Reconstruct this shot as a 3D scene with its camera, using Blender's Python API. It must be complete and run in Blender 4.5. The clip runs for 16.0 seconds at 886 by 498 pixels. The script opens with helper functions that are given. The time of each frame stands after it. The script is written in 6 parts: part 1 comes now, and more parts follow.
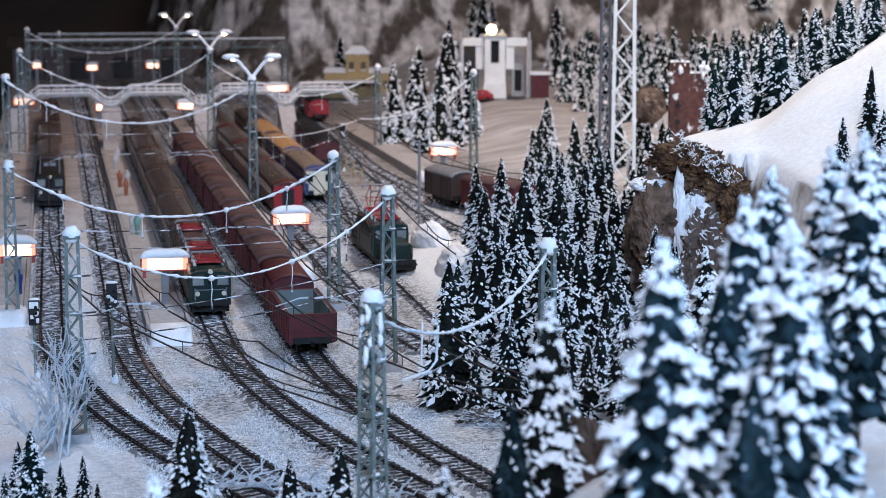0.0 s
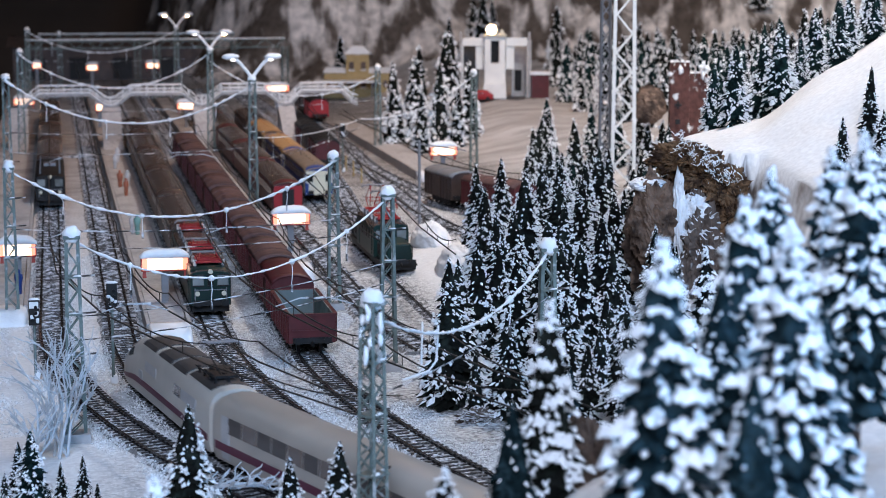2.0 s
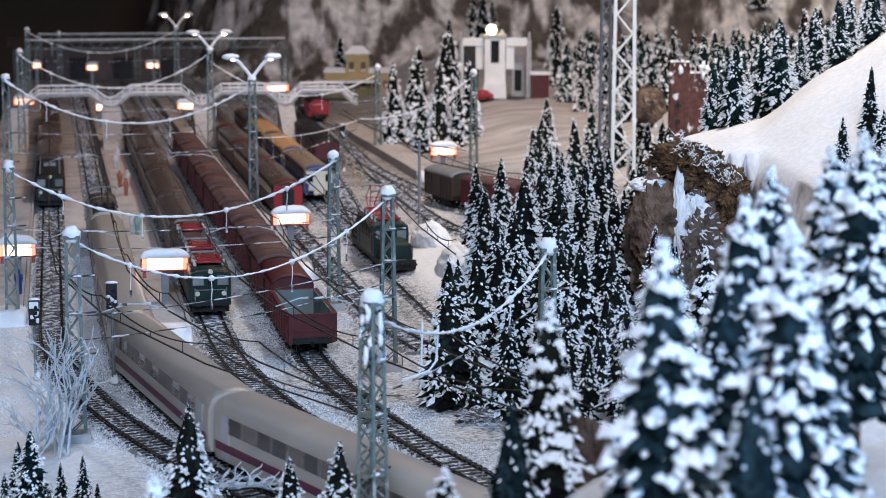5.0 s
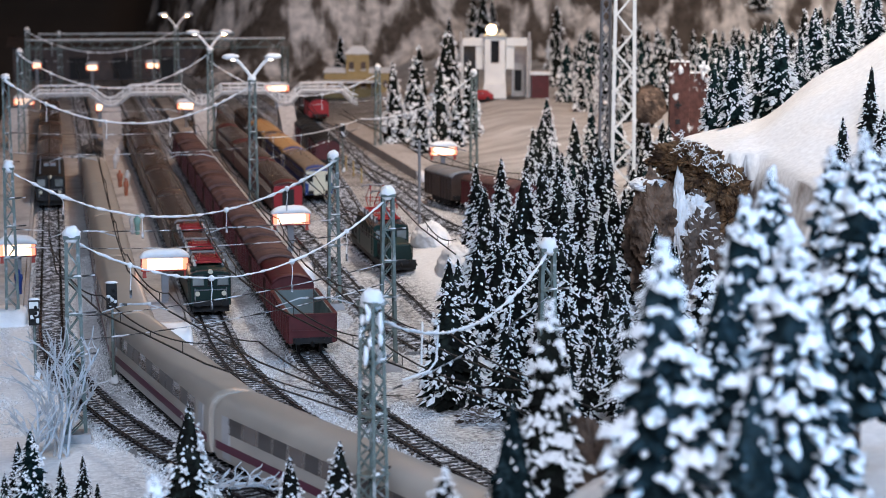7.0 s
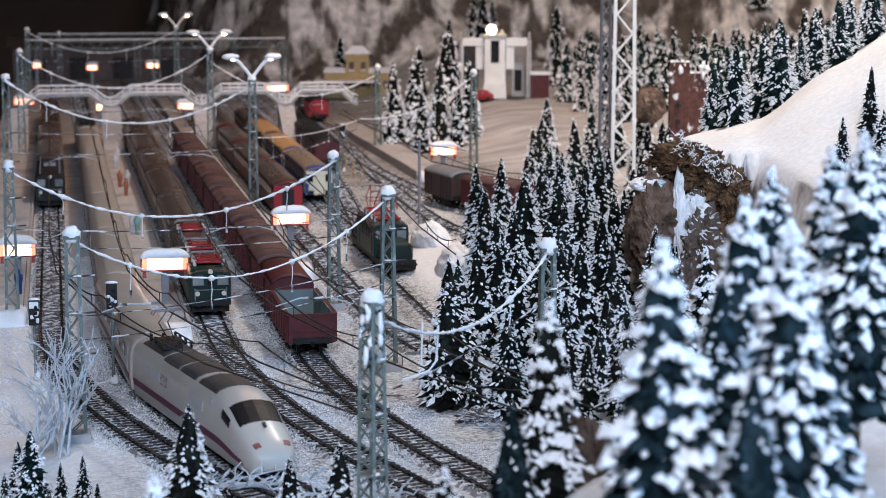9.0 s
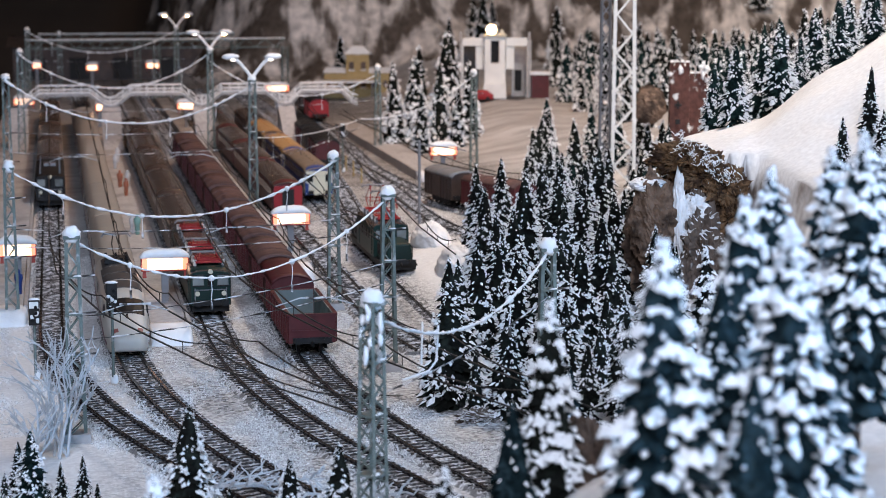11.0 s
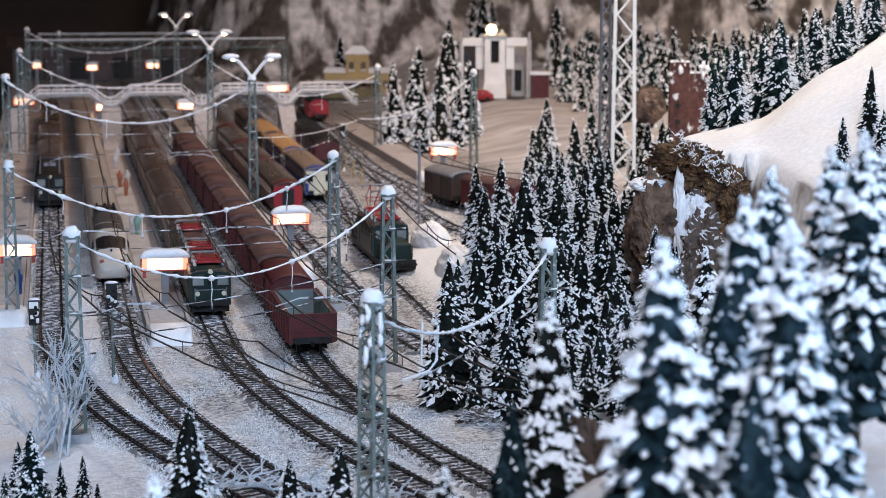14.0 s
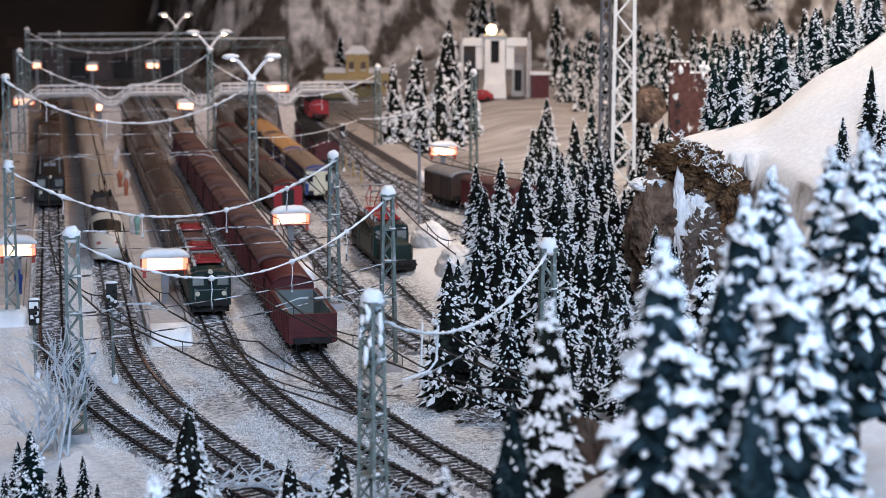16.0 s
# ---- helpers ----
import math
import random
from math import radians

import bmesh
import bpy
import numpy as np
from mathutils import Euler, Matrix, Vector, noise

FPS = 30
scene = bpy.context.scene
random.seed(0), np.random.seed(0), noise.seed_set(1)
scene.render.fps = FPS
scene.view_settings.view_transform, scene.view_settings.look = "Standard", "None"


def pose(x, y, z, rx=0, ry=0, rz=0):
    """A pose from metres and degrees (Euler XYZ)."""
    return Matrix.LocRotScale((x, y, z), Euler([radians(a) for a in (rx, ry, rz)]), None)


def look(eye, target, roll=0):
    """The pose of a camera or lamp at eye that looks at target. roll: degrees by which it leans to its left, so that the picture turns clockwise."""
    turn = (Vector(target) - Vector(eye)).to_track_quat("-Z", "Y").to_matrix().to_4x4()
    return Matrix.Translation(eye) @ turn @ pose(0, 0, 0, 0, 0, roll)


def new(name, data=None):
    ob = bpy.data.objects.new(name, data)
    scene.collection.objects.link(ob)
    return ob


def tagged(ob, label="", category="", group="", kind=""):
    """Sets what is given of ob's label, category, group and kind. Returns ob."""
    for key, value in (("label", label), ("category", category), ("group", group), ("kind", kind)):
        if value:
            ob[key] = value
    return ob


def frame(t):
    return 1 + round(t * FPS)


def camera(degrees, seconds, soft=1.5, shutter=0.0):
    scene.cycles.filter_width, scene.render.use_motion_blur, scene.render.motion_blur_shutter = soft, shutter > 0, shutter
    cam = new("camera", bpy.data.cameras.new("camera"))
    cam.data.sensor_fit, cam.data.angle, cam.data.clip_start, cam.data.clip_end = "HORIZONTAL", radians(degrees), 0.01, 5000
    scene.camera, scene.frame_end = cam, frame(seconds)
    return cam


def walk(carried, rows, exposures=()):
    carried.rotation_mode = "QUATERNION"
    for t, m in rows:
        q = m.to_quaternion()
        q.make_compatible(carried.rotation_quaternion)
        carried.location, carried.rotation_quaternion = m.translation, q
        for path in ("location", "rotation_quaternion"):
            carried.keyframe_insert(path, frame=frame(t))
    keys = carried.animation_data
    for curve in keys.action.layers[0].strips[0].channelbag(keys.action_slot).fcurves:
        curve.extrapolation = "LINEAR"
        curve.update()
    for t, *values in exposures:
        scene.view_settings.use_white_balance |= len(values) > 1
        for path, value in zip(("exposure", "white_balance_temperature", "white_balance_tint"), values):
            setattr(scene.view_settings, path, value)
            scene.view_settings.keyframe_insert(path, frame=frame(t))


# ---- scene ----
# ---------------------------------------------------------------- camera
EYE = (0.0, 0.0, 0.2859)
YAW, PITCH = -11.127, 8.467          # degrees to the right of +y, degrees down
cam = camera(25.25, 16.0, soft=0.55, shutter=0.5)
cam.data.dof.use_dof = True
cam.data.dof.focus_distance = 1.32
cam.data.dof.aperture_fstop = 25.0
CAM_POSE = pose(*EYE, 90 - PITCH, 0, YAW)
walk(cam, [(0.0, CAM_POSE), (16.0, CAM_POSE)], [(0.0, 0.0, 5950, 10), (3.5, 0.0, 6100, 10), (7.5, 0.0, 6500, 11), (11.5, 0.0, 6650, 12), (16.0, 0.0, 6650, 12)])

# ---------------------------------------------------------------- light
world = bpy.data.worlds.new("sky")
world.use_nodes = True
scene.world = world
_n = world.node_tree.nodes
_sky = _n.new("ShaderNodeTexSky")
_sky.sky_type, _sky.sun_disc = "NISHITA", False
_sky.sun_elevation, _sky.sun_rotation = radians(18), radians(200)
world.node_tree.links.new(_sky.outputs[0], _n["Background"].inputs[0])
_n["Background"].inputs[1].default_value = 0.1


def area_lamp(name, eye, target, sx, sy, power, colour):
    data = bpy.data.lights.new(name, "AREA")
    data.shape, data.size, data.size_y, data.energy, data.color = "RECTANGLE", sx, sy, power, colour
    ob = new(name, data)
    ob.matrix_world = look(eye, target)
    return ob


# daylight through the two windows behind the camera, and an unseen warm yard lamp
area_lamp("window_light", (-0.20, -1.12, 1.35), (0.45, 1.3, 0.1), 0.7, 0.8, 61.0, (0.66, 0.77, 1.0))
area_lamp("side_window_light", (1.45, -1.12, 1.15), (0.45, 0.9, 0.1), 0.7, 0.8, 50.0, (0.14, 0.50, 1.0))
# added fill without a fixture, brightens the snow slope and right-hand mountain
area_lamp("hill_fill_light", (0.72, 1.85, 1.45), (1.72, 1.95, 0.55), 0.3, 0.3, 38.0, (1.0, 0.94, 0.88))
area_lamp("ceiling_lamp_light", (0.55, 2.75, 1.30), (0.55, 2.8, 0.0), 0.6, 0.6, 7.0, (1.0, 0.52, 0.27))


# ---------------------------------------------------------------- materials
def material(name, colour, rough=0.6, metal=0.0, vary=0.15, scale=60.0, bump=0.0, bump_scale=300.0,
             second=None, second_scale=20.0, second_edge=(0.45, 0.6), emit=None, strength=0.0, coat=0.0,
             per_object=0.0, subsurface=0.0, spec=0.35):
    """A surface with variation at two scales: a fine grain, and patches of a second colour."""
    m = bpy.data.materials.new(name)
    m.use_nodes = True
    nt = m.node_tree
    n, l = nt.nodes, nt.links
    b = n["Principled BSDF"]
    b.inputs["Roughness"].default_value, b.inputs["Metallic"].default_value = rough, metal
    b.inputs["Coat Weight"].default_value = coat
    b.inputs["Specular IOR Level"].default_value = spec
    co = n.new("ShaderNodeTexCoord")
    place = co.outputs["Object"]
    if per_object:
        who, shift = n.new("ShaderNodeObjectInfo"), n.new("ShaderNodeVectorMath")
        shift.operation = "MULTIPLY_ADD"
        l.new(who.outputs["Random"], shift.inputs[0])
        shift.inputs[1].default_value = (3.0, 7.0, 5.0)
        l.new(co.outputs["Object"], shift.inputs[2])
        place = shift.outputs[0]
    grain = n.new("ShaderNodeTexNoise")
    grain.inputs["Scale"].default_value, grain.inputs["Detail"].default_value = scale, 5.0
    l.new(place, grain.inputs["Vector"])
    ramp = n.new("ShaderNodeMapRange")
    ramp.inputs[1].default_value, ramp.inputs[2].default_value = 0.3, 0.7
    ramp.inputs[3].default_value, ramp.inputs[4].default_value = 1.0 - vary, 1.0 + vary
    l.new(grain.outputs["Fac"], ramp.inputs[0])
    mul = n.new("ShaderNodeMix")
    mul.data_type, mul.blend_type = "RGBA", "MULTIPLY"
    mul.inputs[0].default_value = 1.0
    source = None
    if second:
        patch = n.new("ShaderNodeTexNoise")
        patch.inputs["Scale"].default_value, patch.inputs["Detail"].default_value = second_scale, 6.0
        l.new(place, patch.inputs["Vector"])
        edge = n.new("ShaderNodeMapRange")
        edge.interpolation_type = "SMOOTHSTEP"
        edge.inputs[1].default_value, edge.inputs[2].default_value = second_edge
        l.new(patch.outputs["Fac"], edge.inputs[0])
        mix = n.new("ShaderNodeMix")
        mix.data_type = "RGBA"
        l.new(edge.outputs[0], mix.inputs[0])
        mix.inputs[6].default_value, mix.inputs[7].default_value = (*colour, 1), (*second, 1)
        source = mix.outputs[2]
    if source:
        l.new(source, mul.inputs[6])
    else:
        mul.inputs[6].default_value = (*colour, 1)
    l.new(ramp.outputs[0], mul.inputs[7])
    out = mul.outputs[2]
    if per_object:
        info = n.new("ShaderNodeObjectInfo")
        rnd = n.new("ShaderNodeMapRange")
        rnd.inputs[3].default_value, rnd.inputs[4].default_value = 1 - per_object, 1 + per_object
        l.new(info.outputs["Random"], rnd.inputs[0])
        mul2 = n.new("ShaderNodeMix")
        mul2.data_type, mul2.blend_type = "RGBA", "MULTIPLY"
        mul2.inputs[0].default_value = 1.0
        l.new(out, mul2.inputs[6])
        l.new(rnd.outputs[0], mul2.inputs[7])
        out = mul2.outputs[2]
    l.new(out, b.inputs["Base Color"])
    if subsurface:
        b.inputs["Subsurface Weight"].default_value = subsurface
        b.inputs["Subsurface Radius"].default_value = (0.004, 0.004, 0.005)
    if bump:
        fine = n.new("ShaderNodeTexNoise")
        fine.inputs["Scale"].default_value, fine.inputs["Detail"].default_value = bump_scale, 4.0
        l.new(co.outputs["Object"], fine.inputs["Vector"])
        bn = n.new("ShaderNodeBump")
        bn.inputs["Strength"].default_value, bn.inputs["Distance"].default_value = bump, 0.001
        l.new(fine.outputs["Fac"], bn.inputs["Height"])
        l.new(bn.outputs[0], b.inputs["Normal"])
    if emit:
        b.inputs["Emission Color"].default_value = (*emit, 1)
        b.inputs["Emission Strength"].default_value = strength
    return m


SNOW = material("snow", (0.80, 0.80, 0.80), 0.75, vary=0.06, scale=90, bump=0.5, bump_scale=420, second=(0.70, 0.70, 0.71), second_scale=14)
SNOW_ICE = material("wire_snow", (0.82, 0.82, 0.82), 0.6, vary=0.05, scale=200, bump=0.4, bump_scale=900)
STEEL = material("rail_steel", (0.016, 0.015, 0.016), 0.24, 0.0, spec=0.5, vary=0.25, scale=120, second=(0.030, 0.024, 0.022), second_scale=40)
SLEEPER = material("sleeper", (0.030, 0.028, 0.028), 0.8, vary=0.35, scale=300, second=(0.46, 0.46, 0.48), second_scale=300, second_edge=(0.53, 0.66), per_object=0.25)
SLEEPER_SNOWY = material("snowy_sleeper", (0.06, 0.056, 0.056), 0.85, vary=0.4, scale=300, second=(0.60, 0.60, 0.62), second_scale=160, second_edge=(0.46, 0.62))
BALLAST = material("ballast", (0.19, 0.188, 0.19), 0.9, vary=0.40, scale=700, bump=1.0, bump_scale=800, second=(0.66, 0.66, 0.68), second_scale=190, second_edge=(0.44, 0.60))
MAST = material("mast_paint", (0.135, 0.165, 0.150), 0.55, 0.2, vary=0.3, scale=200, second=(0.40, 0.42, 0.42), second_scale=110, second_edge=(0.55, 0.66))
WIRE = material("dark_wire", (0.022, 0.02, 0.019), 0.6, 0.2, vary=0.3, scale=300)
ICE_WHITE = material("train_white", (0.45, 0.42, 0.375), 0.40, vary=0.03, scale=40, second=(0.52, 0.485, 0.43), second_scale=12, coat=0.12)
ICE_ROOF = material("train_roof_grey", (0.62, 0.60, 0.55), 0.42, vary=0.05, scale=60)
ICE_STRIPE = material("train_stripe", (0.10, 0.013, 0.036), 0.4, vary=0.05)
ICE_DARK = material("train_dark_grey", (0.055, 0.05, 0.048), 0.55, vary=0.2, scale=120)
PANEL_GREY = material("train_panel", (0.40, 0.40, 0.41), 0.45, vary=0.08, scale=200)
GLASS_DARK = material("dark_glass", (0.011, 0.010, 0.010), 0.45, vary=0.05, spec=0.15)
ICE_COACH = material("coach_grey_white", (0.40, 0.355, 0.305), 0.36, vary=0.04, scale=40, second=(0.36, 0.32, 0.275), second_scale=12, coat=0.2)
GLASS_MID = material("mid_glass", (0.060, 0.048, 0.044), 0.3, vary=0.2, scale=60)
GLASS_BROWN = material("brown_glass", (0.11, 0.08, 0.066), 0.25, vary=0.2, scale=60, coat=0.4)
BLACK = material("black_metal", (0.012, 0.011, 0.011), 0.6, 0.1, vary=0.3, scale=120)
GREEN_LOCO = material("loco_green", (0.006, 0.027, 0.021), 0.42, spec=0.25, vary=0.12, scale=80, second=(0.009, 0.024, 0.020), second_scale=30)
RED_OXIDE = material("red_oxide", (0.082, 0.014, 0.016), 0.5, vary=0.15, scale=120, second=(0.075, 0.015, 0.016), second_scale=40)
RED_BRIGHT = material("bright_red", (0.30, 0.018, 0.022), 0.45, vary=0.1, scale=80)
ROOF_BROWN = material("roof_brown", (0.105, 0.055, 0.050), 0.7, vary=0.25, scale=120, second=(0.065, 0.034, 0.032), second_scale=35)
COACH_DARK = material("coach_dark", (0.055, 0.036, 0.03), 0.42, vary=0.15, scale=90, second=(0.08, 0.05, 0.04), second_scale=25)
ROOF_DARK = material("coach_roof", (0.085, 0.06, 0.048), 0.27, vary=0.15, scale=90)
YELLOW_ROOF = material("tan_roof", (0.42, 0.25, 0.11), 0.5, vary=0.12, scale=80)
CREAM = material("cream_paint", (0.60, 0.55, 0.42), 0.5, vary=0.08, scale=80)
BLUE = material("blue_paint", (0.02, 0.05, 0.20), 0.45, vary=0.1, scale=80)
WAGON_INSIDE = material("wagon_inside", (0.19, 0.24, 0.235), 0.7, vary=0.15, scale=90, second=(0.13, 0.16, 0.16), second_scale=30)
PLATFORM = material("platform_snow", (0.42, 0.41, 0.41), 0.85, vary=0.15, scale=200, bump=0.5, bump_scale=500, second=(0.28, 0.27, 0.265), second_scale=16, second_edge=(0.48, 0.66))
CONCRETE = material("concrete", (0.36, 0.34, 0.33), 0.85, vary=0.15, scale=150, bump=0.4)
GLOW = material("sign_glow", (0.9, 0.7, 0.5), 0.5, vary=0.02, emit=(1.0, 0.60, 0.38), strength=2.8)
GLOW_END = material("sign_end_glow", (0.8, 0.4, 0.25), 0.5, vary=0.02, emit=(1.0, 0.26, 0.12), strength=1.5)
BULB = material("bulb_glow", (0.9, 0.8, 0.6), 0.4, vary=0.02, emit=(1.0, 0.62, 0.30), strength=40.0)
BULB_COOL = material("bulb_pale", (0.9, 0.9, 0.85), 0.4, vary=0.02, emit=(1.0, 0.90, 0.75), strength=2.5)
RED_TRIM = material("red_trim", (0.36, 0.05, 0.035), 0.5, vary=0.1)
GREY_POST = material("grey_post", (0.22, 0.22, 0.23), 0.5, 0.3, vary=0.15)
NEEDLES = material("needles", (0.007, 0.0075, 0.0065), 0.95, spec=0.03, vary=0.4, scale=250, second=(0.014, 0.017, 0.014), second_scale=90, per_object=0.25)
TEAL_NEEDLES = material("teal_needles", (0.005, 0.011, 0.011), 0.95, spec=0.03, vary=0.4, scale=250, second=(0.012, 0.026, 0.024), second_scale=90, per_object=0.2)
BLUE_NEEDLES = material("blue_needles", (0.007, 0.014, 0.016), 0.95, spec=0.03, vary=0.4, scale=250, second=(0.020, 0.036, 0.042), second_scale=110, per_object=0.2)
BARK = material("bark", (0.07, 0.045, 0.032), 0.9, vary=0.3, scale=200, bump=0.6)
ROCK = material("rock", (0.17, 0.112, 0.080), 0.9, spec=0.1, vary=0.40, scale=130, bump=1.0, bump_scale=240, second=(0.050, 0.034, 0.026), second_scale=38)
MOSS = material("dry_moss", (0.15, 0.088, 0.048), 0.95, spec=0.05, vary=0.45, scale=300, bump=1.0, second=(0.045, 0.028, 0.019), second_scale=90)
WALL_DARK = material("room_wall", (0.055, 0.034, 0.022), 0.9, vary=0.1, scale=6, second=(0.042, 0.027, 0.018), second_scale=2)
BRICK_RED = material("castle_stone", (0.092, 0.036, 0.028), 0.85, vary=0.35, scale=140, bump=0.8, second=(0.60, 0.58, 0.56), second_scale=48, second_edge=(0.58, 0.64))
# pale grey puts the reflection on the cab windows into the glass colour
CAB_GLASS_REFLECT = material("cab_glass_reflect", (0.20, 0.21, 0.20), 0.2, vary=0.3, scale=90, coat=0.3)
INSULATOR = material("porcelain", (0.70, 0.68, 0.64), 0.3, vary=0.08)
WHITE_WALL = material("white_render", (0.74, 0.72, 0.68), 0.7, vary=0.06, scale=60)
OCHRE = material("ochre_wall", (0.36, 0.26, 0.12), 0.8, vary=0.12, scale=90)
WIRE_FROST = material("frosted_wire", (0.05, 0.045, 0.042), 0.7, vary=0.3, scale=200, second=(0.62, 0.62, 0.63), second_scale=60, second_edge=(0.46, 0.58))
TWIG = material("frosted_twig", (0.46, 0.48, 0.50), 0.8, vary=0.15, scale=200)
FIGURE = material("figure_paint", (0.55, 0.50, 0.47), 0.6, vary=0.2, scale=160)
FIGURE_RED = material("figure_rust", (0.34, 0.11, 0.06), 0.6, vary=0.2, scale=160)
FIGURE_GREEN = material("figure_green", (0.20, 0.34, 0.29), 0.6, vary=0.2, scale=160)
WOOD = material("table_wood", (0.16, 0.10, 0.06), 0.6, vary=0.2, scale=12)


# ---------------------------------------------------------------- mesh helpers
class Shape:
    """Gathers vertices and faces of one mesh."""

    def __init__(self):
        self.v, self.f = [], []

    def add(self, verts, faces):
        o = len(self.v)
        self.v += [tuple(p) for p in verts]
        self.f += [tuple(i + o for i in q) for q in faces]
        return self

    def box(self, c, s, rz=0.0, top=(1.0, 1.0), rx=0.0):
        x, y, z = (k / 2 for k in s)
        tx, ty = top
        p = [(-x, -y, -z), (x, -y, -z), (x, y, -z), (-x, y, -z), (-x * tx, -y * ty, z), (x * tx, -y * ty, z), (x * tx, y * ty, z), (-x * tx, y * ty, z)]
        m = Matrix.Translation(c) @ Matrix.Rotation(rz, 4, "Z") @ Matrix.Rotation(rx, 4, "X")
        return self.add([m @ Vector(q) for q in p], [(0, 3, 2, 1), (4, 5, 6, 7), (0, 1, 5, 4), (1, 2, 6, 5), (2, 3, 7, 6), (3, 0, 4, 7)])

    def tube(self, pts, r, n=6, r1=None):
        pts = [Vector(p) for p in pts]
        r1 = r if r1 is None else r1
        verts, faces = [], []
        for i, p in enumerate(pts):
            d = (pts[min(i + 1, len(pts) - 1)] - pts[max(i - 1, 0)]).normalized()
            a = d.orthogonal().normalized() if abs(d.z) > 0.95 else d.cross(Vector((0, 0, 1))).normalized()
            b = d.cross(a)
            k = r[i] if isinstance(r, list) else r + (r1 - r) * i / max(1, len(pts) - 1)
            for j in range(n):
                w = 2 * math.pi * (j + 0.5) / n
                verts.append(p + (a * math.cos(w) + b * math.sin(w)) * k)
        for i in range(len(pts) - 1):
            for j in range(n):
                faces.append((i * n + j, i * n + (j + 1) % n, (i + 1) * n + (j + 1) % n, (i + 1) * n + j))
        faces += [tuple(range(n))[::-1], tuple(range((len(pts) - 1) * n, len(pts) * n))]
        return self.add(verts, faces)

    def blob(self, c, r, n=8, m=5, rough=0.0, flat=None, rng=random):
        verts, faces = [], []
        for i in range(1, m):
            a = math.pi * i / m
            for j in range(n):
                w = 2 * math.pi * j / n
                k = 1 + rough * (rng.random() - 0.5) * 2
                z = math.cos(a) * k
                if flat is not None:
                    z = max(z, flat)
                verts.append((c[0] + r[0] * math.sin(a) * math.cos(w) * k, c[1] + r[1] * math.sin(a) * math.sin(w) * k, c[2] + r[2] * z))
        t, b = len(verts), len(verts) + 1
        verts += [(c[0], c[1], c[2] + r[2]), (c[0], c[1], c[2] + r[2] * (-1 if flat is None else flat))]
        for i in range(m - 2):
            for j in range(n):
                faces.append((i * n + j, (i + 1) * n + j, (i + 1) * n + (j + 1) % n, i * n + (j + 1) % n))
        for j in range(n):
            faces.append((t, j, (j + 1) % n))
            faces.append((b, (m - 2) * n + (j + 1) % n, (m - 2) * n + j))
        return self.add(verts, faces)

    def loft(self, rings, caps=True):
        n = len(rings[0])
        verts = [p for r in rings for p in r]
        faces = [(i * n + j, i * n + j + 1, (i + 1) * n + j + 1, (i + 1) * n + j) for i in range(len(rings) - 1) for j in range(n - 1)]
        faces += [(i * n + n - 1, i * n, (i + 1) * n, (i + 1) * n + n - 1) for i in range(len(rings) - 1)]
        if caps:
            faces += [tuple(range(n))[::-1], tuple(range((len(rings) - 1) * n, len(rings) * n))]
        return self.add(verts, faces)

    def mesh(self, name, mat, smooth=False):
        me = bpy.data.meshes.new(name)
        me.from_pydata([tuple(p) for p in self.v], [], self.f)
        bm = bmesh.new()
        bm.from_mesh(me)
        bmesh.ops.recalc_face_normals(bm, faces=bm.faces)
        bm.to_mesh(me)
        bm.free()
        me.materials.append(mat)
        if smooth:
            me.shade_smooth()
        return me


def part(name, shape, mat, parent=None, label="", smooth=False, bevel=0.0, angle=40):
    """One mesh object, under a thing or on its own."""
    me = shape if isinstance(shape, bpy.types.Mesh) else shape.mesh(name, mat, smooth)
    ob = new(name, me)
    if parent:
        ob.parent = parent
    if bevel:
        mod = ob.modifiers.new("bevel", "BEVEL")
        mod.width, mod.segments, mod.limit_method, mod.angle_limit = bevel, 2, "ANGLE", radians(angle)
    if label:
        ob["label"] = label
    return ob


def thing(name, m, label, category, group="", kind=""):
    ob = new(name)
    ob.empty_display_size = 0.01
    ob.matrix_world = m
    return tagged(ob, label, category, group, kind)


def smooth(a, b, x):
    t = min(1.0, max(0.0, (x - a) / (b - a)))
    return t * t * (3 - 2 * t)


# ---------------------------------------------------------------- the plan of the tracks
class Line:
    """A track that runs straight along +y at x0 and, nearer than y0, bends to +x with the radius r."""

    def __init__(self, x0, y0, r):
        self.x0, self.y0, self.r = x0, y0, r

    def at(self, s):
        """Place and heading (radians from +y to the left) at s metres beyond the bend."""
        if s >= 0:
            return self.x0, self.y0 + s, 0.0
        a = -s / self.r
        return self.x0 + self.r * (1 - math.cos(a)), self.y0 - self.r * math.sin(a), a

    def x_at(self, y):
        if y >= self.y0:
            return self.x0
        k = min(1.0, (self.y0 - y) / self.r)
        return self.x0 + self.r * (1 - math.sqrt(1 - k * k))


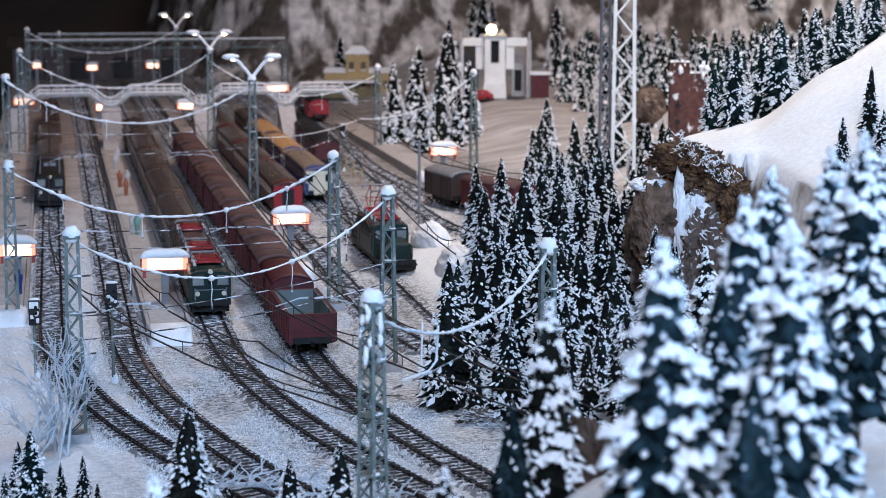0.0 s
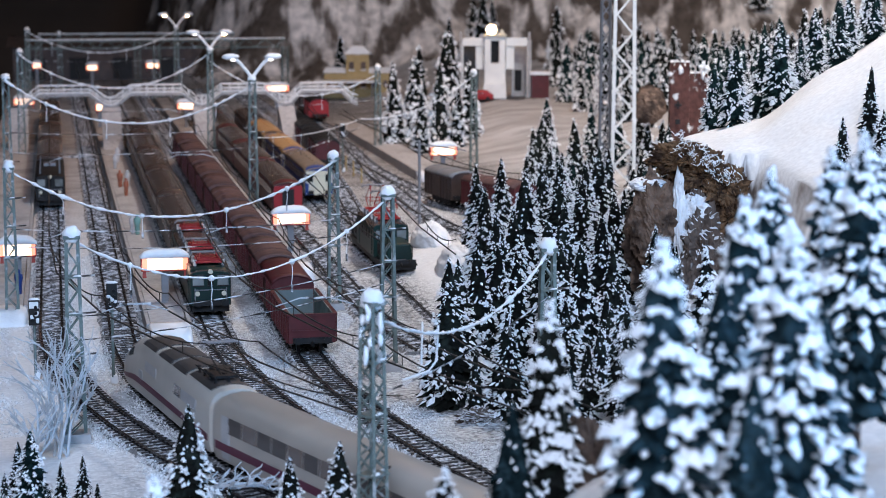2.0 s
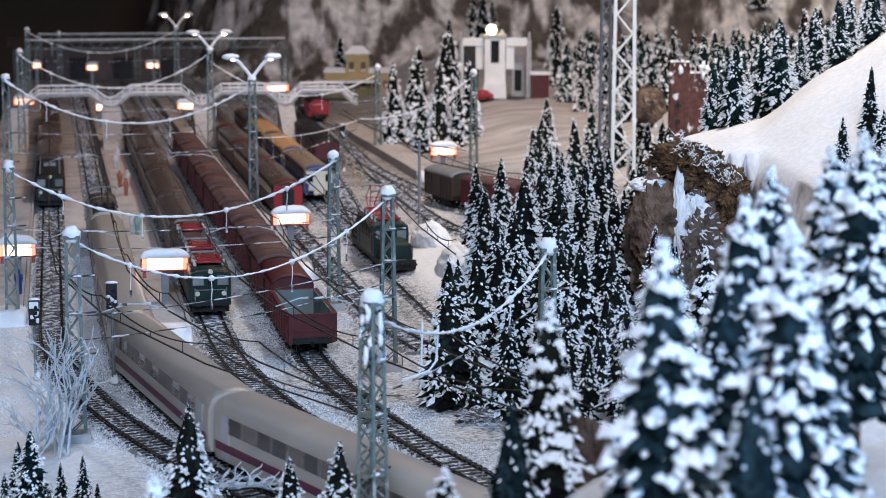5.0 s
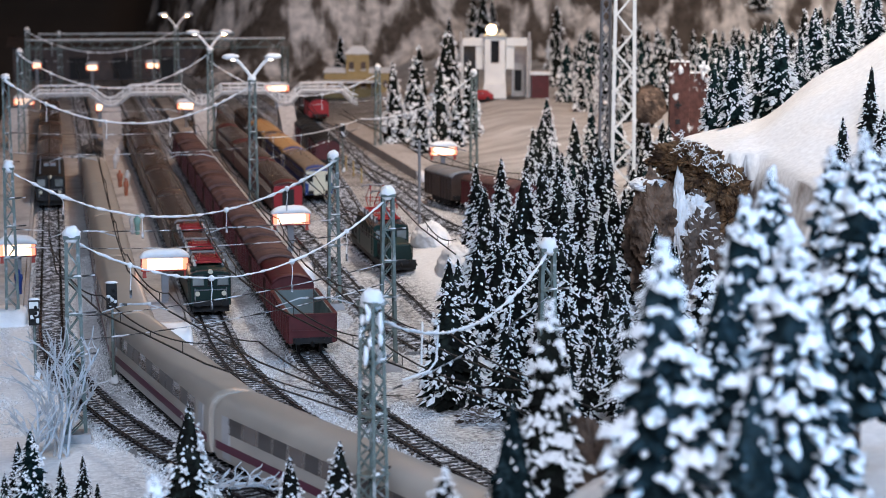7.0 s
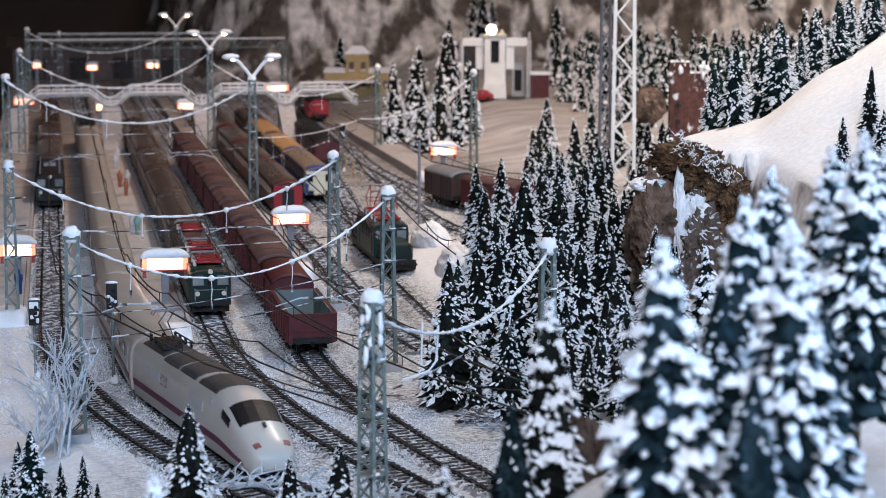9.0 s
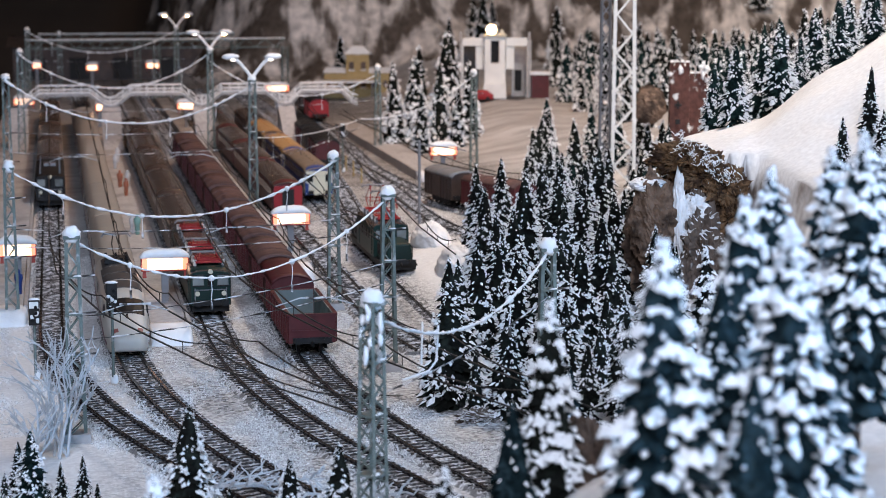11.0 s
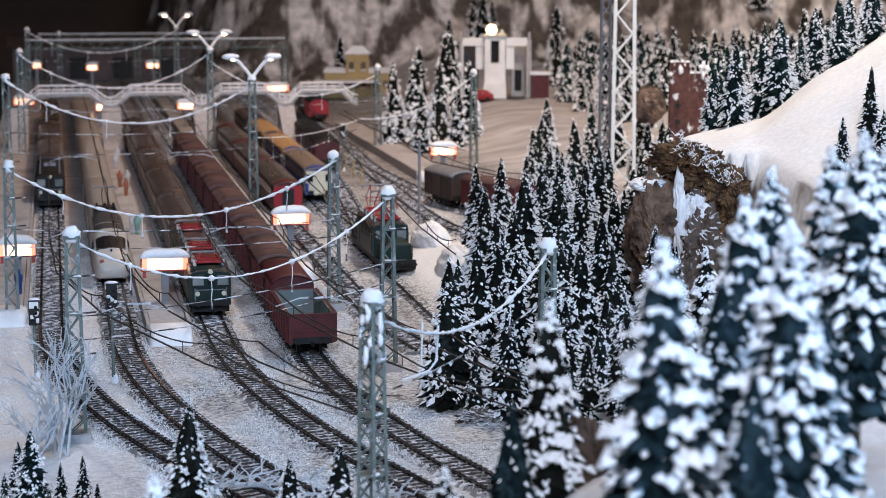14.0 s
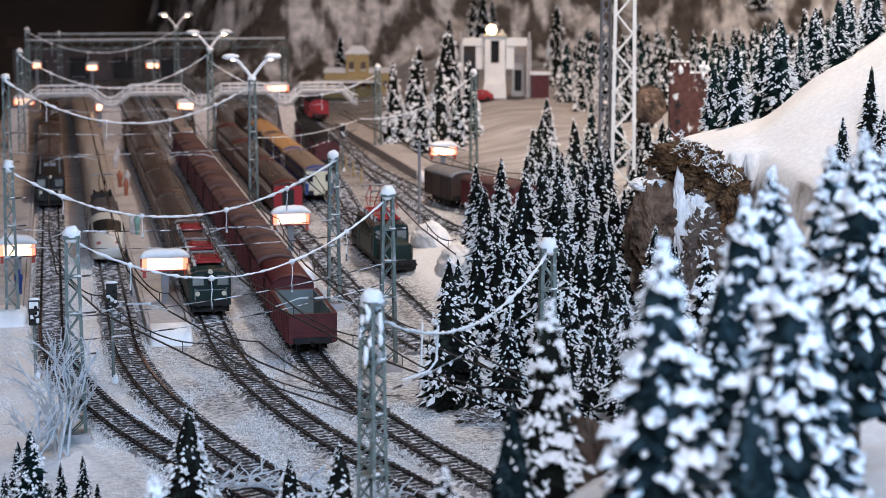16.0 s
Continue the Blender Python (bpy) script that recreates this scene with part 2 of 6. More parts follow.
class Bend:
    """A track through a few plan points."""

    def __init__(self, pts):
        self.p = []
        q = [pts[0]] + list(pts) + [pts[-1]]
        for i in range(1, len(q) - 2):
            for k in range(12):
                t = k / 12
                self.p.append(tuple(0.5 * (2 * q[i][j] + (q[i + 1][j] - q[i - 1][j]) * t + (2 * q[i - 1][j] - 5 * q[i][j] + 4 * q[i + 1][j] - q[i + 2][j]) * t * t
                                          + (3 * q[i][j] - q[i - 1][j] - 3 * q[i + 1][j] + q[i + 2][j]) * t ** 3) for j in (0, 1)))
        self.p.append(pts[-1])
        self.d = [0.0]
        for a, b in zip(self.p, self.p[1:]):
            self.d.append(self.d[-1] + math.dist(a, b))

    def at(self, s):
        i = max(0, min(len(self.p) - 2, next((k for k, d in enumerate(self.d) if d > s), len(self.d)) - 1))
        a, b = self.p[i], self.p[i + 1]
        t = (s - self.d[i]) / (self.d[i + 1] - self.d[i])
        return a[0] + (b[0] - a[0]) * t, a[1] + (b[1] - a[1]) * t, math.atan2(-(b[0] - a[0]), b[1] - a[1])


T1, T2, T3, T4 = Line(-0.007, 1.536, 1.26), Line(0.046, 1.505, 1.49), Line(0.118, 1.480, 1.47), Line(0.177, 1.418, 1.45)
T5 = Line(0.247, 1.60, 1.2)
T6 = Line(0.300, 1.40, 1.2)
T9 = Bend([(0.301, 1.90), (0.304, 1.98), (0.319, 2.10), (0.346, 2.43), (0.365, 2.80), (0.372, 3.3), (0.372, 4.3)])
T7 = Bend([(0.455, 1.90), (0.417, 2.02), (0.405, 2.12), (0.407, 2.30), (0.411, 2.45), (0.408, 2.65), (0.398, 2.80), (0.395, 3.2), (0.40, 4.3)])
T8 = Bend([(0.60, 1.98), (0.50, 2.09), (0.452, 2.22), (0.44, 2.34), (0.43, 2.5), (0.424, 2.7), (0.44, 3.1), (0.46, 4.3)])


# ---------------------------------------------------------------- terrain
def hill(x, y, rocky=False):
    """Height of the modelled ground over the rails."""
    n1 = noise.noise(Vector((x * 9, y * 9, 0.3)))
    n2 = noise.noise(Vector((x * 30, y * 30, 5.3)))
    z = -0.0045
    # spur with the open snow slope behind the crag: a ledge, then a steep even rise
    edge = smooth(0.438, 0.462, x + 0.006 * n1 - 0.36 * max(0.0, y - 1.44) - min(0.042, 0.95 * max(0.0, 1.405 - y)))
    prof = (1 - 0.60 * smooth(0.0, 0.42, 1.50 - y)) * (1 - 0.45 * smooth(1.72, 1.92, y))
    run = x - 0.367 * y
    spur = (0.163 - 0.086 * (max(y, 1.1) - 1.42) + 0.66 * max(0.0, run) + 0.20 * max(-0.12, min(0.0, run))) * edge * prof * (1 - 0.75 * smooth(2.0, 2.6, y))
    # the bank beside the curve, that closes over the tracks in front
    near = (0.088 + 0.13 * (0.78 - min(0.78, max(y, 0.45)))) * smooth(0.0, 0.15, (x - 0.215) + (1.0 - y) * 0.5)
    # gentle wooded ground behind the curve
    spur += 0.0035 * noise.noise(Vector((x * 20 - y * 14, y * 22 + x * 10, 2.2))) * smooth(0.08, 0.16, spur)
    wood = 0.035 * smooth(0.26, 0.46, x) * smooth(1.15, 1.4, y) * (1 - smooth(1.75, 2.0, y))
    # snowfield and hill behind the yard
    back = 0.045 * smooth(0.50, 0.72, x - 0.05 * (y - 2.6)) * smooth(2.2, 3.2, y) + 0.10 * smooth(0.62, 0.95, x - 0.1 * (y - 2.0)) * smooth(1.8, 2.3, y) * (1 - smooth(2.5, 3.1, y))
    # mountain at the back and on the far side
    w = y + 0.10 * n1 + 0.55 * max(0.0, x - 0.9)
    mount = 0.75 * smooth(4.15, 5.3, w) * smooth(0.30, 0.62, x + 0.02 * n1 + 0.1 * (y - 4.2)) + 0.5 * smooth(0.0, 0.8, x - 0.62 - 0.36 * y)
    rid = 1 - abs(noise.noise(Vector((x * 3.2 + 2, y * 3.2, 1.5)))) * 2
    mount += smooth(0.03, 0.2, mount) * (0.06 * rid + 0.03 * (1 - abs(noise.noise(Vector((x * 9, y * 9, 7.5)))) * 2))
    hgt = max(spur, near, wood) + back + mount
    if rocky:
        return mount
    return z + hgt + (0.004 * n1 + 0.0025 * n2) * smooth(0.004, 0.03, hgt) + 0.003 * noise.noise(Vector((x * 22, y * 11, 3.1))) * smooth(0.01, 0.05, back) + 0.005 * noise.noise(Vector((x * 16 + y * 9, y * 5, 4.7))) * smooth(0.08, 0.16, spur) + 0.0006 * n2


def terrain(rock_part=False):
    xs = list(np.concatenate([np.arange(-0.09, 0.75, 0.009), np.arange(0.75, 2.5, 0.022)]))
    ys = list(np.concatenate([np.arange(-0.14, 0.5, 0.02), np.arange(0.5, 2.4, 0.010), np.arange(2.4, 5.4, 0.022)]))
    s = Shape()
    nx = len(xs)
    for y in ys:
        for x in xs:
            s.v.append((x, y, hill(x, y)))
    for j in range(len(ys) - 1):
        for i in range(nx - 1):
            x, y = xs[i], ys[j]
            c = [j * nx + i, j * nx + i + 1, (j + 1) * nx + i + 1, (j + 1) * nx + i]
            zmin = min(s.v[k][2] for k in c)
            zmax = max(s.v[k][2] for k in c)
            # the cuttings where the tracks run under the bank
            inside = any(abs(x - t.x_at(y)) < 0.030 for t in (T1, T2, T3, T4)) if y > 0.4 else False
            if (hill(x, y, True) > 0.012) != rock_part:
                continue
            if inside and y < 1.1 and zmax > 0.002 and zmin < 0.058:
                continue
            s.f.append(tuple(c))
    return s


def terrain_material():
    """Snow on the flat, rock where the ground is steep, grey-brown streaks on the mountain."""
    m = bpy.data.materials.new("snowy_ground")
    m.use_nodes = True
    n, l = m.node_tree.nodes, m.node_tree.links
    b = n["Principled BSDF"]
    b.inputs["Roughness"].default_value = 0.8
    geo = n.new("ShaderNodeNewGeometry")
    sep = n.new("ShaderNodeSeparateXYZ")
    l.new(geo.outputs["Normal"], sep.inputs[0])
    co = n.new("ShaderNodeTexCoord")
    no = n.new("ShaderNodeTexNoise")
    no.inputs["Scale"].default_value, no.inputs["Detail"].default_value = 14.0, 8.0
    l.new(co.outputs["Object"], no.inputs["Vector"])
    add = n.new("ShaderNodeMath")
    add.operation = "MULTIPLY_ADD"
    l.new(no.outputs["Fac"], add.inputs[0])
    add.inputs[1].default_value = 0.75
    l.new(sep.outputs["Z"], add.inputs[2])
    mr = n.new("ShaderNodeMapRange")
    mr.interpolation_type = "SMOOTHSTEP"
    mr.inputs[1].default_value, mr.inputs[2].default_value = 0.80, 1.02
    l.new(add.outputs[0], mr.inputs[0])
    grain = n.new("ShaderNodeTexNoise")
    grain.inputs["Scale"].default_value, grain.inputs["Detail"].default_value = 260.0, 4.0
    l.new(co.outputs["Object"], grain.inputs["Vector"])
    rock = n.new("ShaderNodeMix")
    rock.data_type = "RGBA"
    rock.inputs[6].default_value, rock.inputs[7].default_value = (0.045, 0.031, 0.024, 1), (0.17, 0.125, 0.098, 1)
    l.new(grain.outputs["Fac"], rock.inputs[0])
    snow = n.new("ShaderNodeMix")
    snow.data_type = "RGBA"
    snow.inputs[6].default_value, snow.inputs[7].default_value = (0.56, 0.55, 0.55, 1), (0.88, 0.88, 0.88, 1)
    l.new(grain.outputs["Fac"], snow.inputs[0])
    mix = n.new("ShaderNodeMix")
    mix.data_type = "RGBA"
    l.new(mr.outputs[0], mix.inputs[0])
    l.new(rock.outputs[2], mix.inputs[6])
    l.new(snow.outputs[2], mix.inputs[7])
    # grey-brown streaks over an even grey-brown tint, setting in from y 1.95
    stretch = n.new("ShaderNodeMapping")
    stretch.inputs["Scale"].default_value = (9.0, 34.0, 1.0)
    stretch.inputs["Rotation"].default_value = (0, 0, 0.25)
    l.new(co.outputs["Object"], stretch.inputs["Vector"])
    streak = n.new("ShaderNodeTexNoise")
    streak.inputs["Scale"].default_value, streak.inputs["Detail"].default_value = 1.0, 7.0
    l.new(stretch.outputs[0], streak.inputs["Vector"])
    sm = n.new("ShaderNodeMapRange")
    sm.inputs[1].default_value, sm.inputs[2].default_value, sm.inputs[3].default_value, sm.inputs[4].default_value = 0.36, 0.64, 0.80, 0.42
    l.new(streak.outputs["Fac"], sm.inputs[0])
    where = n.new("ShaderNodeSeparateXYZ")
    l.new(co.outputs["Object"], where.inputs[0])
    far = n.new("ShaderNodeMapRange")
    far.inputs[1].default_value, far.inputs[2].default_value = 1.95, 2.5
    l.new(where.outputs["Y"], far.inputs[0])
    far_amount = n.new("ShaderNodeMath")
    far_amount.operation = "MULTIPLY"
    l.new(sm.outputs[0], far_amount.inputs[0])
    l.new(far.outputs[0], far_amount.inputs[1])
    far_tint = n.new("ShaderNodeMix")
    far_tint.data_type = "RGBA"
    l.new(far_amount.outputs[0], far_tint.inputs[0])
    l.new(mix.outputs[2], far_tint.inputs[6])
    far_tint.inputs[7].default_value = (0.19, 0.175, 0.165, 1)
    # fine gravel strewn over the level yard
    vo = n.new("ShaderNodeTexVoronoi")
    vo.inputs["Scale"].default_value = 430.0
    l.new(co.outputs["Object"], vo.inputs["Vector"])
    tone = n.new("ShaderNodeSeparateColor")
    l.new(vo.outputs["Color"], tone.inputs[0])
    stone = n.new("ShaderNodeMapRange")
    stone.inputs[3].default_value, stone.inputs[4].default_value = 0.18, 1.05
    l.new(tone.outputs[0], stone.inputs[0])
    pos = n.new("ShaderNodeSeparateXYZ")
    l.new(co.outputs["Object"], pos.inputs[0])
    low = n.new("ShaderNodeMapRange")
    low.inputs[1].default_value, low.inputs[2].default_value = 0.004, -0.001
    l.new(pos.outputs["Z"], low.inputs[0])
    area = n.new("ShaderNodeTexNoise")
    area.inputs["Scale"].default_value, area.inputs["Detail"].default_value = 9.0, 5.0
    l.new(co.outputs["Object"], area.inputs["Vector"])
    am = n.new("ShaderNodeMapRange")
    am.inputs[1].default_value, am.inputs[2].default_value, am.inputs[3].default_value = 0.40, 0.58, 0.55
    l.new(area.outputs["Fac"], am.inputs[0])
    yard = n.new("ShaderNodeMapRange")
    yard.inputs[1].default_value, yard.inputs[2].default_value, yard.inputs[3].default_value = 0.0, 0.085, 0.12
    l.new(pos.outputs["X"], yard.inputs[0])
    both = n.new("ShaderNodeMath")
    both.operation = "MULTIPLY"
    l.new(low.outputs[0], both.inputs[0])
    l.new(yard.outputs[0], both.inputs[1])
    cover = n.new("ShaderNodeMath")
    cover.operation = "MULTIPLY"
    l.new(both.outputs[0], cover.inputs[0])
    l.new(am.outputs[0], cover.inputs[1])
    peb = n.new("ShaderNodeMix")
    peb.data_type, peb.blend_type = "RGBA", "MULTIPLY"
    l.new(cover.outputs[0], peb.inputs[0])
    l.new(far_tint.outputs[2], peb.inputs[6])
    l.new(stone.outputs[0], peb.inputs[7])
    l.new(peb.outputs[2], b.inputs["Base Color"])
    pb = n.new("ShaderNodeBump")
    pb.inputs["Distance"].default_value = 0.0020
    l.new(cover.outputs[0], pb.inputs["Strength"])
    l.new(vo.outputs["Distance"], pb.inputs["Height"])
    pb.invert = True
    bn = n.new("ShaderNodeBump")
    l.new(pb.outputs[0], bn.inputs["Normal"])
    bn.inputs["Strength"].default_value, bn.inputs["Distance"].default_value = 0.35, 0.0012
    n3 = n.new("ShaderNodeTexNoise")
    n3.inputs["Scale"].default_value, n3.inputs["Detail"].default_value = 70.0, 4.0
    l.new(co.outputs["Object"], n3.inputs["Vector"])
    l.new(n3.outputs["Fac"], bn.inputs["Height"])
    l.new(bn.outputs[0], b.inputs["Normal"])
    return m


MOUNTAIN = material("mountain", (0.115, 0.093, 0.077), 0.95, spec=0.05, vary=0.35, scale=45, bump=1.0, bump_scale=90, second=(0.68, 0.62, 0.57), second_scale=9, second_edge=(0.43, 0.60))


def lay_streaks(m):
    """Turns the patches of a surface into slanting ribs."""
    nt = m.node_tree
    for link in [k for k in nt.links if k.to_node.bl_idname == "ShaderNodeTexNoise" and abs(k.to_node.inputs["Scale"].default_value - 9) < 0.01]:
        turn = nt.nodes.new("ShaderNodeMapping")
        turn.inputs["Rotation"].default_value = (0.0, 0.7, 0.3)
        turn.inputs["Scale"].default_value = (2.6, 1.2, 0.7)
        source, target = link.from_socket, link.to_socket
        nt.links.new(source, turn.inputs["Vector"])
        nt.links.new(turn.outputs[0], target)


lay_streaks(MOUNTAIN)
GROUND = terrain_material()
tagged(part("ground", terrain(), GROUND, smooth=True), "snow-covered model landscape with rocky slopes", "ground", kind="structure")


tagged(part("mountain", terrain(True), MOUNTAIN, smooth=True), "dull grey-brown mountain side streaked with snow", "mountain", kind="structure")


def room():
    """The room that holds the layout: floor, four walls, ceiling, and a window behind the camera."""
    x0, x1, y0, y1, z0, z1, t = -0.75, 3.0, -1.2, 5.9, -0.95, 2.05, 0.08
    cx, cy, w, d, h = (x0 + x1) / 2, (y0 + y1) / 2, x1 - x0, y1 - y0, z1 - z0
    tagged(part("floor", Shape().box((cx, cy, z0 - t / 2), (w + 2 * t, d + 2 * t, t)), WOOD), "brown wooden floor of the room", "floor", kind="structure")
    tagged(part("ceiling", Shape().box((cx, cy, z1 + t / 2), (w + 2 * t, d + 2 * t, t)), WALL_DARK), "dim brown ceiling of the room", "ceiling", kind="structure")
    for name, c, s in (("wall_west", (x0 - t / 2, cy, (z0 + z1) / 2), (t, d, h)), ("wall_east", (x1 + t / 2, cy, (z0 + z1) / 2), (t, d, h)),
                       ("wall_north", (cx, y1 + t / 2, (z0 + z1) / 2), (w + 2 * t, t, h))):
        tagged(part(name, Shape().box(c, s), WALL_DARK), "dark brown room wall in shadow", "wall", kind="structure")
    # south wall round the window opening
    b0, b1 = 0.55, 1.85
    s = Shape()
    for a, b in ((x0 - t, -0.55), (0.25, 1.0), (1.9, x1 + t)):
        s.box(((a + b) / 2, y0 - t / 2, (z0 + z1) / 2), (b - a, t, h))
    for k, (a, b) in enumerate(((-0.55, 0.25), (1.0, 1.9))):
        s.box(((a + b) / 2, y0 - t / 2, (z0 + b0) / 2), (b - a, t, b0 - z0)).box(((a + b) / 2, y0 - t / 2, (b1 + z1) / 2), (b - a, t, z1 - b1))
        win = thing("window_%d" % (k + 1), pose((a + b) / 2, y0 - t / 2, (b0 + b1) / 2), "white framed window letting in cool daylight", "window", kind="structure")
        f = Shape()
        w2, h2 = (b - a) / 2 - 0.02, (b1 - b0) / 2 - 0.02
        f.box((0, 0, h2), (2 * w2 + 0.04, 0.05, 0.04)).box((0, 0, -h2), (2 * w2 + 0.04, 0.05, 0.04)).box((w2, 0, 0), (0.04, 0.05, 2 * h2 - 0.04)).box((-w2, 0, 0), (0.04, 0.05, 2 * h2 - 0.04)).box((0, 0, 0), (0.03, 0.05, 2 * h2 - 0.04))
        part("window_frame", f, WHITE_WALL, win)
    tagged(part("wall_south", s, WALL_DARK), "dark brown room wall with two window openings", "wall", kind="structure")
    # table edge below the landscape
    tagged(part("layout_base", Shape().box((1.2, 2.63, -0.06), (2.58, 5.54, 0.08)), WOOD), "wooden base board under the model landscape", "base board", kind="structure")


room()


# ---------------------------------------------------------------- tracks
def ribbon(line, s0, s1, off, half, z0, z1, step=0.02):
    rings = []
    k = max(2, int((s1 - s0) / step))
    for i in range(k + 1):
        x, y, a = line.at(s0 + (s1 - s0) * i / k)
        c, s = math.cos(a), math.sin(a)
        ring = []
        for o, z in ((-half, z0), (half, z0), (half, z1), (-half, z1)):
            d = off + o
            ring.append((x + d * c, y + d * s, z))
        rings.append(ring)
    return Shape().loft(rings)


def track(line, s0, s1, near=None, label="snowy model railway track"):
    """Ballast, two rails and sleepers; sleepers between the s values of near are separate pieces."""
    tr = thing("railway_track", Matrix.Identity(4), label, "railway track", group="tracks of the yard")
    b = Shape()
    rings = []
    k = int((s1 - s0) / 0.012)
    for i in range(k + 1):
        x, y, a = line.at(s0 + (s1 - s0) * i / k)
        c, s = math.cos(a), math.sin(a)
        w = 0.0200 + 0.0012 * math.sin(i * 1.7) + 0.001 * math.sin(i * 0.6)
        rings.append([(x + d * c, y + d * s, z) for d, z in ((-w, -0.0075), (w, -0.0075), (0.0128, -0.0018), (-0.0128, -0.0018))])
    part("ballast_bed", b.loft(rings), BALLAST, tr)
    for o in (-0.00825, 0.00825):
        r = Shape()
        r.add(*_rail(line, s0, s1, o))
        part("rail", r, STEEL, tr)
    one = Shape().box((0, 0, 0), (0.0270, 0.0029, 0.0020), top=(0.96, 0.75)).mesh("sleeper", SLEEPER)
    rest = Shape()
    rng = random.Random(int(1000 * (s1 - s0)))
    n = int((s1 - s0) / 0.0068)
    for i in range(n):
        s = s0 + (i + 0.5) * 0.0068
        x, y, a = line.at(s)
        jig = rng.uniform(-0.03, 0.03)
        if near and near[0] < s < near[1]:
            o = part("sleeper", one, SLEEPER, tr)
            o.matrix_basis = Matrix.Translation((x, y, -0.0022)) @ Matrix.Rotation(a + jig, 4, "Z")
        else:
            rest.box((x, y, -0.0022), (0.0270, 0.0029, 0.0020), rz=a + jig)
        rest.box((x, y, -0.0010), (0.0013, 0.0010, 0.0008), rz=a)
    tagged(part("track_timber", rest, SLEEPER_SNOWY, tr), kind="stuff")
    return tr


def _rail(line, s0, s1, off):
    sh = Shape()
    rings = []
    k = max(2, int((s1 - s0) / 0.012))
    prof = ((-0.0014, -0.0016), (0.0014, -0.0016), (0.0008, -0.0011), (0.0010, 0.0), (-0.0010, 0.0), (-0.0008, -0.0011))
    for i in range(k + 1):
        x, y, a = line.at(s0 + (s1 - s0) * i / k)
        c, s = math.cos(a), math.sin(a)
        rings.append([(x + (off + d) * c, y + (off + d) * s, z) for d, z in prof])
    sh.loft(rings)
    return sh.v, sh.f


track(T1, -0.95, 2.9, (-0.52, 0.0))
track(T2, -2.95, 2.9, (-0.52, 0.0))
track(T3, -0.95, 2.9, (-0.50, -0.02))
track(T4, -0.95, 2.9, (-0.45, -0.02))
track(T5, -0.20, 2.8)
track(T6, 0.0, 2.9)
track(T9, 0.0, 2.3)
track(T7, 0.0, 2.2)
track(T8, 0.0, 2.2)


# ---------------------------------------------------------------- rolling stock
PROFILE = ((-0.93, 0.0), (-0.985, 0.10), (-1.0, 0.30), (-0.99, 0.58), (-0.955, 0.74), (-0.86, 0.86), (-0.66, 0.94), (-0.34, 0.985), (0.0, 1.0),
           (0.34, 0.985), (0.66, 0.94), (0.86, 0.86), (0.955, 0.74), (0.99, 0.58), (1.0, 0.30), (0.985, 0.10), (0.93, 0.0))


class Hull:
    """A vehicle's skin: sections (y, half width, bottom, top) along its length, of one rounded outline."""

    def __init__(self, sections, outline=PROFILE):
        self.s, self.o = sections, outline

    def point(self, y, v, out=0.0):
        s, o = self.s, self.o
        i = max(0, min(len(s) - 2, next((k for k, q in enumerate(s) if q[0] > y), len(s)) - 1))
        t = min(1.0, max(0.0, (y - s[i][0]) / (s[i + 1][0] - s[i][0])))
        w, b, top = (s[i][k] + (s[i + 1][k] - s[i][k]) * t for k in (1, 2, 3))
        q = v * (len(o) - 1)
        j = min(len(o) - 2, int(q))
        f = q - j
        px, pz = o[j][0] + (o[j + 1][0] - o[j][0]) * f, o[j][1] + (o[j + 1][1] - o[j][1]) * f
        return Vector((px * (w + out), y, b + (top - b) * pz + (out if pz > 0.6 else 0)))

    def shell(self):
        rings = [[self.point(q[0], k / (len(self.o) - 1)) for k in range(len(self.o))] for q in self.s]
        return Shape().loft(rings)

    def patch(self, y0, y1, v0, v1, out=0.00035, n=6, m=4, forward=0.0):
        """A thin plate that follows the skin."""
        def grid(d):
            return [[self.point(y0 + (y1 - y0) * i / n, v0 + (v1 - v0) * j / m, d) + Vector((0, forward * (1 if d > 0 else 0), 0)) for j in range(m + 1)] for i in range(n + 1)]
        a, b = grid(out), grid(-0.0004)
        sh = Shape()
        w = m + 1
        va = [p for r in a for p in r]
        vb = [p for r in b for p in r]
        fa = [(i * w + j, i * w + j + 1, (i + 1) * w + j + 1, (i + 1) * w + j) for i in range(n) for j in range(m)]
        o = len(va)
        fb = [tuple(k + o for k in q[::-1]) for q in fa]
        rim = [i * w for i in range(n + 1)] + [n * w + j for j in range(1, w)] + [i * w + m for i in range(n - 1, -1, -1)] + [j for j in range(m - 1, 0, -1)]
        fr = [(rim[k], rim[(k + 1) % len(rim)], rim[(k + 1) % len(rim)] + o, rim[k] + o) for k in range(len(rim))]
        return sh.add(va + vb, fa + fb + fr)


def bogie(parent, y, length=0.030, mat=BLACK):
    s = Shape()
    s.box((0.0118, y, 0.0050), (0.0022, length, 0.0040), top=(1, 0.8)).box((-0.0118, y, 0.0050), (0.0022, length, 0.0040), top=(1, 0.8)).box((0, y, 0.006), (0.022, 0.006, 0.003))
    b = part("bogie", s, mat, parent)
    for d in (-length * 0.33, length * 0.33):
        w = Shape()
        for x in (-0.0082, 0.0082):
            w.tube([(x - 0.0012, y + d, 0.0052), (x + 0.0012, y + d, 0.0052)], 0.0052, 12)
        w.tube([(-0.008, y + d, 0.0052), (0.008, y + d, 0.0052)], 0.0009, 6)
        part("wheelset", w, BLACK, b)


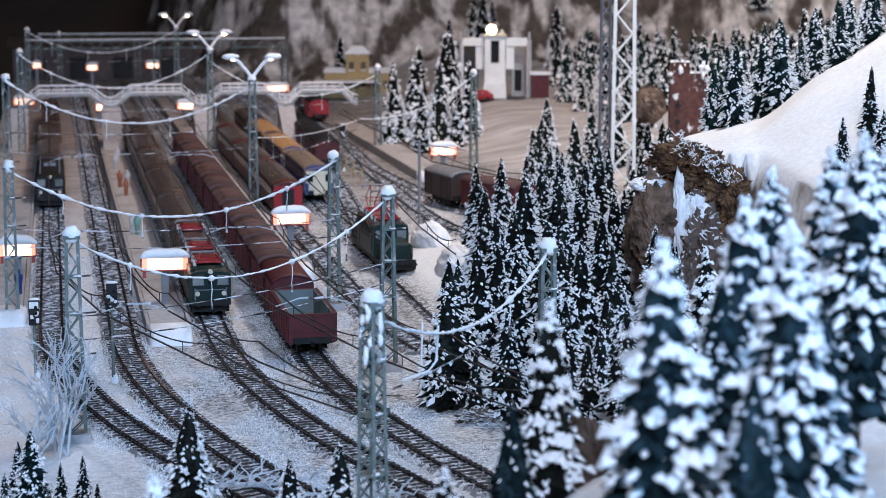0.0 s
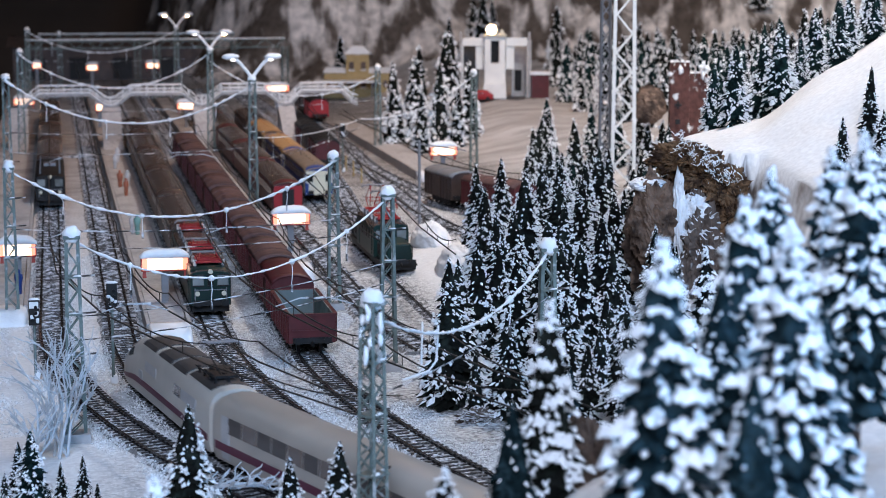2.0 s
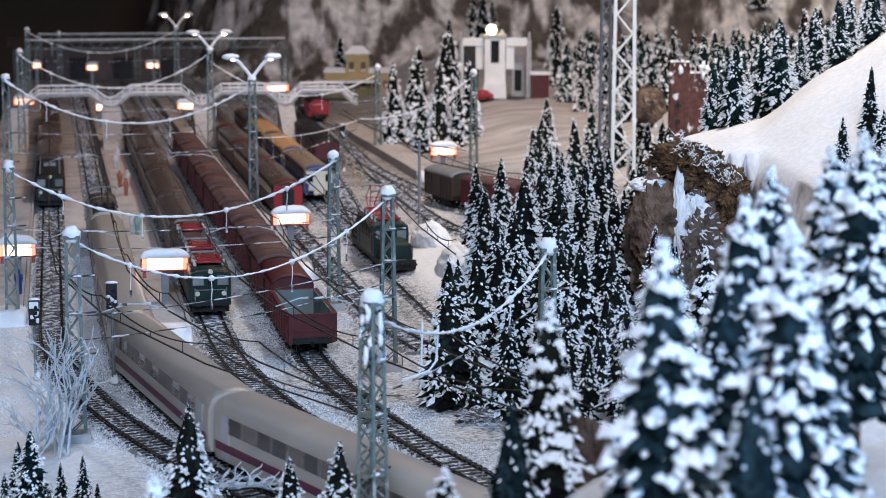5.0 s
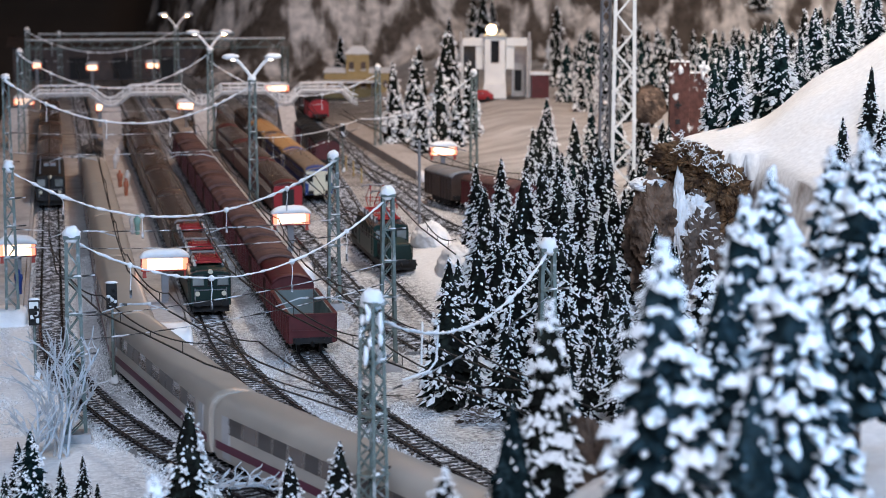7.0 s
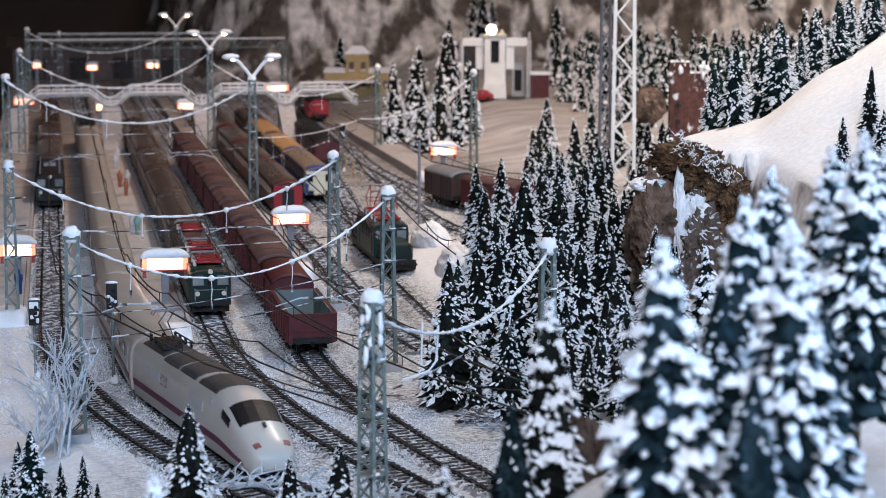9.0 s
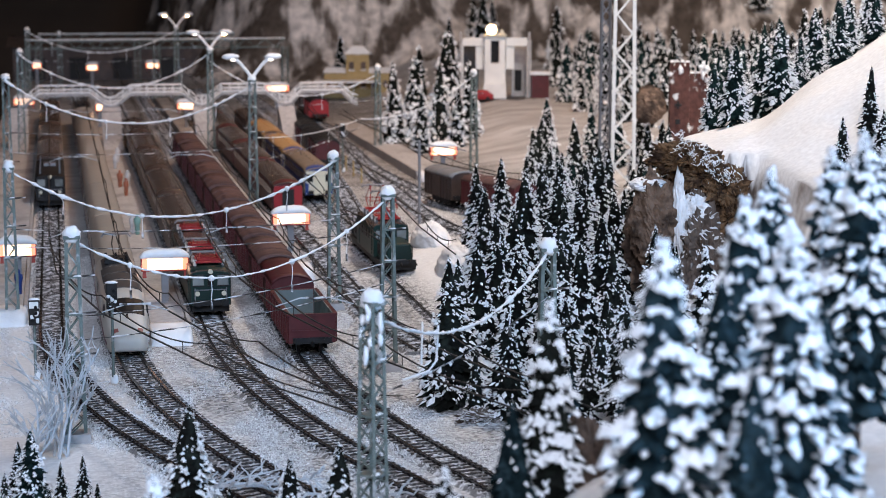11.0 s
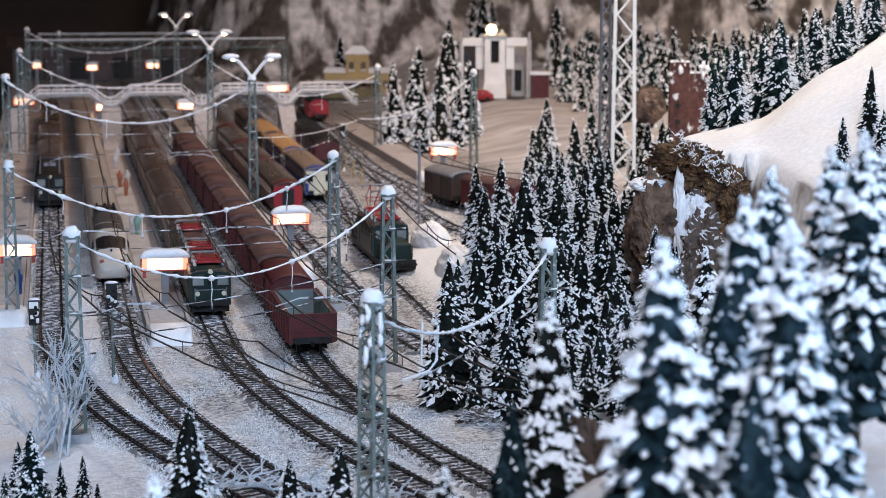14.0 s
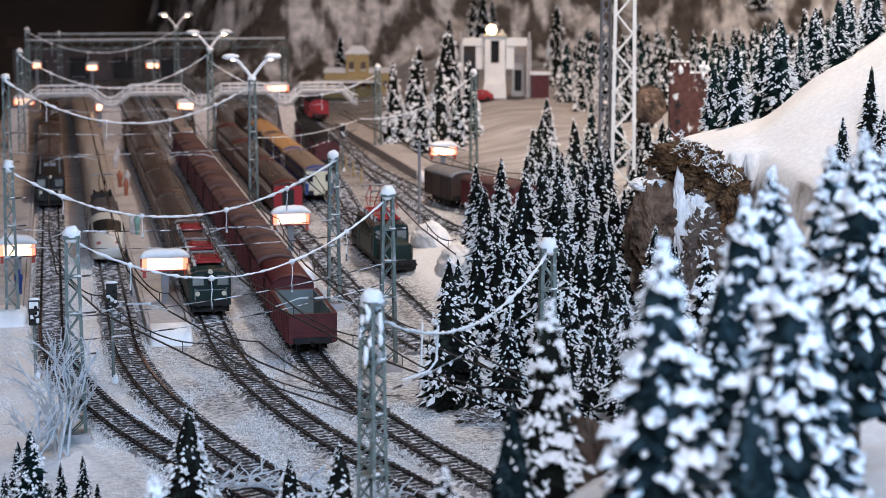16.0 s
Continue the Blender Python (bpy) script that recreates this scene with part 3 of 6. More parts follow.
def pantograph(parent, y, z, up=0.018, mat=RED_BRIGHT, width=0.018, single=False):
    """A collector frame of thin arms under a bow."""
    s = Shape()
    s.box((0, y, z + 0.001), (width, 0.018, 0.0016))
    for sx in (-1, 1):
        s.tube([(sx * width * 0.42, y - 0.009, z + 0.001), (sx * width * 0.42, y + 0.009, z + 0.001)], 0.0008, 5)
    if not single:
        for d in (-0.016, -0.008, 0.008, 0.016):
            s.tube([(-width * 0.6, y + d, z + 0.0022), (width * 0.6, y + d, z + 0.0022)], 0.0009, 5)
        for sx in (-1, 1):
            s.tube([(sx * width * 0.56, y - 0.017, z + 0.0022), (sx * width * 0.56, y + 0.017, z + 0.0022)], 0.0009, 5)
    base = part("pantograph", s, mat, parent)
    a = Shape()
    if single:
        for sx in (-0.3, 0.3):
            a.tube([(sx * 0.006, y - 0.006, z + 0.001), (sx * 0.010, y + 0.014, z + up * 0.5), (sx * width * 0.6, y - 0.002, z + up)], 0.0005, 5)
    else:
        for sx in (-1, 1):
            for sy in (-1, 1):
                a.tube([(sx * width * 0.40, y + sy * 0.003, z + 0.001), (sx * width * 0.48, y + sy * 0.014, z + up * 0.48), (sx * width * 0.34, y + sy * 0.002, z + up)], 0.0005, 5)
            a.tube([(sx * width * 0.48, y - 0.014, z + up * 0.48), (sx * width * 0.48, y + 0.014, z + up * 0.48)], 0.0004, 4)
        for sy in (-1, 1):
            a.tube([(-width * 0.48, y + sy * 0.014, z + up * 0.48), (width * 0.48, y + sy * 0.014, z + up * 0.48)], 0.0004, 4)
    part("arm", a, mat, base)
    for sx in (() if single else (-1, 1)):
        for sy in (-1, 1):
            part("insulator", Shape().tube([(sx * width * 0.62, y + sy * 0.011, z - 0.001), (sx * width * 0.62, y + sy * 0.011, z + 0.0035)], 0.0014, 8), INSULATOR, base)
    bow = Shape()
    for d in (-0.0022, 0.0022):
        bow.tube([(-width * 0.82, y + d, z + up - 0.002), (-width * 0.7, y + d, z + up + 0.0004), (width * 0.7, y + d, z + up + 0.0004), (width * 0.82, y + d, z + up - 0.002)], 0.0006, 5)
    part("collector_bow", bow, GREY_POST, base)


TAUPE_ROOF = material("taupe_roof", (0.20, 0.15, 0.11), 0.5, vary=0.12, scale=80)
LAMP_DULL = material("lamp_glass_dull", (0.22, 0.07, 0.06), 0.4, vary=0.1)
IW, IH = 0.0168, 0.0415


def express_power_car(name, lead):
    """White streamlined power car; its nose points along -y of the thing when it trails, +y when it leads."""
    car = thing(name, Matrix.Identity(4), "white streamlined express power car with a dark red stripe", "power car", group="express train")
    L = 0.230
    e = L / 2
    sec = [(-e, IW * 0.97, 0.0055, IH * 0.985), (-e + 0.002, IW, 0.0045, IH), (e - 0.070, IW, 0.0045, IH), (e - 0.058, IW, 0.0045, IH - 0.0002), (e - 0.048, IW * 0.995, 0.0045, IH - 0.0018),
           (e - 0.036, IW * 0.98, 0.0042, IH - 0.0062), (e - 0.026, IW * 0.955, 0.0040, IH - 0.0118), (e - 0.017, IW * 0.915, 0.0040, 0.0258), (e - 0.009, IW * 0.83, 0.0042, 0.0218),
           (e - 0.004, IW * 0.73, 0.0046, 0.0185), (e - 0.001, IW * 0.58, 0.0058, 0.0152), (e, IW * 0.36, 0.0078, 0.0125)]
    dirn = 1 if lead else -1
    h = Hull(sec)
    flip = Matrix.Identity(4) if lead else Matrix.Rotation(math.pi, 4, "Z")

    def put(nm, sh, mat, label="", sm=False, parent=None):
        sh.v = [tuple(flip @ Vector(p)) for p in sh.v]
        return part(nm, sh, mat, parent or car, label, smooth=sm)
    body = put("body", h.shell(), ICE_WHITE, sm=True)
    body.data.set_sharp_from_angle(angle=radians(50))
    put("windscreen", h.patch(e - 0.0415, e - 0.0245, 0.338, 0.662, 0.0004, 6, 10), GLASS_DARK, "black windscreen")
    for v0, v1 in ((0.222, 0.288), (0.712, 0.778)):
        put("cab_window", h.patch(e - 0.046, e - 0.034, v0, v1, 0.0004), GLASS_DARK, "black cab side window")
    for v0, v1 in ((0.09, 0.125), (0.875, 0.91)):
        put("stripe", h.patch(-e + 0.003, e - 0.014, v0, v1, 0.0003, 24, 2), ICE_STRIPE, "dark red stripe")
    for v0, v1 in ((0.335, 0.405), (0.595, 0.665)):
        put("headlight", h.patch(e - 0.0085, e - 0.0055, v0, v1, 0.0003, 2, 2), LAMP_DULL, "dull red lamp glass")
    put("emblem", Shape().box((0, e - 0.0195, 0.0280), (0.0016, 0.0036, 0.0014), rx=-0.5), GLASS_DARK, "small black plate")
    for y0, y1 in ((-e + 0.062, -e + 0.092), (-e + 0.096, -e + 0.126), (e - 0.096, e - 0.064)):
        put("roof_panel", h.patch(y0, y1, 0.335, 0.665, 0.0006, 4, 8), ICE_DARK, "dark roof grille")
    put("roof_well", h.patch(-e + 0.010, -e + 0.058, 0.36, 0.64, 0.0003, 4, 8), ICE_DARK, "dark roof recess")
    s = Shape()
    for y in (-e + 0.016, -e + 0.026, -e + 0.038, -e + 0.050):
        for x in (-0.008, 0.0, 0.008):
            s.tube([(x, y, IH), (x, y, IH + 0.004)], 0.0011, 6)
    s.box((0.004, -e + 0.045, IH + 0.0016), (0.012, 0.012, 0.003)).tube([(-0.009, -e + 0.012, IH + 0.0035), (-0.009, -e + 0.054, IH + 0.0035)], 0.0005, 5)
    put("insulator_set", s, BLACK)
    for side in (-1, 1):
        v = 0.20 if side < 0 else 0.80
        for y0, y1, mt in ((-e + 0.028, -e + 0.062, PANEL_GREY), (-e + 0.064, -e + 0.078, GLASS_BROWN), (e - 0.108, e - 0.080, PANEL_GREY)):
            put("side_grille", h.patch(y0, y1, v - 0.028, v + 0.028, 0.0003), mt)
        put("cab_door", h.patch(e - 0.072, e - 0.064, v - 0.09, v - 0.04, 0.0003), PANEL_GREY)
    bogie(car, -0.070)
    bogie(car, 0.070)
    s = Shape().box((0, 0, 0.0055), (0.026, 0.09, 0.005), top=(1, 0.95))
    part("underframe", s, BLACK, car)
    # collector on the inner end of the roof
    pantograph(car, dirn * (-e + 0.030), IH + 0.001, 0.020, BLACK, 0.014, single=True)
    return car


def express_coach(name, restaurant=False):
    car = thing(name, Matrix.Identity(4), "white streamlined express coach with brown windows", "railway coach", group="express train")
    L = 0.264
    e = L / 2
    sec = [(-e, IW * 0.965, 0.0055, IH - 0.0016), (-e + 0.003, IW, 0.0045, IH - 0.0006), (-e + 0.006, IW, 0.0045, IH - 0.0006), (e - 0.006, IW, 0.0045, IH - 0.0006), (e - 0.003, IW, 0.0045, IH - 0.0006), (e, IW * 0.965, 0.0055, IH - 0.0016)]
    h = Hull(sec)
    body = part("body", h.shell(), ICE_COACH, car, smooth=True)
    body.data.set_sharp_from_angle(angle=radians(50))
    for v0, v1 in ((0.085, 0.125), (0.875, 0.915)):
        part("stripe", h.patch(-e + 0.004, e - 0.004, v0, v1, 0.0003, 4, 2), ICE_STRIPE, car, "dark red stripe")
    for v0, v1 in ((0.165, 0.242), (0.758, 0.835)):
        y = -e + 0.030
        k = 0
        while y < e - 0.036:
            w = 0.0165
            part("window", h.patch(y, y + w, v0, v1, 0.0003, 1, 2), (GLASS_BROWN, GLASS_MID, GLASS_BROWN, GLASS_MID, GLASS_MID)[k % 5], car)
            y += w + 0.0014
            k += 1
        for y in (-e + 0.012, e - 0.022):
            part("door", h.patch(y, y + 0.010, v0 - 0.13 if v0 < 0.5 else v0, v1 if v0 < 0.5 else v1 + 0.13, 0.0003, 1, 4), PANEL_GREY, car)
    for y in (-e - 0.001, e + 0.001):
        g = Shape()
        g.loft([[(x * IW * 0.90, y + d, 0.006 + (IH - 0.0085) * z) for x, z in PROFILE] for d in (-0.0016, 0.0016)])
        part("gangway", g, ICE_WHITE, car)
    for y in (-e + 0.045, e - 0.045):
        bogie(car, y)
    part("underframe", Shape().box((0, 0, 0.0055), (0.026, 0.12, 0.005), top=(1, 0.95)), BLACK, car)
    return car


def buffers(parent, y, side):
    s = Shape()
    for x in (-0.0105, 0.0105):
        s.tube([(x, y, 0.0125), (x, y + side * 0.0045, 0.0125)], 0.0012, 8).tube([(x, y + side * 0.0045, 0.0125), (x, y + side * 0.0055, 0.0125)], 0.0026, 12)
    s.box((0, y + side * 0.0005, 0.0120), (0.028, 0.0014, 0.0042)).tube([(0, y, 0.011), (0, y + side * 0.006, 0.009)], 0.0011, 6)
    part("buffer_beam", s, BLACK, parent)


BOXY = ((-0.97, 0.0), (-1.0, 0.02), (-1.0, 0.40), (-1.0, 0.70), (-0.985, 0.80), (-0.90, 0.875), (-0.70, 0.94), (-0.36, 0.985), (0.0, 1.0),
        (0.36, 0.985), (0.70, 0.94), (0.90, 0.875), (0.985, 0.80), (1.0, 0.70), (1.0, 0.40), (1.0, 0.02), (0.97, 0.0))


FLAT = tuple((x, z if z <= 0.7 else 1 - (1 - z) * 0.5 if z > 0.82 else z + 0.07) for x, z in BOXY)


def electric_loco(m, label, pans=(-0.045, 0.045), cab_mat=GREEN_LOCO, roof_mat=BLACK, L=0.185, hoods=False, up=0.016):
    """A boxy electric locomotive: body, roof with two collectors, cab windows, lamps, bogies and buffers."""
    lo = thing("electric_locomotive", m, label, "locomotive")
    e = L / 2
    W, zt = 0.0165, 0.040
    if hoods:
        b = e - 0.052
        h = Hull([(-b, W, 0.009, zt), (-b + 0.002, W, 0.009, zt), (b - 0.002, W, 0.009, zt), (b, W, 0.009, zt)], FLAT)
        for sgn in (-1, 1):
            q = Shape().box((0, sgn * (b + 0.023), 0.0185), (0.026, 0.046, 0.019), top=(0.82, 0.97))
            part("bonnet", q, cab_mat, lo, "dark green sloping bonnet", bevel=0.002)
            g = Shape()
            for k in range(5):
                g.box((0.0132, sgn * (b + 0.008 + k * 0.007), 0.019), (0.0008, 0.0045, 0.010)).box((-0.0132, sgn * (b + 0.008 + k * 0.007), 0.019), (0.0008, 0.0045, 0.010))
            part("vent_grille", g, BLACK, lo)
            part("running_board", Shape().box((0, sgn * (b + 0.025), 0.0092), (0.031, 0.052, 0.0018)), BLACK, lo)
    else:
        b = e - 0.002
        h = Hull([(-b, W * 0.93, 0.010, zt - 0.003), (-b + 0.004, W, 0.009, zt - 0.001), (-b + 0.012, W, 0.009, zt), (b - 0.012, W, 0.009, zt), (b - 0.004, W, 0.009, zt - 0.001), (b, W * 0.93, 0.010, zt - 0.003)], FLAT)
    body = part("body", h.shell(), cab_mat, lo, smooth=True)
    body.data.set_sharp_from_angle(angle=radians(35))
    part("roof", h.patch(-b + 0.001, b - 0.001, 0.27, 0.73, 0.0007, 8, 12), roof_mat, lo, "dark grey roof")
    for sgn in (-1, 1):
        for x, wd, mt in ((-0.0098, 0.0088, CAB_GLASS_REFLECT), (0.0, 0.0046, GLASS_DARK), (0.0098, 0.0088, CAB_GLASS_REFLECT)):
            w = part("cab_window", Shape().box((x, sgn * (b + 0.0002), 0.0300), (wd, 0.0014, 0.0080)), mt, lo, bevel=0.0003)
            part("window_frame", Shape().box((x, sgn * (b + 0.0003), 0.0344), (wd + 0.001, 0.0018, 0.0007)).box((x, sgn * (b + 0.0003), 0.0256), (wd + 0.001, 0.0018, 0.0007)), BLACK, w)
        for x in (-0.0105, 0.0105, 0.0):
            z = 0.0195 if x else 0.0370
            part("headlamp", Shape().tube([(x, sgn * (b - 0.0004), z), (x, sgn * (b + 0.0020), z)], 0.0019, 12), CREAM, lo)
        rail = Shape()
        for x in (-0.0125, 0.0125):
            rail.tube([(x, sgn * (b + 0.0014), 0.013), (x, sgn * (b + 0.0014), 0.024)], 0.0004, 5)
        rail.tube([(-0.0125, sgn * (b + 0.0014), 0.0225), (0.0125, sgn * (b + 0.0014), 0.0225)], 0.0004, 5)
        part("handrail", rail, GREY_POST, lo)
        for x in (-1, 1):
            for y in (b - 0.030, b - 0.055):
                part("side_window", Shape().box((x * (W + 0.0001), sgn * y, 0.028), (0.0008, 0.013, 0.008)), GLASS_DARK, lo)
            part("cab_door", Shape().box((x * (W + 0.0001), sgn * (b - 0.014), 0.022), (0.0008, 0.008, 0.022)), cab_mat, lo)
        buffers(lo, sgn * e, sgn)
    for y in pans:
        pantograph(lo, y, zt + 0.001, up, RED_BRIGHT, 0.018)
    ins = Shape()
    for k in range(9):
        y = -b + 0.014 + k * (2 * b - 0.028) / 8
        for x in (-0.011, 0.011):
            ins.tube([(x, y, zt - 0.001), (x, y, zt + 0.004)], 0.0010, 6)
    ins.tube([(-0.011, -b + 0.012, zt + 0.0038), (-0.011, b - 0.012, zt + 0.0038)], 0.0005, 5)
    ins.box((0.0, 0.0, zt + 0.0015), (0.014, 0.018, 0.004))
    part("roof_gear", ins, GREY_POST, lo)
    for y in (-L * 0.27, L * 0.27):
        bogie(lo, y, 0.046)
    part("underframe", Shape().box((0, 0, 0.0065), (0.030, L - 0.012, 0.005)), BLACK, lo)
    return lo


def passenger_coach(m, label, body_mat=COACH_DARK, roof_mat=ROOF_DARK, L=0.24, n=9, group="", end_mat=None, end_panel=None):
    c = thing("passenger_coach", m, label, "railway coach", group=group)
    e, W, zt = L / 2, 0.0160, 0.0425
    h = Hull([(-e, W, 0.009, zt - 0.0022), (-e + 0.004, W, 0.009, zt - 0.0005), (-e + 0.010, W, 0.009, zt), (e - 0.010, W, 0.009, zt), (e - 0.004, W, 0.009, zt - 0.0005), (e, W, 0.009, zt - 0.0022)], BOXY)
    body = part("body", h.shell(), body_mat, c, smooth=True)
    body.data.set_sharp_from_angle(angle=radians(35))
    part("roof", h.patch(-e, e, 0.262, 0.738, 0.0007, 8, 12), roof_mat, c, smooth=True)
    for sx in (-1, 1):
        for k in range(n):
            y = -e + 0.028 + k * (L - 0.056) / (n - 1)
            part("window", Shape().box((sx * (W + 0.0001), y, 0.0285), (0.0008, 0.0125, 0.0085)), GLASS_BROWN, c)
        for y in (-e + 0.009, e - 0.009):
            part("door", Shape().box((sx * (W + 0.0001), y, 0.0225), (0.0007, 0.0085, 0.023)), end_mat or body_mat, c)
    for sgn in (-1, 1):
        if end_panel:
            part("end_panel", Shape().box((0, sgn * (e + 0.0004), 0.0235), (0.0305, 0.0012, 0.027)), end_panel, c)
        if end_mat:
            for x in (-0.0105, 0.0105):
                part("end_window", Shape().box((x, sgn * (e + 0.0010), 0.0290), (0.0062, 0.0014, 0.0085)), GLASS_DARK, c)
                part("end_step", Shape().box((x * 1.32, sgn * (e + 0.0012), 0.0170), (0.0030, 0.0016, 0.0120)), body_mat, c)
        part("gangway", Shape().box((0, sgn * (e + 0.0015), 0.0215), (0.013, 0.003, 0.024)), end_mat or BLACK, c)
        buffers(c, sgn * e, sgn)
        bogie(c, sgn * (e - 0.042))
    v = Shape().blob((0.0, 0.0, zt + 0.0012), (0.0016, 0.0026, 0.0014), 8, 4).mesh("roof_vent", roof_mat)
    for k in range(7):
        part("roof_vent", v, roof_mat, c).location = (0, -e + 0.03 + k * (L - 0.06) / 6, 0)
    part("underframe", Shape().box((0, 0, 0.0070), (0.026, L - 0.10, 0.005)), BLACK, c)
    return c


def goods_van(m, label, L=0.115, body=RED_OXIDE, roof=ROOF_BROWN, ribs=4):
    """A covered wagon with boarded sides and a ribbed roof."""
    w = thing("covered_wagon", m, label, "goods wagon", group="goods train")
    e, W, zt = L / 2, 0.0160, 0.0405
    h = Hull([(-e, W, 0.009, zt), (e, W, 0.009, zt)], BOXY)
    part("body", h.shell(), body, w)
    part("roof", h.patch(-e - 0.001, e + 0.001, 0.255, 0.745, 0.0008, 6, 12), roof, w, smooth=True)
    rib = Shape().tube([h.point(0, v, 0.0010) for v in np.linspace(0.26, 0.74, 9)], 0.00045, 5).mesh("roof_rib", roof)
    for k in range(ribs):
        part("roof_rib", rib, roof, w).location = (0, -e + 0.003 + k * (L - 0.006) / (ribs - 1), 0)
    post = Shape().box((0, 0, 0.0215), (0.0012, 0.0014, 0.024)).mesh("side_post", body)
    for sx in (-1, 1):
        for k in range(9):
            part("side_post", post, body, w).location = (sx * (W + 0.0004), -e + 0.004 + k * (L - 0.008) / 8, 0)
        part("sliding_door", Shape().box((sx * (W + 0.0006), 0, 0.0215), (0.0014, L * 0.24, 0.022)), body, w)
    for sgn in (-1, 1):
        buffers(w, sgn * (e + 0.001), sgn)
        bogie(w, sgn * (e - 0.028), 0.022)
    part("underframe", Shape().box((0, 0, 0.0070), (0.024, L - 0.03, 0.004)), BLACK, w)
    return w


def open_wagon(m, label, L=0.105):
    """A high-sided open wagon: floor, four walls with ribs, end beam, buffers."""
    w = thing("open_wagon", m, label, "goods wagon", group="goods train")
    e, W, z0, z1 = L / 2, 0.0165, 0.010, 0.0315
    rib = Shape().box((0, 0, (z0 + z1) / 2), (0.0014, 0.0016, z1 - z0)).mesh("side_rib", RED_OXIDE)
    part("wagon_floor", Shape().box((0, 0, z0), (2 * W - 0.002, L - 0.003, 0.002)), WAGON_INSIDE, w)
    for sx in (-1, 1):
        part("side_wall", Shape().box((sx * W, 0, (z0 + z1) / 2), (0.0015, L, z1 - z0)), RED_OXIDE, w, bevel=0.0003)
        part("side_lining", Shape().box((sx * (W - 0.0013), 0, (z0 + z1) / 2 + 0.0003), (0.0008, L - 0.004, z1 - z0 - 0.001)), WAGON_INSIDE, w)
        for k in range(10):
            part("side_rib", rib, RED_OXIDE, w).location = (sx * (W + 0.0013), -e + 0.003 + k * (L - 0.006) / 9, 0)
        part("top_rail", Shape().box((sx * (W + 0.0012), 0, z1 - 0.001), (0.0016, L + 0.001, 0.0016)), RED_OXIDE, w)
    for sgn in (-1, 1):
        part("end_wall", Shape().box((0, sgn * (e + 0.0001), (z0 + z1) / 2), (2 * W + 0.001, 0.0018, z1 - z0)), RED_OXIDE, w, bevel=0.0003)
        part("end_lining", Shape().box((0, sgn * (e - 0.0014), (z0 + z1) / 2 + 0.0003), (2 * W - 0.004, 0.0008, z1 - z0 - 0.001)), WAGON_INSIDE, w)
        part("end_rail", Shape().box((0, sgn * (e + 0.0014), z1 - 0.0008), (2 * W + 0.003, 0.0016, 0.0018)).box((0, sgn * (e + 0.0014), z0 + 0.009), (2 * W + 0.002, 0.0012, 0.0012)), RED_OXIDE, w)
        buffers(w, sgn * (e + 0.001), sgn)
        bogie(w, sgn * (e - 0.024), 0.022)
    return w


def on_track(line, s):
    x, y, a = line.at(s)
    return Matrix.Translation((x, y, 0)) @ Matrix.Rotation(a, 4, "Z")


# green locomotive with dark coaches (third track)
electric_loco(pose(0.118, 1.680, 0), "dark green electric locomotive with red roof collectors", pans=(-0.098, -0.022, 0.095), roof_mat=ROOF_DARK, L=0.25, up=0.008)
for k in range(5):
    passenger_coach(pose(0.118, 1.934 + k * 0.246, 0), "dark brown passenger coach with a rounded roof", group="dark passenger train")
# goods train (fourth track)
open_wagon(pose(0.177, 1.440, 0), "dark red open wagon with grey-green inside")
goods_van(pose(0.177, 1.5475, 0), "dark red covered wagon with a smooth red roof", 0.090, RED_OXIDE, RED_OXIDE, ribs=0)
for k in range(9):
    goods_van(pose(0.177, 1.664 + k * 0.130, 0), "brown-red covered wagon with a ribbed roof", 0.120)
# train on the fifth track, with a red end
for k in range(5):
    passenger_coach(pose(0.247, 2.25 + k * 0.246, 0), "dark red-brown passenger coach with a bright red end" if k == 0 else "dark red-brown passenger coach", RED_OXIDE, ROOF_DARK, group="brown passenger train", end_panel=RED_BRIGHT if k == 0 else None)
# green loco with bonnets and the blue and cream train behind it (sixth track)
electric_loco(pose(0.302, 1.835, 0), "dark green electric locomotive with long bonnets and red collectors", pans=(-0.022, 0.030), roof_mat=ROOF_DARK, L=0.205, hoods=True, up=0.026)
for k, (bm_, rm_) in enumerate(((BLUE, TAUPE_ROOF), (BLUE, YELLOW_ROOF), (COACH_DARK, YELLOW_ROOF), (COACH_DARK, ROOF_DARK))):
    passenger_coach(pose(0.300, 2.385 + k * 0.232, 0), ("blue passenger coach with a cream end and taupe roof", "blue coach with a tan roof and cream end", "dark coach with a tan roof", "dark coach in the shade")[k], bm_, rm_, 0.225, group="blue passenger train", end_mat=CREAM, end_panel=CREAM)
for k in range(4):
    goods_van(on_track(T9, 0.78 + k * 0.118), "dark wagon standing in the shaded yard", 0.108, COACH_DARK if k % 2 else RED_OXIDE, BLACK)
# black locomotive and dark train on the first track
electric_loco(pose(-0.007, 2.365, 0), "black electric locomotive with a snow-dusted roof", pans=(), cab_mat=BLACK, L=0.19)
for k in range(4):
    passenger_coach(pose(-0.007, 2.590 + k * 0.246, 0), "dark brown coach behind the black locomotive", group="dark train beside the outer platform")
goods_van(on_track(T8, 0.19), "dark red goods wagon on the siding", 0.10)
goods_van(on_track(T8, 0.305), "dark brown low wagon standing on the siding", 0.085, COACH_DARK, GREY_POST, ribs=3)

# express train that runs through
EXPRESS = [express_power_car("express_power_car", True)] + [express_coach("express_coach") for _ in range(6)] + [express_power_car("express_power_car", False)]


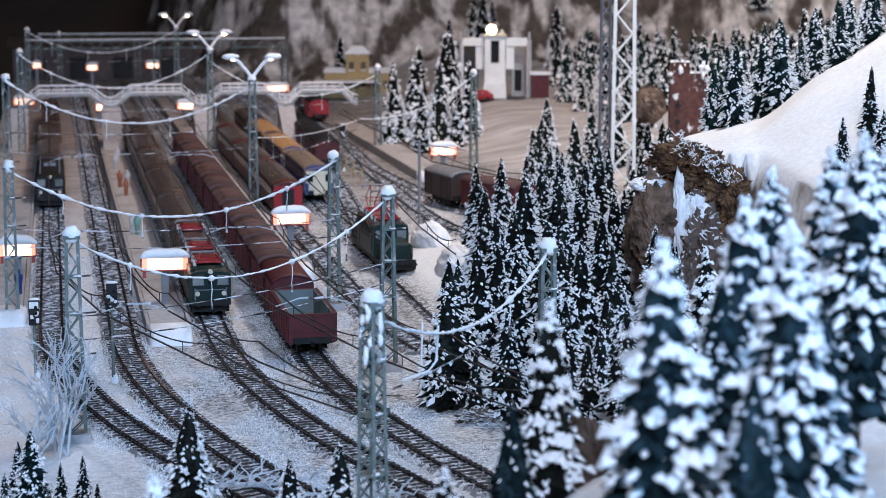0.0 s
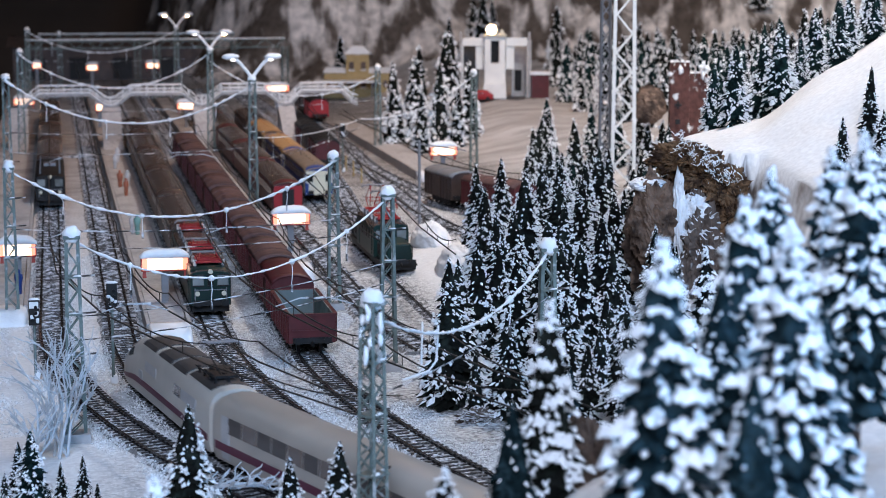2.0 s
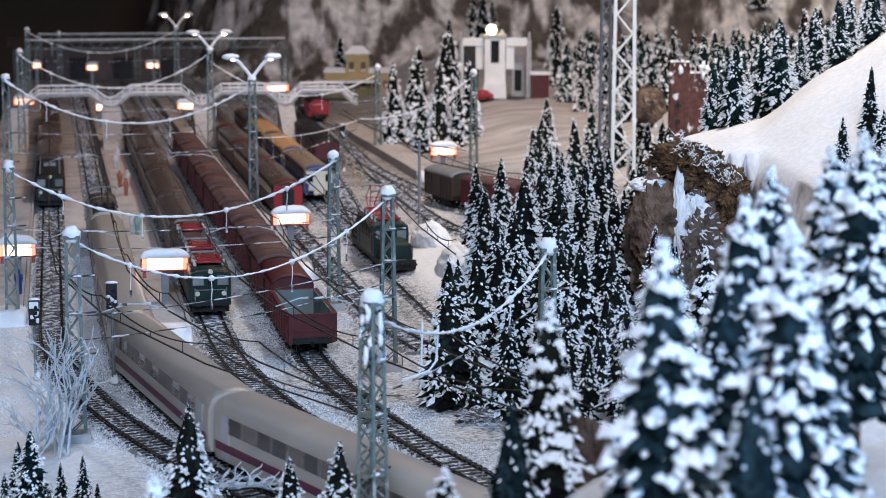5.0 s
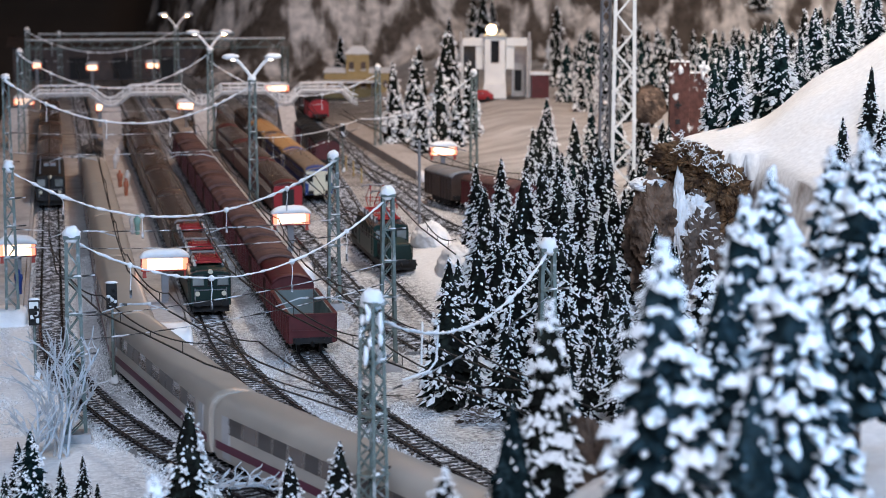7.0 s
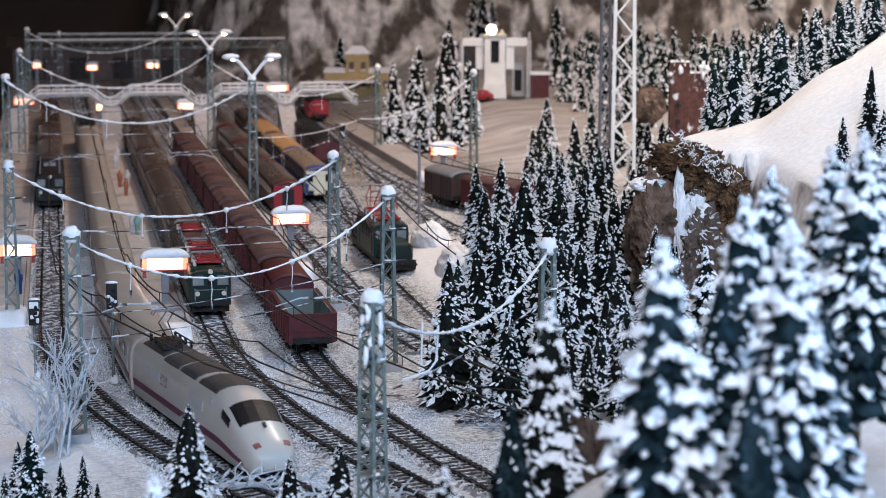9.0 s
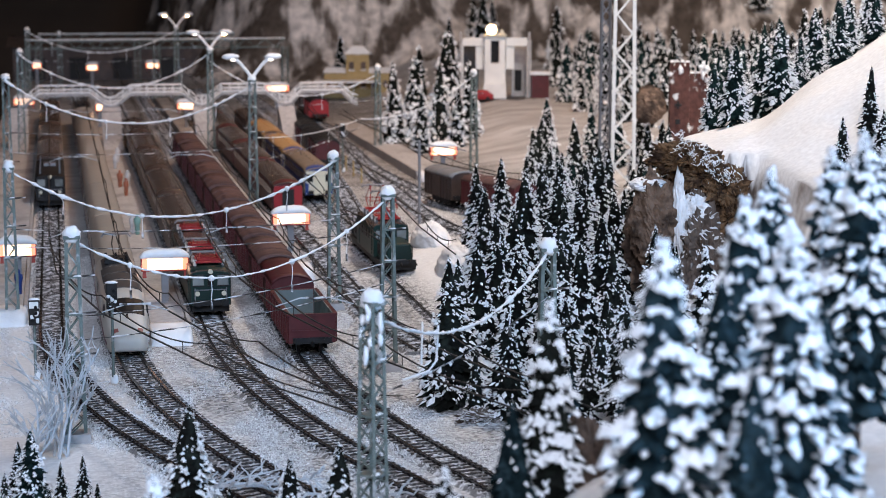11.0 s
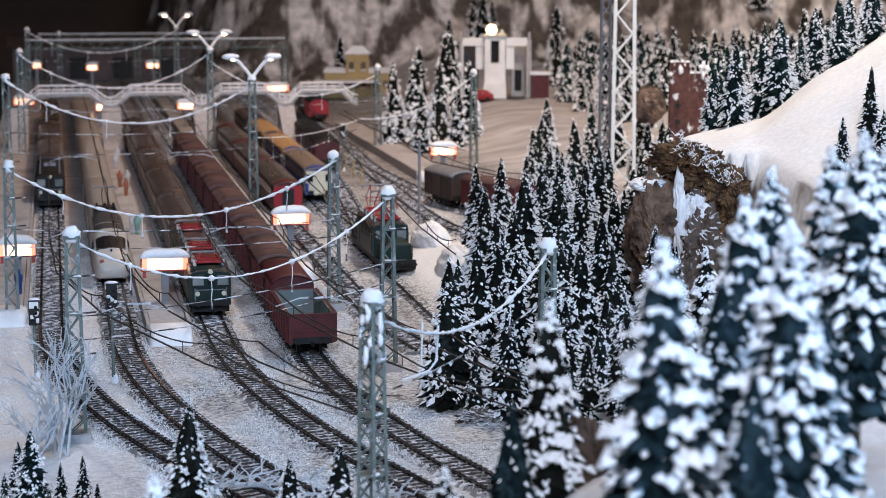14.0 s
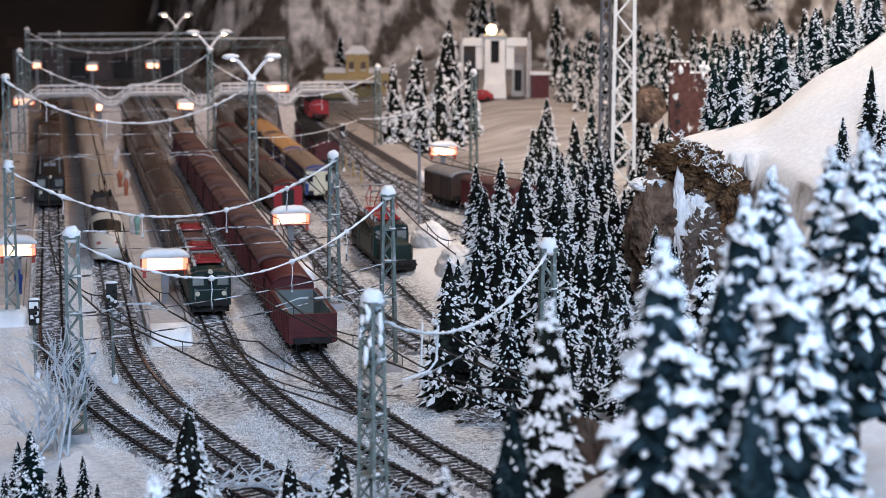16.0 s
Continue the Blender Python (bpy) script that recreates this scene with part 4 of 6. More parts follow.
# ---------------------------------------------------------------- platforms
def platform(name, x0, x1, y0, y1, label):
    """A raised platform with edge stones."""
    p = thing(name, Matrix.Identity(4), label, "platform", kind="structure")
    part("deck", Shape().box(((x0 + x1) / 2, (y0 + y1) / 2, 0.001), (x1 - x0 - 0.004, y1 - y0 - 0.004, 0.011)), PLATFORM, p)
    n = int((y1 - y0) / 0.05)
    stone = Shape().box((0, 0, 0), (0.0032, 0.0485, 0.0118), top=(0.9, 0.995)).mesh("edge_stone", CONCRETE)
    for k in range(n):
        for x in (x0, x1):
            o = part("edge_stone", stone, CONCRETE, p)
            o.location = (x, y0 + 0.025 + k * 0.05, 0.0012)
    c, w = (x0 + x1) / 2, (x1 - x0) / 2
    rings = []
    for k in range(9):
        t = k / 8
        y, z = y0 + 0.004 - 0.036 * t, 0.0069 - 0.0015 * t - 0.0100 * max(0.0, t - 0.72) ** 1.0 / 0.28
        g = w * (1.02 - 0.10 * t * t)
        rings.append([(c - g - 0.002, y, -0.006), (c + g + 0.002, y, -0.006), (c + g, y, z - 0.0015), (c + g * 0.86, y, z + 0.0004), (c - g * 0.86, y, z + 0.0004), (c - g, y, z - 0.0015)])
    part("end_ramp", Shape().loft(rings), SNOW, p, "platform end under rounded snow", smooth=True)


platform("platform_1", -0.088, -0.027, 1.60, 4.4, "snow-dusted outer platform")
platform("platform_2", 0.066, 0.0975, 1.50, 4.4, "snow-dusted platform between two tracks")
platform("platform_4", 0.462, 0.505, 2.52, 3.3, "snowy loading platform beside the siding")
platform("platform_3", 0.1975, 0.2265, 1.78, 4.4, "snow-dusted platform beside the goods train")


# ---------------------------------------------------------------- overhead line
def lattice(s, w0, w1, z0, z1, bar=0.0006, panels=10):
    """Four corner posts and zigzag braces of a tapering tower."""
    def corner(k, z):
        t = (z - z0) / (z1 - z0)
        w = (w0 + (w1 - w0) * t) / 2
        return Vector((w * (-1, 1, 1, -1)[k], w * (-1, -1, 1, 1)[k], z))
    for k in range(4):
        s.tube([corner(k, z0), corner(k, z1)], bar * 1.7, 4)
    for k in range(4):
        for i in range(panels):
            a = z0 + (z1 - z0) * i / panels
            b = z0 + (z1 - z0) * (i + 1) / panels
            s.tube([corner(k if i % 2 else (k + 1) % 4, a), corner((k + 1) % 4 if i % 2 else k, b)], bar, 4)
    return s


def channel_lattice(s, w0, w1, z0, z1, leg=0.0021, bar=0.00050, panels=10, deep=0.6):
    """Two channel-section legs joined by zigzag bars at the front and the back."""
    def half(z):
        return (w0 + (w1 - w0) * (z - z0) / (z1 - z0)) / 2
    for sx in (-1, 1):
        a, b = half(z0) - leg / 2, half(z1) - leg / 2
        for sy in (-1, 1):
            da, db = sy * half(z0) * deep, sy * half(z1) * deep
            s.loft([[(sx * k - leg / 2, d - 0.0003, z), (sx * k + leg / 2, d - 0.0003, z), (sx * k + leg / 2, d + 0.0003, z), (sx * k - leg / 2, d + 0.0003, z)] for k, d, z in ((a, da, z0), (b, db, z1))])
        s.loft([[(sx * (k + leg / 2 - 0.0003) - 0.0003, -d, z), (sx * (k + leg / 2 - 0.0003) + 0.0003, -d, z), (sx * (k + leg / 2 - 0.0003) + 0.0003, d, z), (sx * (k + leg / 2 - 0.0003) - 0.0003, d, z)]
                for k, d, z in ((a, half(z0) * deep - 0.0003, z0), (b, half(z1) * deep - 0.0003, z1))])
    for sy in (-1, 1):
        for i in range(panels):
            za, zb = z0 + (z1 - z0) * i / panels, z0 + (z1 - z0) * (i + 1) / panels
            sg = 1 if i % 2 else -1
            s.tube([(sg * (half(za) - leg), sy * half(za) * deep, za), (-sg * (half(zb) - leg), sy * half(zb) * deep, zb)], bar, 4)
    return s


def mast(x, y, top, label="grey-green lattice mast with a snow cap", z=-0.004, w=0.0115, lantern=False, snow=True, square=False):
    m = thing("catenary_mast", pose(x, y, z, 0, 0, 42 if square else 0), label, "mast", group="masts of the overhead line")
    h = top - z
    part("lattice_tower", lattice(Shape(), w * 0.86, w * 0.56, 0.004, h - 0.002, 0.00060, int(h / 0.0072)) if square else channel_lattice(Shape(), w, w * 0.70, 0.004, h - 0.002, panels=max(8, int(h / 0.0080))), MAST, m)
    part("footing", Shape().box((0, 0, 0.002), (w * 1.4, w * 1.4, 0.006), top=(0.9, 0.9)), CONCRETE, m)
    part("head_plate", Shape().box((0, 0, h - 0.001), (w * 0.8, w * 0.8, 0.002)), MAST, m)
    if snow:
        part("snow_cap", Shape().blob((0, 0, h), (w * 0.44, w * 0.44, 0.0056), 14, 10, 0.18, -0.8, random.Random(int(x * 900))), SNOW_ICE, m, "rounded snow cap", smooth=True)
    for q, hz in enumerate((0.42, 0.62, 0.80)):
        cl = part("clamp", Shape().box((0, 0, h * hz), (w * (1.06 - 0.38 * hz), w * (1.06 - 0.38 * hz), 0.0010)), MAST, m)
        part("clamp_snow", Shape().blob((w * 0.2 * (q - 1), -w * 0.34, h * hz + 0.0006), (w * 0.22, w * 0.10, 0.0008), 7, 5, 0.3, 0.0, random.Random(q)), SNOW_ICE, cl)
        part("insulator", Shape().tube([(w * 0.4, 0, h * hz), (w * 0.4 + 0.008, 0, h * hz + 0.0005)], 0.0006, 8), WIRE_FROST, m)
    if square:
        ice = Shape()
        rng = random.Random(17)
        for k in range(26):
            a, low = rng.random() * 6.28, rng.uniform(0.001, 0.030)
            rr = w * 0.36 * (1 + 0.25 * low / 0.03)
            ice.blob((math.cos(a) * rr, math.sin(a) * rr, h - low), (0.0013, 0.0013, rng.uniform(0.0015, 0.0050)), 7, 5, 0.3, rng=rng)
        part("icicle_crust", ice, SNOW_ICE, m, "frozen snow hanging from the mast head", smooth=True)
    if lantern:
        for sx in (-1, 1):
            arm_ = Shape().tube([(0, 0, h + 0.002), (sx * 0.006, 0, h + 0.010), (sx * 0.013, 0, h + 0.0185), (sx * 0.020, 0, h + 0.0245)], 0.0019, 6)
            a = part("lantern_arm", arm_, SNOW_ICE, m, "lantern arm under snow")
            part("lantern_head", Shape().blob((sx * 0.0235, 0, h + 0.0255), (0.0098, 0.0042, 0.0036), 12, 6, 0.12), SNOW_ICE, a, smooth=True)
            part("lantern_bulb", Shape().blob((sx * 0.021, -0.001, h + 0.0225), (0.0030, 0.0026, 0.0020), 8, 5), BULB if lantern == sx * 2 or lantern == 3 else BULB_COOL, a, smooth=True)
    return m


mast(-0.037, 1.59, 0.120)
mast(0.223, 1.60, 0.122)
mast(0.008, 1.185, 0.121, w=0.0125)
mast(0.2265, 1.352, 0.121, w=0.0125)
mast(0.1367, 0.860, 0.133, w=0.0122, label="grey-green lattice mast with icicles on its head", square=True)
mast(0.277, 1.095, 0.119, w=0.0125)
mast(-0.051, 2.20, 0.153)
mast(0.2155, 2.19, 0.149, lantern=1, label="lattice mast with a double-armed lantern")
mast(-0.046, 2.86, 0.150)
mast(0.2205, 2.85, 0.151, lantern=2, label="lattice mast with a double-armed lantern")
mast(0.545, 2.56, 0.131)
mast(0.470, 2.89, 0.121)
mast(-0.045, 3.75, 0.148)
mast(0.228, 3.75, 0.150, lantern=3, label="lattice mast with a double-armed lantern")
mast(0.015, 4.3, 0.12)


def snow_wire(pts, r=0.0011, label="overhead cable thick with snow", n=26, drop=None, lumpy=0.35, mat=SNOW_ICE, name="snowy_cable", seed=1):
    """A sagging cable through three points, with lumps of snow and droppers."""
    rng = random.Random(seed)
    a, b, c = (Vector(p) for p in pts)
    w = thing(name, Matrix.Identity(4), label, "cable", group="cables of the overhead line")

    def at(t):
        q = a * (1 - t) * (1 - 2 * t) + b * 4 * t * (1 - t) + c * t * (2 * t - 1)
        return q
    k = [at(i / n) for i in range(n + 1)]
    fine = [at(i / (3 * n)) + Vector((0, 0, rng.uniform(-1, 1) * r * 0.25)) for i in range(3 * n + 1)]
    radii = [r * (0.72 + lumpy * rng.uniform(-1, 1) + (0.55 if rng.random() < 0.12 else 0)) for _ in fine]
    part("cable", Shape().tube(fine, radii, 6), mat, w, smooth=True)
    for t, d in drop or ():
        q = at(t)
        part("knot", Shape().blob(q, (r * 2.0, r * 2.0, r * 2.0), 8, 5, 0.2, rng=rng), mat, w, smooth=True)
        part("dropper", Shape().tube([q, q + Vector((0.0004, 0, -d * 0.5)), q + Vector((-0.0003, 0, -d))], r * 0.28, 5), mat, w)
        part("insulator", Shape().tube([q + Vector((0, 0, -d)), q + Vector((0, 0, -d - 0.005))], r * 0.8, 8), WIRE_FROST, w)
    return w


def span(xa, xb, y, za, zb, low, lower, ya=None, seed=1, r=0.0011, hangers=(0.16, 0.40, 0.66, 0.85)):
    ya = y if ya is None else ya
    mid = (xa + xb) / 2
    drops = [(t, max(0.006, low - lower[0] + 0.004)) for t in hangers]
    snow_wire([(xa, ya, za), (mid, (y + ya) / 2, low), (xb, y, zb)], r, drop=drops, seed=seed)
    for i, z in enumerate(lower):
        snow_wire([(xa, ya, z + 0.003), (mid, (y + ya) / 2, z - 0.0015), (xb, y, z + 0.004)], 0.00045, "thin frosted cross wire", mat=WIRE_FROST, name="cross_wire", seed=seed + i + 5)


span(-0.037, 0.223, 1.595, 0.117, 0.119, 0.0765, (0.067, 0.053), seed=2)
span(0.008, 0.2265, 1.352, 0.118, 0.118, 0.080, (0.0685, 0.054), ya=1.185, seed=3, r=0.0010)
span(0.1367, 0.277, 1.095, 0.1267, 0.116, 0.0973, (0.086,), ya=0.860, seed=4, r=0.0011, hangers=(0.74,))
span(-0.051, 0.2155, 2.195, 0.150, 0.143, 0.1025, (0.092, 0.070), seed=5, r=0.0012)
span(-0.046, 0.2205, 2.855, 0.146, 0.146, 0.098, (0.084, 0.066), seed=6, r=0.0013)
span(-0.045, 0.228, 3.75, 0.145, 0.146, 0.105, (0.09,), seed=8, r=0.0012)
span(0.2205, 0.470, 2.89, 0.135, 0.112, 0.083, (0.07,), ya=2.85, seed=9, r=0.0010)
span(0.400, 0.545, 2.56, 0.070, 0.128, 0.082, (0.06,), ya=2.60, seed=10, r=0.0010)
span(0.2155, 0.40, 2.60, 0.085, 0.070, 0.070, (0.055,), ya=2.19, seed=11, r=0.0006)


def contact_line(pts, label="thin dark contact wire over the track"):
    """Contact wire and carrying wire from support to support, with droppers between."""
    w = thing("contact_wire", Matrix.Identity(4), label, "contact wire", group="wires over the tracks")
    low, high = Shape().tube(pts, 0.00058, 4), []
    for a, b in zip(pts, pts[1:]):
        a, b = Vector(a), Vector(b)
        ha, hb = a + Vector((0, 0, 0.0115)), b + Vector((0, 0, 0.0115))
        k = [ha + (hb - ha) * (i / 10) - Vector((0, 0, 0.008 * 4 * (i / 10) * (1 - i / 10))) for i in range(11)]
        high += k[:-1]
        for i in (2, 5, 8):
            part("dropper_wire", Shape().tube([k[i], (a + (b - a) * (i / 10))], 0.00025, 4), WIRE, w)
    part("lower_wire", low, WIRE, w)
    part("carrying_wire", Shape().tube(high, 0.00048, 4), WIRE, w)


for line in (T1, T2, T3, T4, T5):
    ys = (0.93, 1.08, 1.25, 1.42, 1.595, 1.9, 2.195, 2.5, 2.855, 3.3, 3.75, 4.2) if line is not T5 else (1.48, 1.595, 1.9, 2.195, 2.5, 2.855, 3.3, 3.75, 4.2)
    contact_line([(line.x_at(y), y, 0.0615) for y in ys])
contact_line([(0.295, 1.45, 0.0615), (0.296, 1.60, 0.0615), (0.319, 2.06, 0.0615), (0.346, 2.43, 0.0615), (0.368, 2.9, 0.0615)])
contact_line([(0.470, 1.88, 0.0615), (0.405, 2.12, 0.0615), (0.411, 2.45, 0.0615), (0.398, 2.80, 0.0615)])


def steady_arm(x, y, side, z=0.062):
    """A registration arm with white insulators."""
    a = thing("steady_arm", pose(x, y, z), "thin frosted steady arm of the overhead line", "steady arm", group="steady arms")
    part("rod", Shape().tube([(0, 0, 0), (side * 0.016, 0, 0.005), (side * 0.026, 0, 0.0045)], 0.00045, 5), TWIG, a)
    part("insulator", Shape().tube([(side * 0.026, 0, 0.0045), (side * 0.031, 0, 0.0050)], 0.0008, 8), WIRE_FROST, a)


for line in (T1, T2, T3, T4):
    for y in (1.25, 1.595, 2.195, 2.855):
        steady_arm(line.x_at(y), y, 1 if line in (T1, T3) else -1)

# bracket from the mast in front
br = thing("mast_bracket", pose(0.1835, 0.945, 0.0985), "bent snowy bracket hanging from the cable", "bracket")
part("bracket_rod", Shape().tube([(0, 0, 0.006), (-0.001, 0, -0.012), (-0.005, 0, -0.017), (-0.018, 0, -0.021)], 0.0006, 6), SNOW_ICE, br)
part("bracket_hanger", Shape().tube([(-0.008, 0, 0.008), (-0.0085, 0, -0.014)], 0.0005, 6), SNOW_ICE, br)


# ---------------------------------------------------------------- lit signs, signals, figures
def lit_sign(x, y, z=0.033, w=0.037, ground=0.0065, label="glowing platform sign with a thick snow cap on a grey post"):
    s = thing("platform_sign", pose(x, y, ground), label, "platform sign", group="glowing platform signs")
    z -= ground
    part("post", Shape().box((0, 0.002, z / 2), (0.0058, 0.004, z)), GREY_POST, s)
    bx = part("light_box", Shape().box((0, 0, z + 0.0052), (w, 0.008, 0.0100)), GLOW, s, "warm glowing light box", bevel=0.0008)
    for sx in (-1, 1):
        part("sign_end", Shape().box((sx * w * 0.44, 0, z + 0.0052), (w * 0.11, 0.0088, 0.0098)), GLOW_END, s, "orange glowing end of the light box")
    part("frame", Shape().box((0, 0, z - 0.0003), (w + 0.001, 0.0090, 0.0012)).box((-w / 2 - 0.0004, 0, z + 0.005), (0.0010, 0.0088, 0.0100)).box((w / 2 + 0.0004, 0, z + 0.005), (0.0010, 0.0088, 0.0100)), RED_TRIM, s)
    rng = random.Random(int(x * 1000))
    cap = Shape()
    rings = []
    for i in range(13):
        t = i / 12
        u = (t - 0.5) * (w + 0.003)
        hgt = 0.0058 * (1 - abs(2 * t - 1) ** 4) + 0.0012 + rng.uniform(0, 0.0007)
        rings.append([(u, -0.0056, z + 0.0100), (u, -0.0052, z + 0.0100 + hgt * 0.55), (u, -0.002, z + 0.0102 + hgt), (u, 0.002, z + 0.0102 + hgt), (u, 0.0052, z + 0.0100 + hgt * 0.55), (u, 0.0056, z + 0.0100)])
    part("snow_cap", cap.loft(rings), SNOW, s, "thick snow cap", smooth=True)
    for sx in (-1, 1):
        part("hanging_lamp", Shape().box((sx * (w / 2 - 0.002), -0.001, z - 0.0036), (0.0032, 0.004, 0.0052), top=(0.7, 0.7)), RED_TRIM, s)


lit_sign(0.0845, 1.600)
lit_sign(0.2175, 1.855, w=0.0345)
lit_sign(-0.034, 1.70, w=0.030)
lit_sign(0.486, 2.47, w=0.034, ground=-0.004)
lit_sign(0.410, 3.70, w=0.044, ground=-0.004)
lit_sign(-0.050, 3.45, w=0.034)
lit_sign(-0.034, 4.35, w=0.018, z=0.045)
lit_sign(0.082, 4.30, w=0.024, z=0.042)
lit_sign(0.212, 4.32, w=0.030, z=0.044)
lit_sign(0.073, 3.28, w=0.012, z=0.034)
lit_sign(0.212, 3.25, w=0.030, z=0.036)


def signal(x, y, h, label, white=False):
    s = thing("signal", pose(x, y, -0.004), label, "railway signal")
    part("post", Shape().tube([(0, 0, 0.004), (0, 0, h - 0.004)], 0.0011, 8), MAST, s)
    part("footing", Shape().blob((0.0008, 0, 0.003), (0.0026, 0.0022, 0.0045), 9, 6, 0.4, -0.4), SNOW, s, "lump of snow round the foot", smooth=True)
    part("signal_board", Shape().box((0, -0.0016, h - 0.004), (0.0076, 0.0022, 0.0175), top=(0.92, 1)), BLACK, s, "black signal board", bevel=0.0006)
    for dz in (0.003, -0.001, -0.006):
        part("signal_lens", Shape().tube([(0.0012 if dz > -0.005 else -0.0012, -0.0026, h - 0.003 + dz), (0.0012 if dz > -0.005 else -0.0012, -0.0040, h - 0.003 + dz)], 0.0012, 10), GLASS_DARK, s)
    if white:
        part("white_plate", Shape().box((0, -0.0032, h + 0.0015), (0.0062, 0.0008, 0.0045)), WHITE_WALL, s, "white top plate")
    rng = random.Random(int(h * 10000))
    crust = Shape()
    for k in range(6):
        crust.blob((rng.uniform(-0.0024, 0.0024), -0.0030, h - 0.004 - 0.0012 * k), (0.0013, 0.0007, 0.0012), 7, 5, 0.3, rng=rng)
    part("snow_crust", crust, SNOW_ICE, s, "snow stuck to the board", smooth=True)
    part("snow_cap", Shape().blob((0, -0.001, h + 0.0048), (0.0042, 0.002, 0.0016), 10, 5, 0.15, 0.0), SNOW_ICE, s, smooth=True)
    return s


signal(0.0345, 1.335, 0.066, "black-headed light signal on a thin dark post")
signal(-0.0175, 1.36, 0.052, "short signal with a black board and white plate", True)
signal(0.378, 2.62, 0.060, "black light signal beside the far track")


def figure(x, y, mat, z=0.0065, turn=0.0, h=0.0205):
    """A tiny standing platform figure, kept to a plain rounded shape."""
    s = Shape()
    s.loft([[(math.cos(w) * a, math.sin(w) * b, zz) for w in (k * math.pi / 4 for k in range(8))] for a, b, zz in
            ((0.0022, 0.0018, 0), (0.0024, 0.0018, 0.002), (0.0026, 0.002, h * 0.45), (0.0036, 0.0022, h * 0.62), (0.0034, 0.002, h * 0.80), (0.0014, 0.0013, h * 0.85), (0.0018, 0.0019, h * 0.92), (0.0012, 0.0012, h))])
    o = part("figurine", s, mat, smooth=True)
    o.matrix_world = pose(x, y, z, 0, 0, turn)
    tagged(o, "tiny painted figurine standing on the snowy platform", "figurine", "platform figurines")


figure(0.079, 2.00, FIGURE_GREEN)
figure(0.0745, 2.005, FIGURE)
figure(0.080, 2.33, FIGURE_RED, turn=30)
figure(0.076, 2.42, FIGURE_RED)
figure(0.085, 2.42, FIGURE)
figure(0.077, 2.63, FIGURE)
figure(-0.033, 1.66, BLUE)
figure(0.083, 2.72, FIGURE)


# ---------------------------------------------------------------- footbridge and gantry at the back
def footbridge(y=3.0):
    f = thing("footbridge", pose(0, y, 0), "snow-covered station footbridge with railings", "footbridge")
    for x, w in ((-0.052, 0.028), (0.083, 0.028), (0.2185, 0.028), (0.345, 0.024)):
        p = part("pillar", Shape().box((x, 0.0, 0.030), (w * 0.86, 0.02, 0.062)), CONCRETE, f)
        part("stair", Shape().add([(x - w / 2, -0.012, 0.060), (x + w / 2, -0.012, 0.060), (x + w / 2, -0.105, 0.006), (x - w / 2, -0.105, 0.006),
                                   (x - w / 2, -0.012, 0.050), (x + w / 2, -0.012, 0.050), (x + w / 2, -0.100, 0.003), (x - w / 2, -0.100, 0.003)],
                                  [(0, 1, 2, 3), (7, 6, 5, 4), (0, 3, 7, 4), (1, 5, 6, 2), (0, 4, 5, 1), (3, 2, 6, 7)]), PLATFORM, f, "snow-covered stair")
    xs = (-0.052, 0.083, 0.2185, 0.345, 0.455)
    for a, b in zip(xs, xs[1:]):
        k = 0.030 if b - a > 0.12 else 0.025
        pts = [(a, 0.062), (a + 0.008, 0.064), (a + k, 0.081), (b - k, 0.081), (b - 0.008, 0.064), (b, 0.062)]
        d = Shape().loft([[(x, -0.011, z - 0.004), (x, 0.011, z - 0.004), (x, 0.011, z), (x, -0.011, z)] for x, z in pts])
        part("walkway", d, CONCRETE, f)
        part("snow_layer", Shape().loft([[(x, -0.010, z + 0.0004), (x, 0.010, z + 0.0004), (x, 0.008, z + 0.0026), (x, -0.008, z + 0.0026)] for x, z in pts]), SNOW, f)
        for sy in (-0.0108, 0.0108):
            r = Shape()
            for hgt in (0.006, 0.012):
                r.tube([(x, sy, z + hgt) for x, z in pts], 0.0007, 5)
            part("handrail", r, SNOW_ICE, f)
            for (xa, za), (xb, zb) in zip(pts, pts[1:]):
                n = max(1, int(math.dist((xa, za), (xb, zb)) / 0.012))
                for i in range(n):
                    t = i / n
                    part("baluster", Shape().tube([(xa + (xb - xa) * t, sy, za + (zb - za) * t), (xa + (xb - xa) * t, sy, za + (zb - za) * t + 0.012)], 0.0006, 4), SNOW_ICE, f)


footbridge()


def gantry(y, x0, x1, z, label):
    g = thing("signal_gantry", pose(0, y, -0.004), label, "gantry")
    s = Shape()
    n = 26
    for zz in (z, z + 0.016):
        for yy in (-0.006, 0.006):
            s.tube([(x0, yy, zz), (x1, yy, zz)], 0.0010, 4)
    for i in range(n):
        a, b = x0 + (x1 - x0) * i / n, x0 + (x1 - x0) * (i + 1) / n
        for yy in (-0.006, 0.006):
            s.tube([(a, yy, z if i % 2 else z + 0.016), (b, yy, z + 0.016 if i % 2 else z)], 0.0007, 4)
    part("truss", s, MAST, g)
    for x in (x0, (x0 + x1) / 2, x1):
        part("leg", lattice(Shape(), 0.012, 0.012, 0.0, z, 0.0007, 12), MAST, g).location = (x, 0, 0)
    part("snow_layer", Shape().box(((x0 + x1) / 2, 0, z + 0.0175), (x1 - x0, 0.013, 0.002)), SNOW, g)


gantry(3.95, -0.052, 0.455, 0.108, "lattice gantry across the dim yard")
gantry(4.45, -0.03, 0.40, 0.10, "lattice gantry in the dark end of the yard")


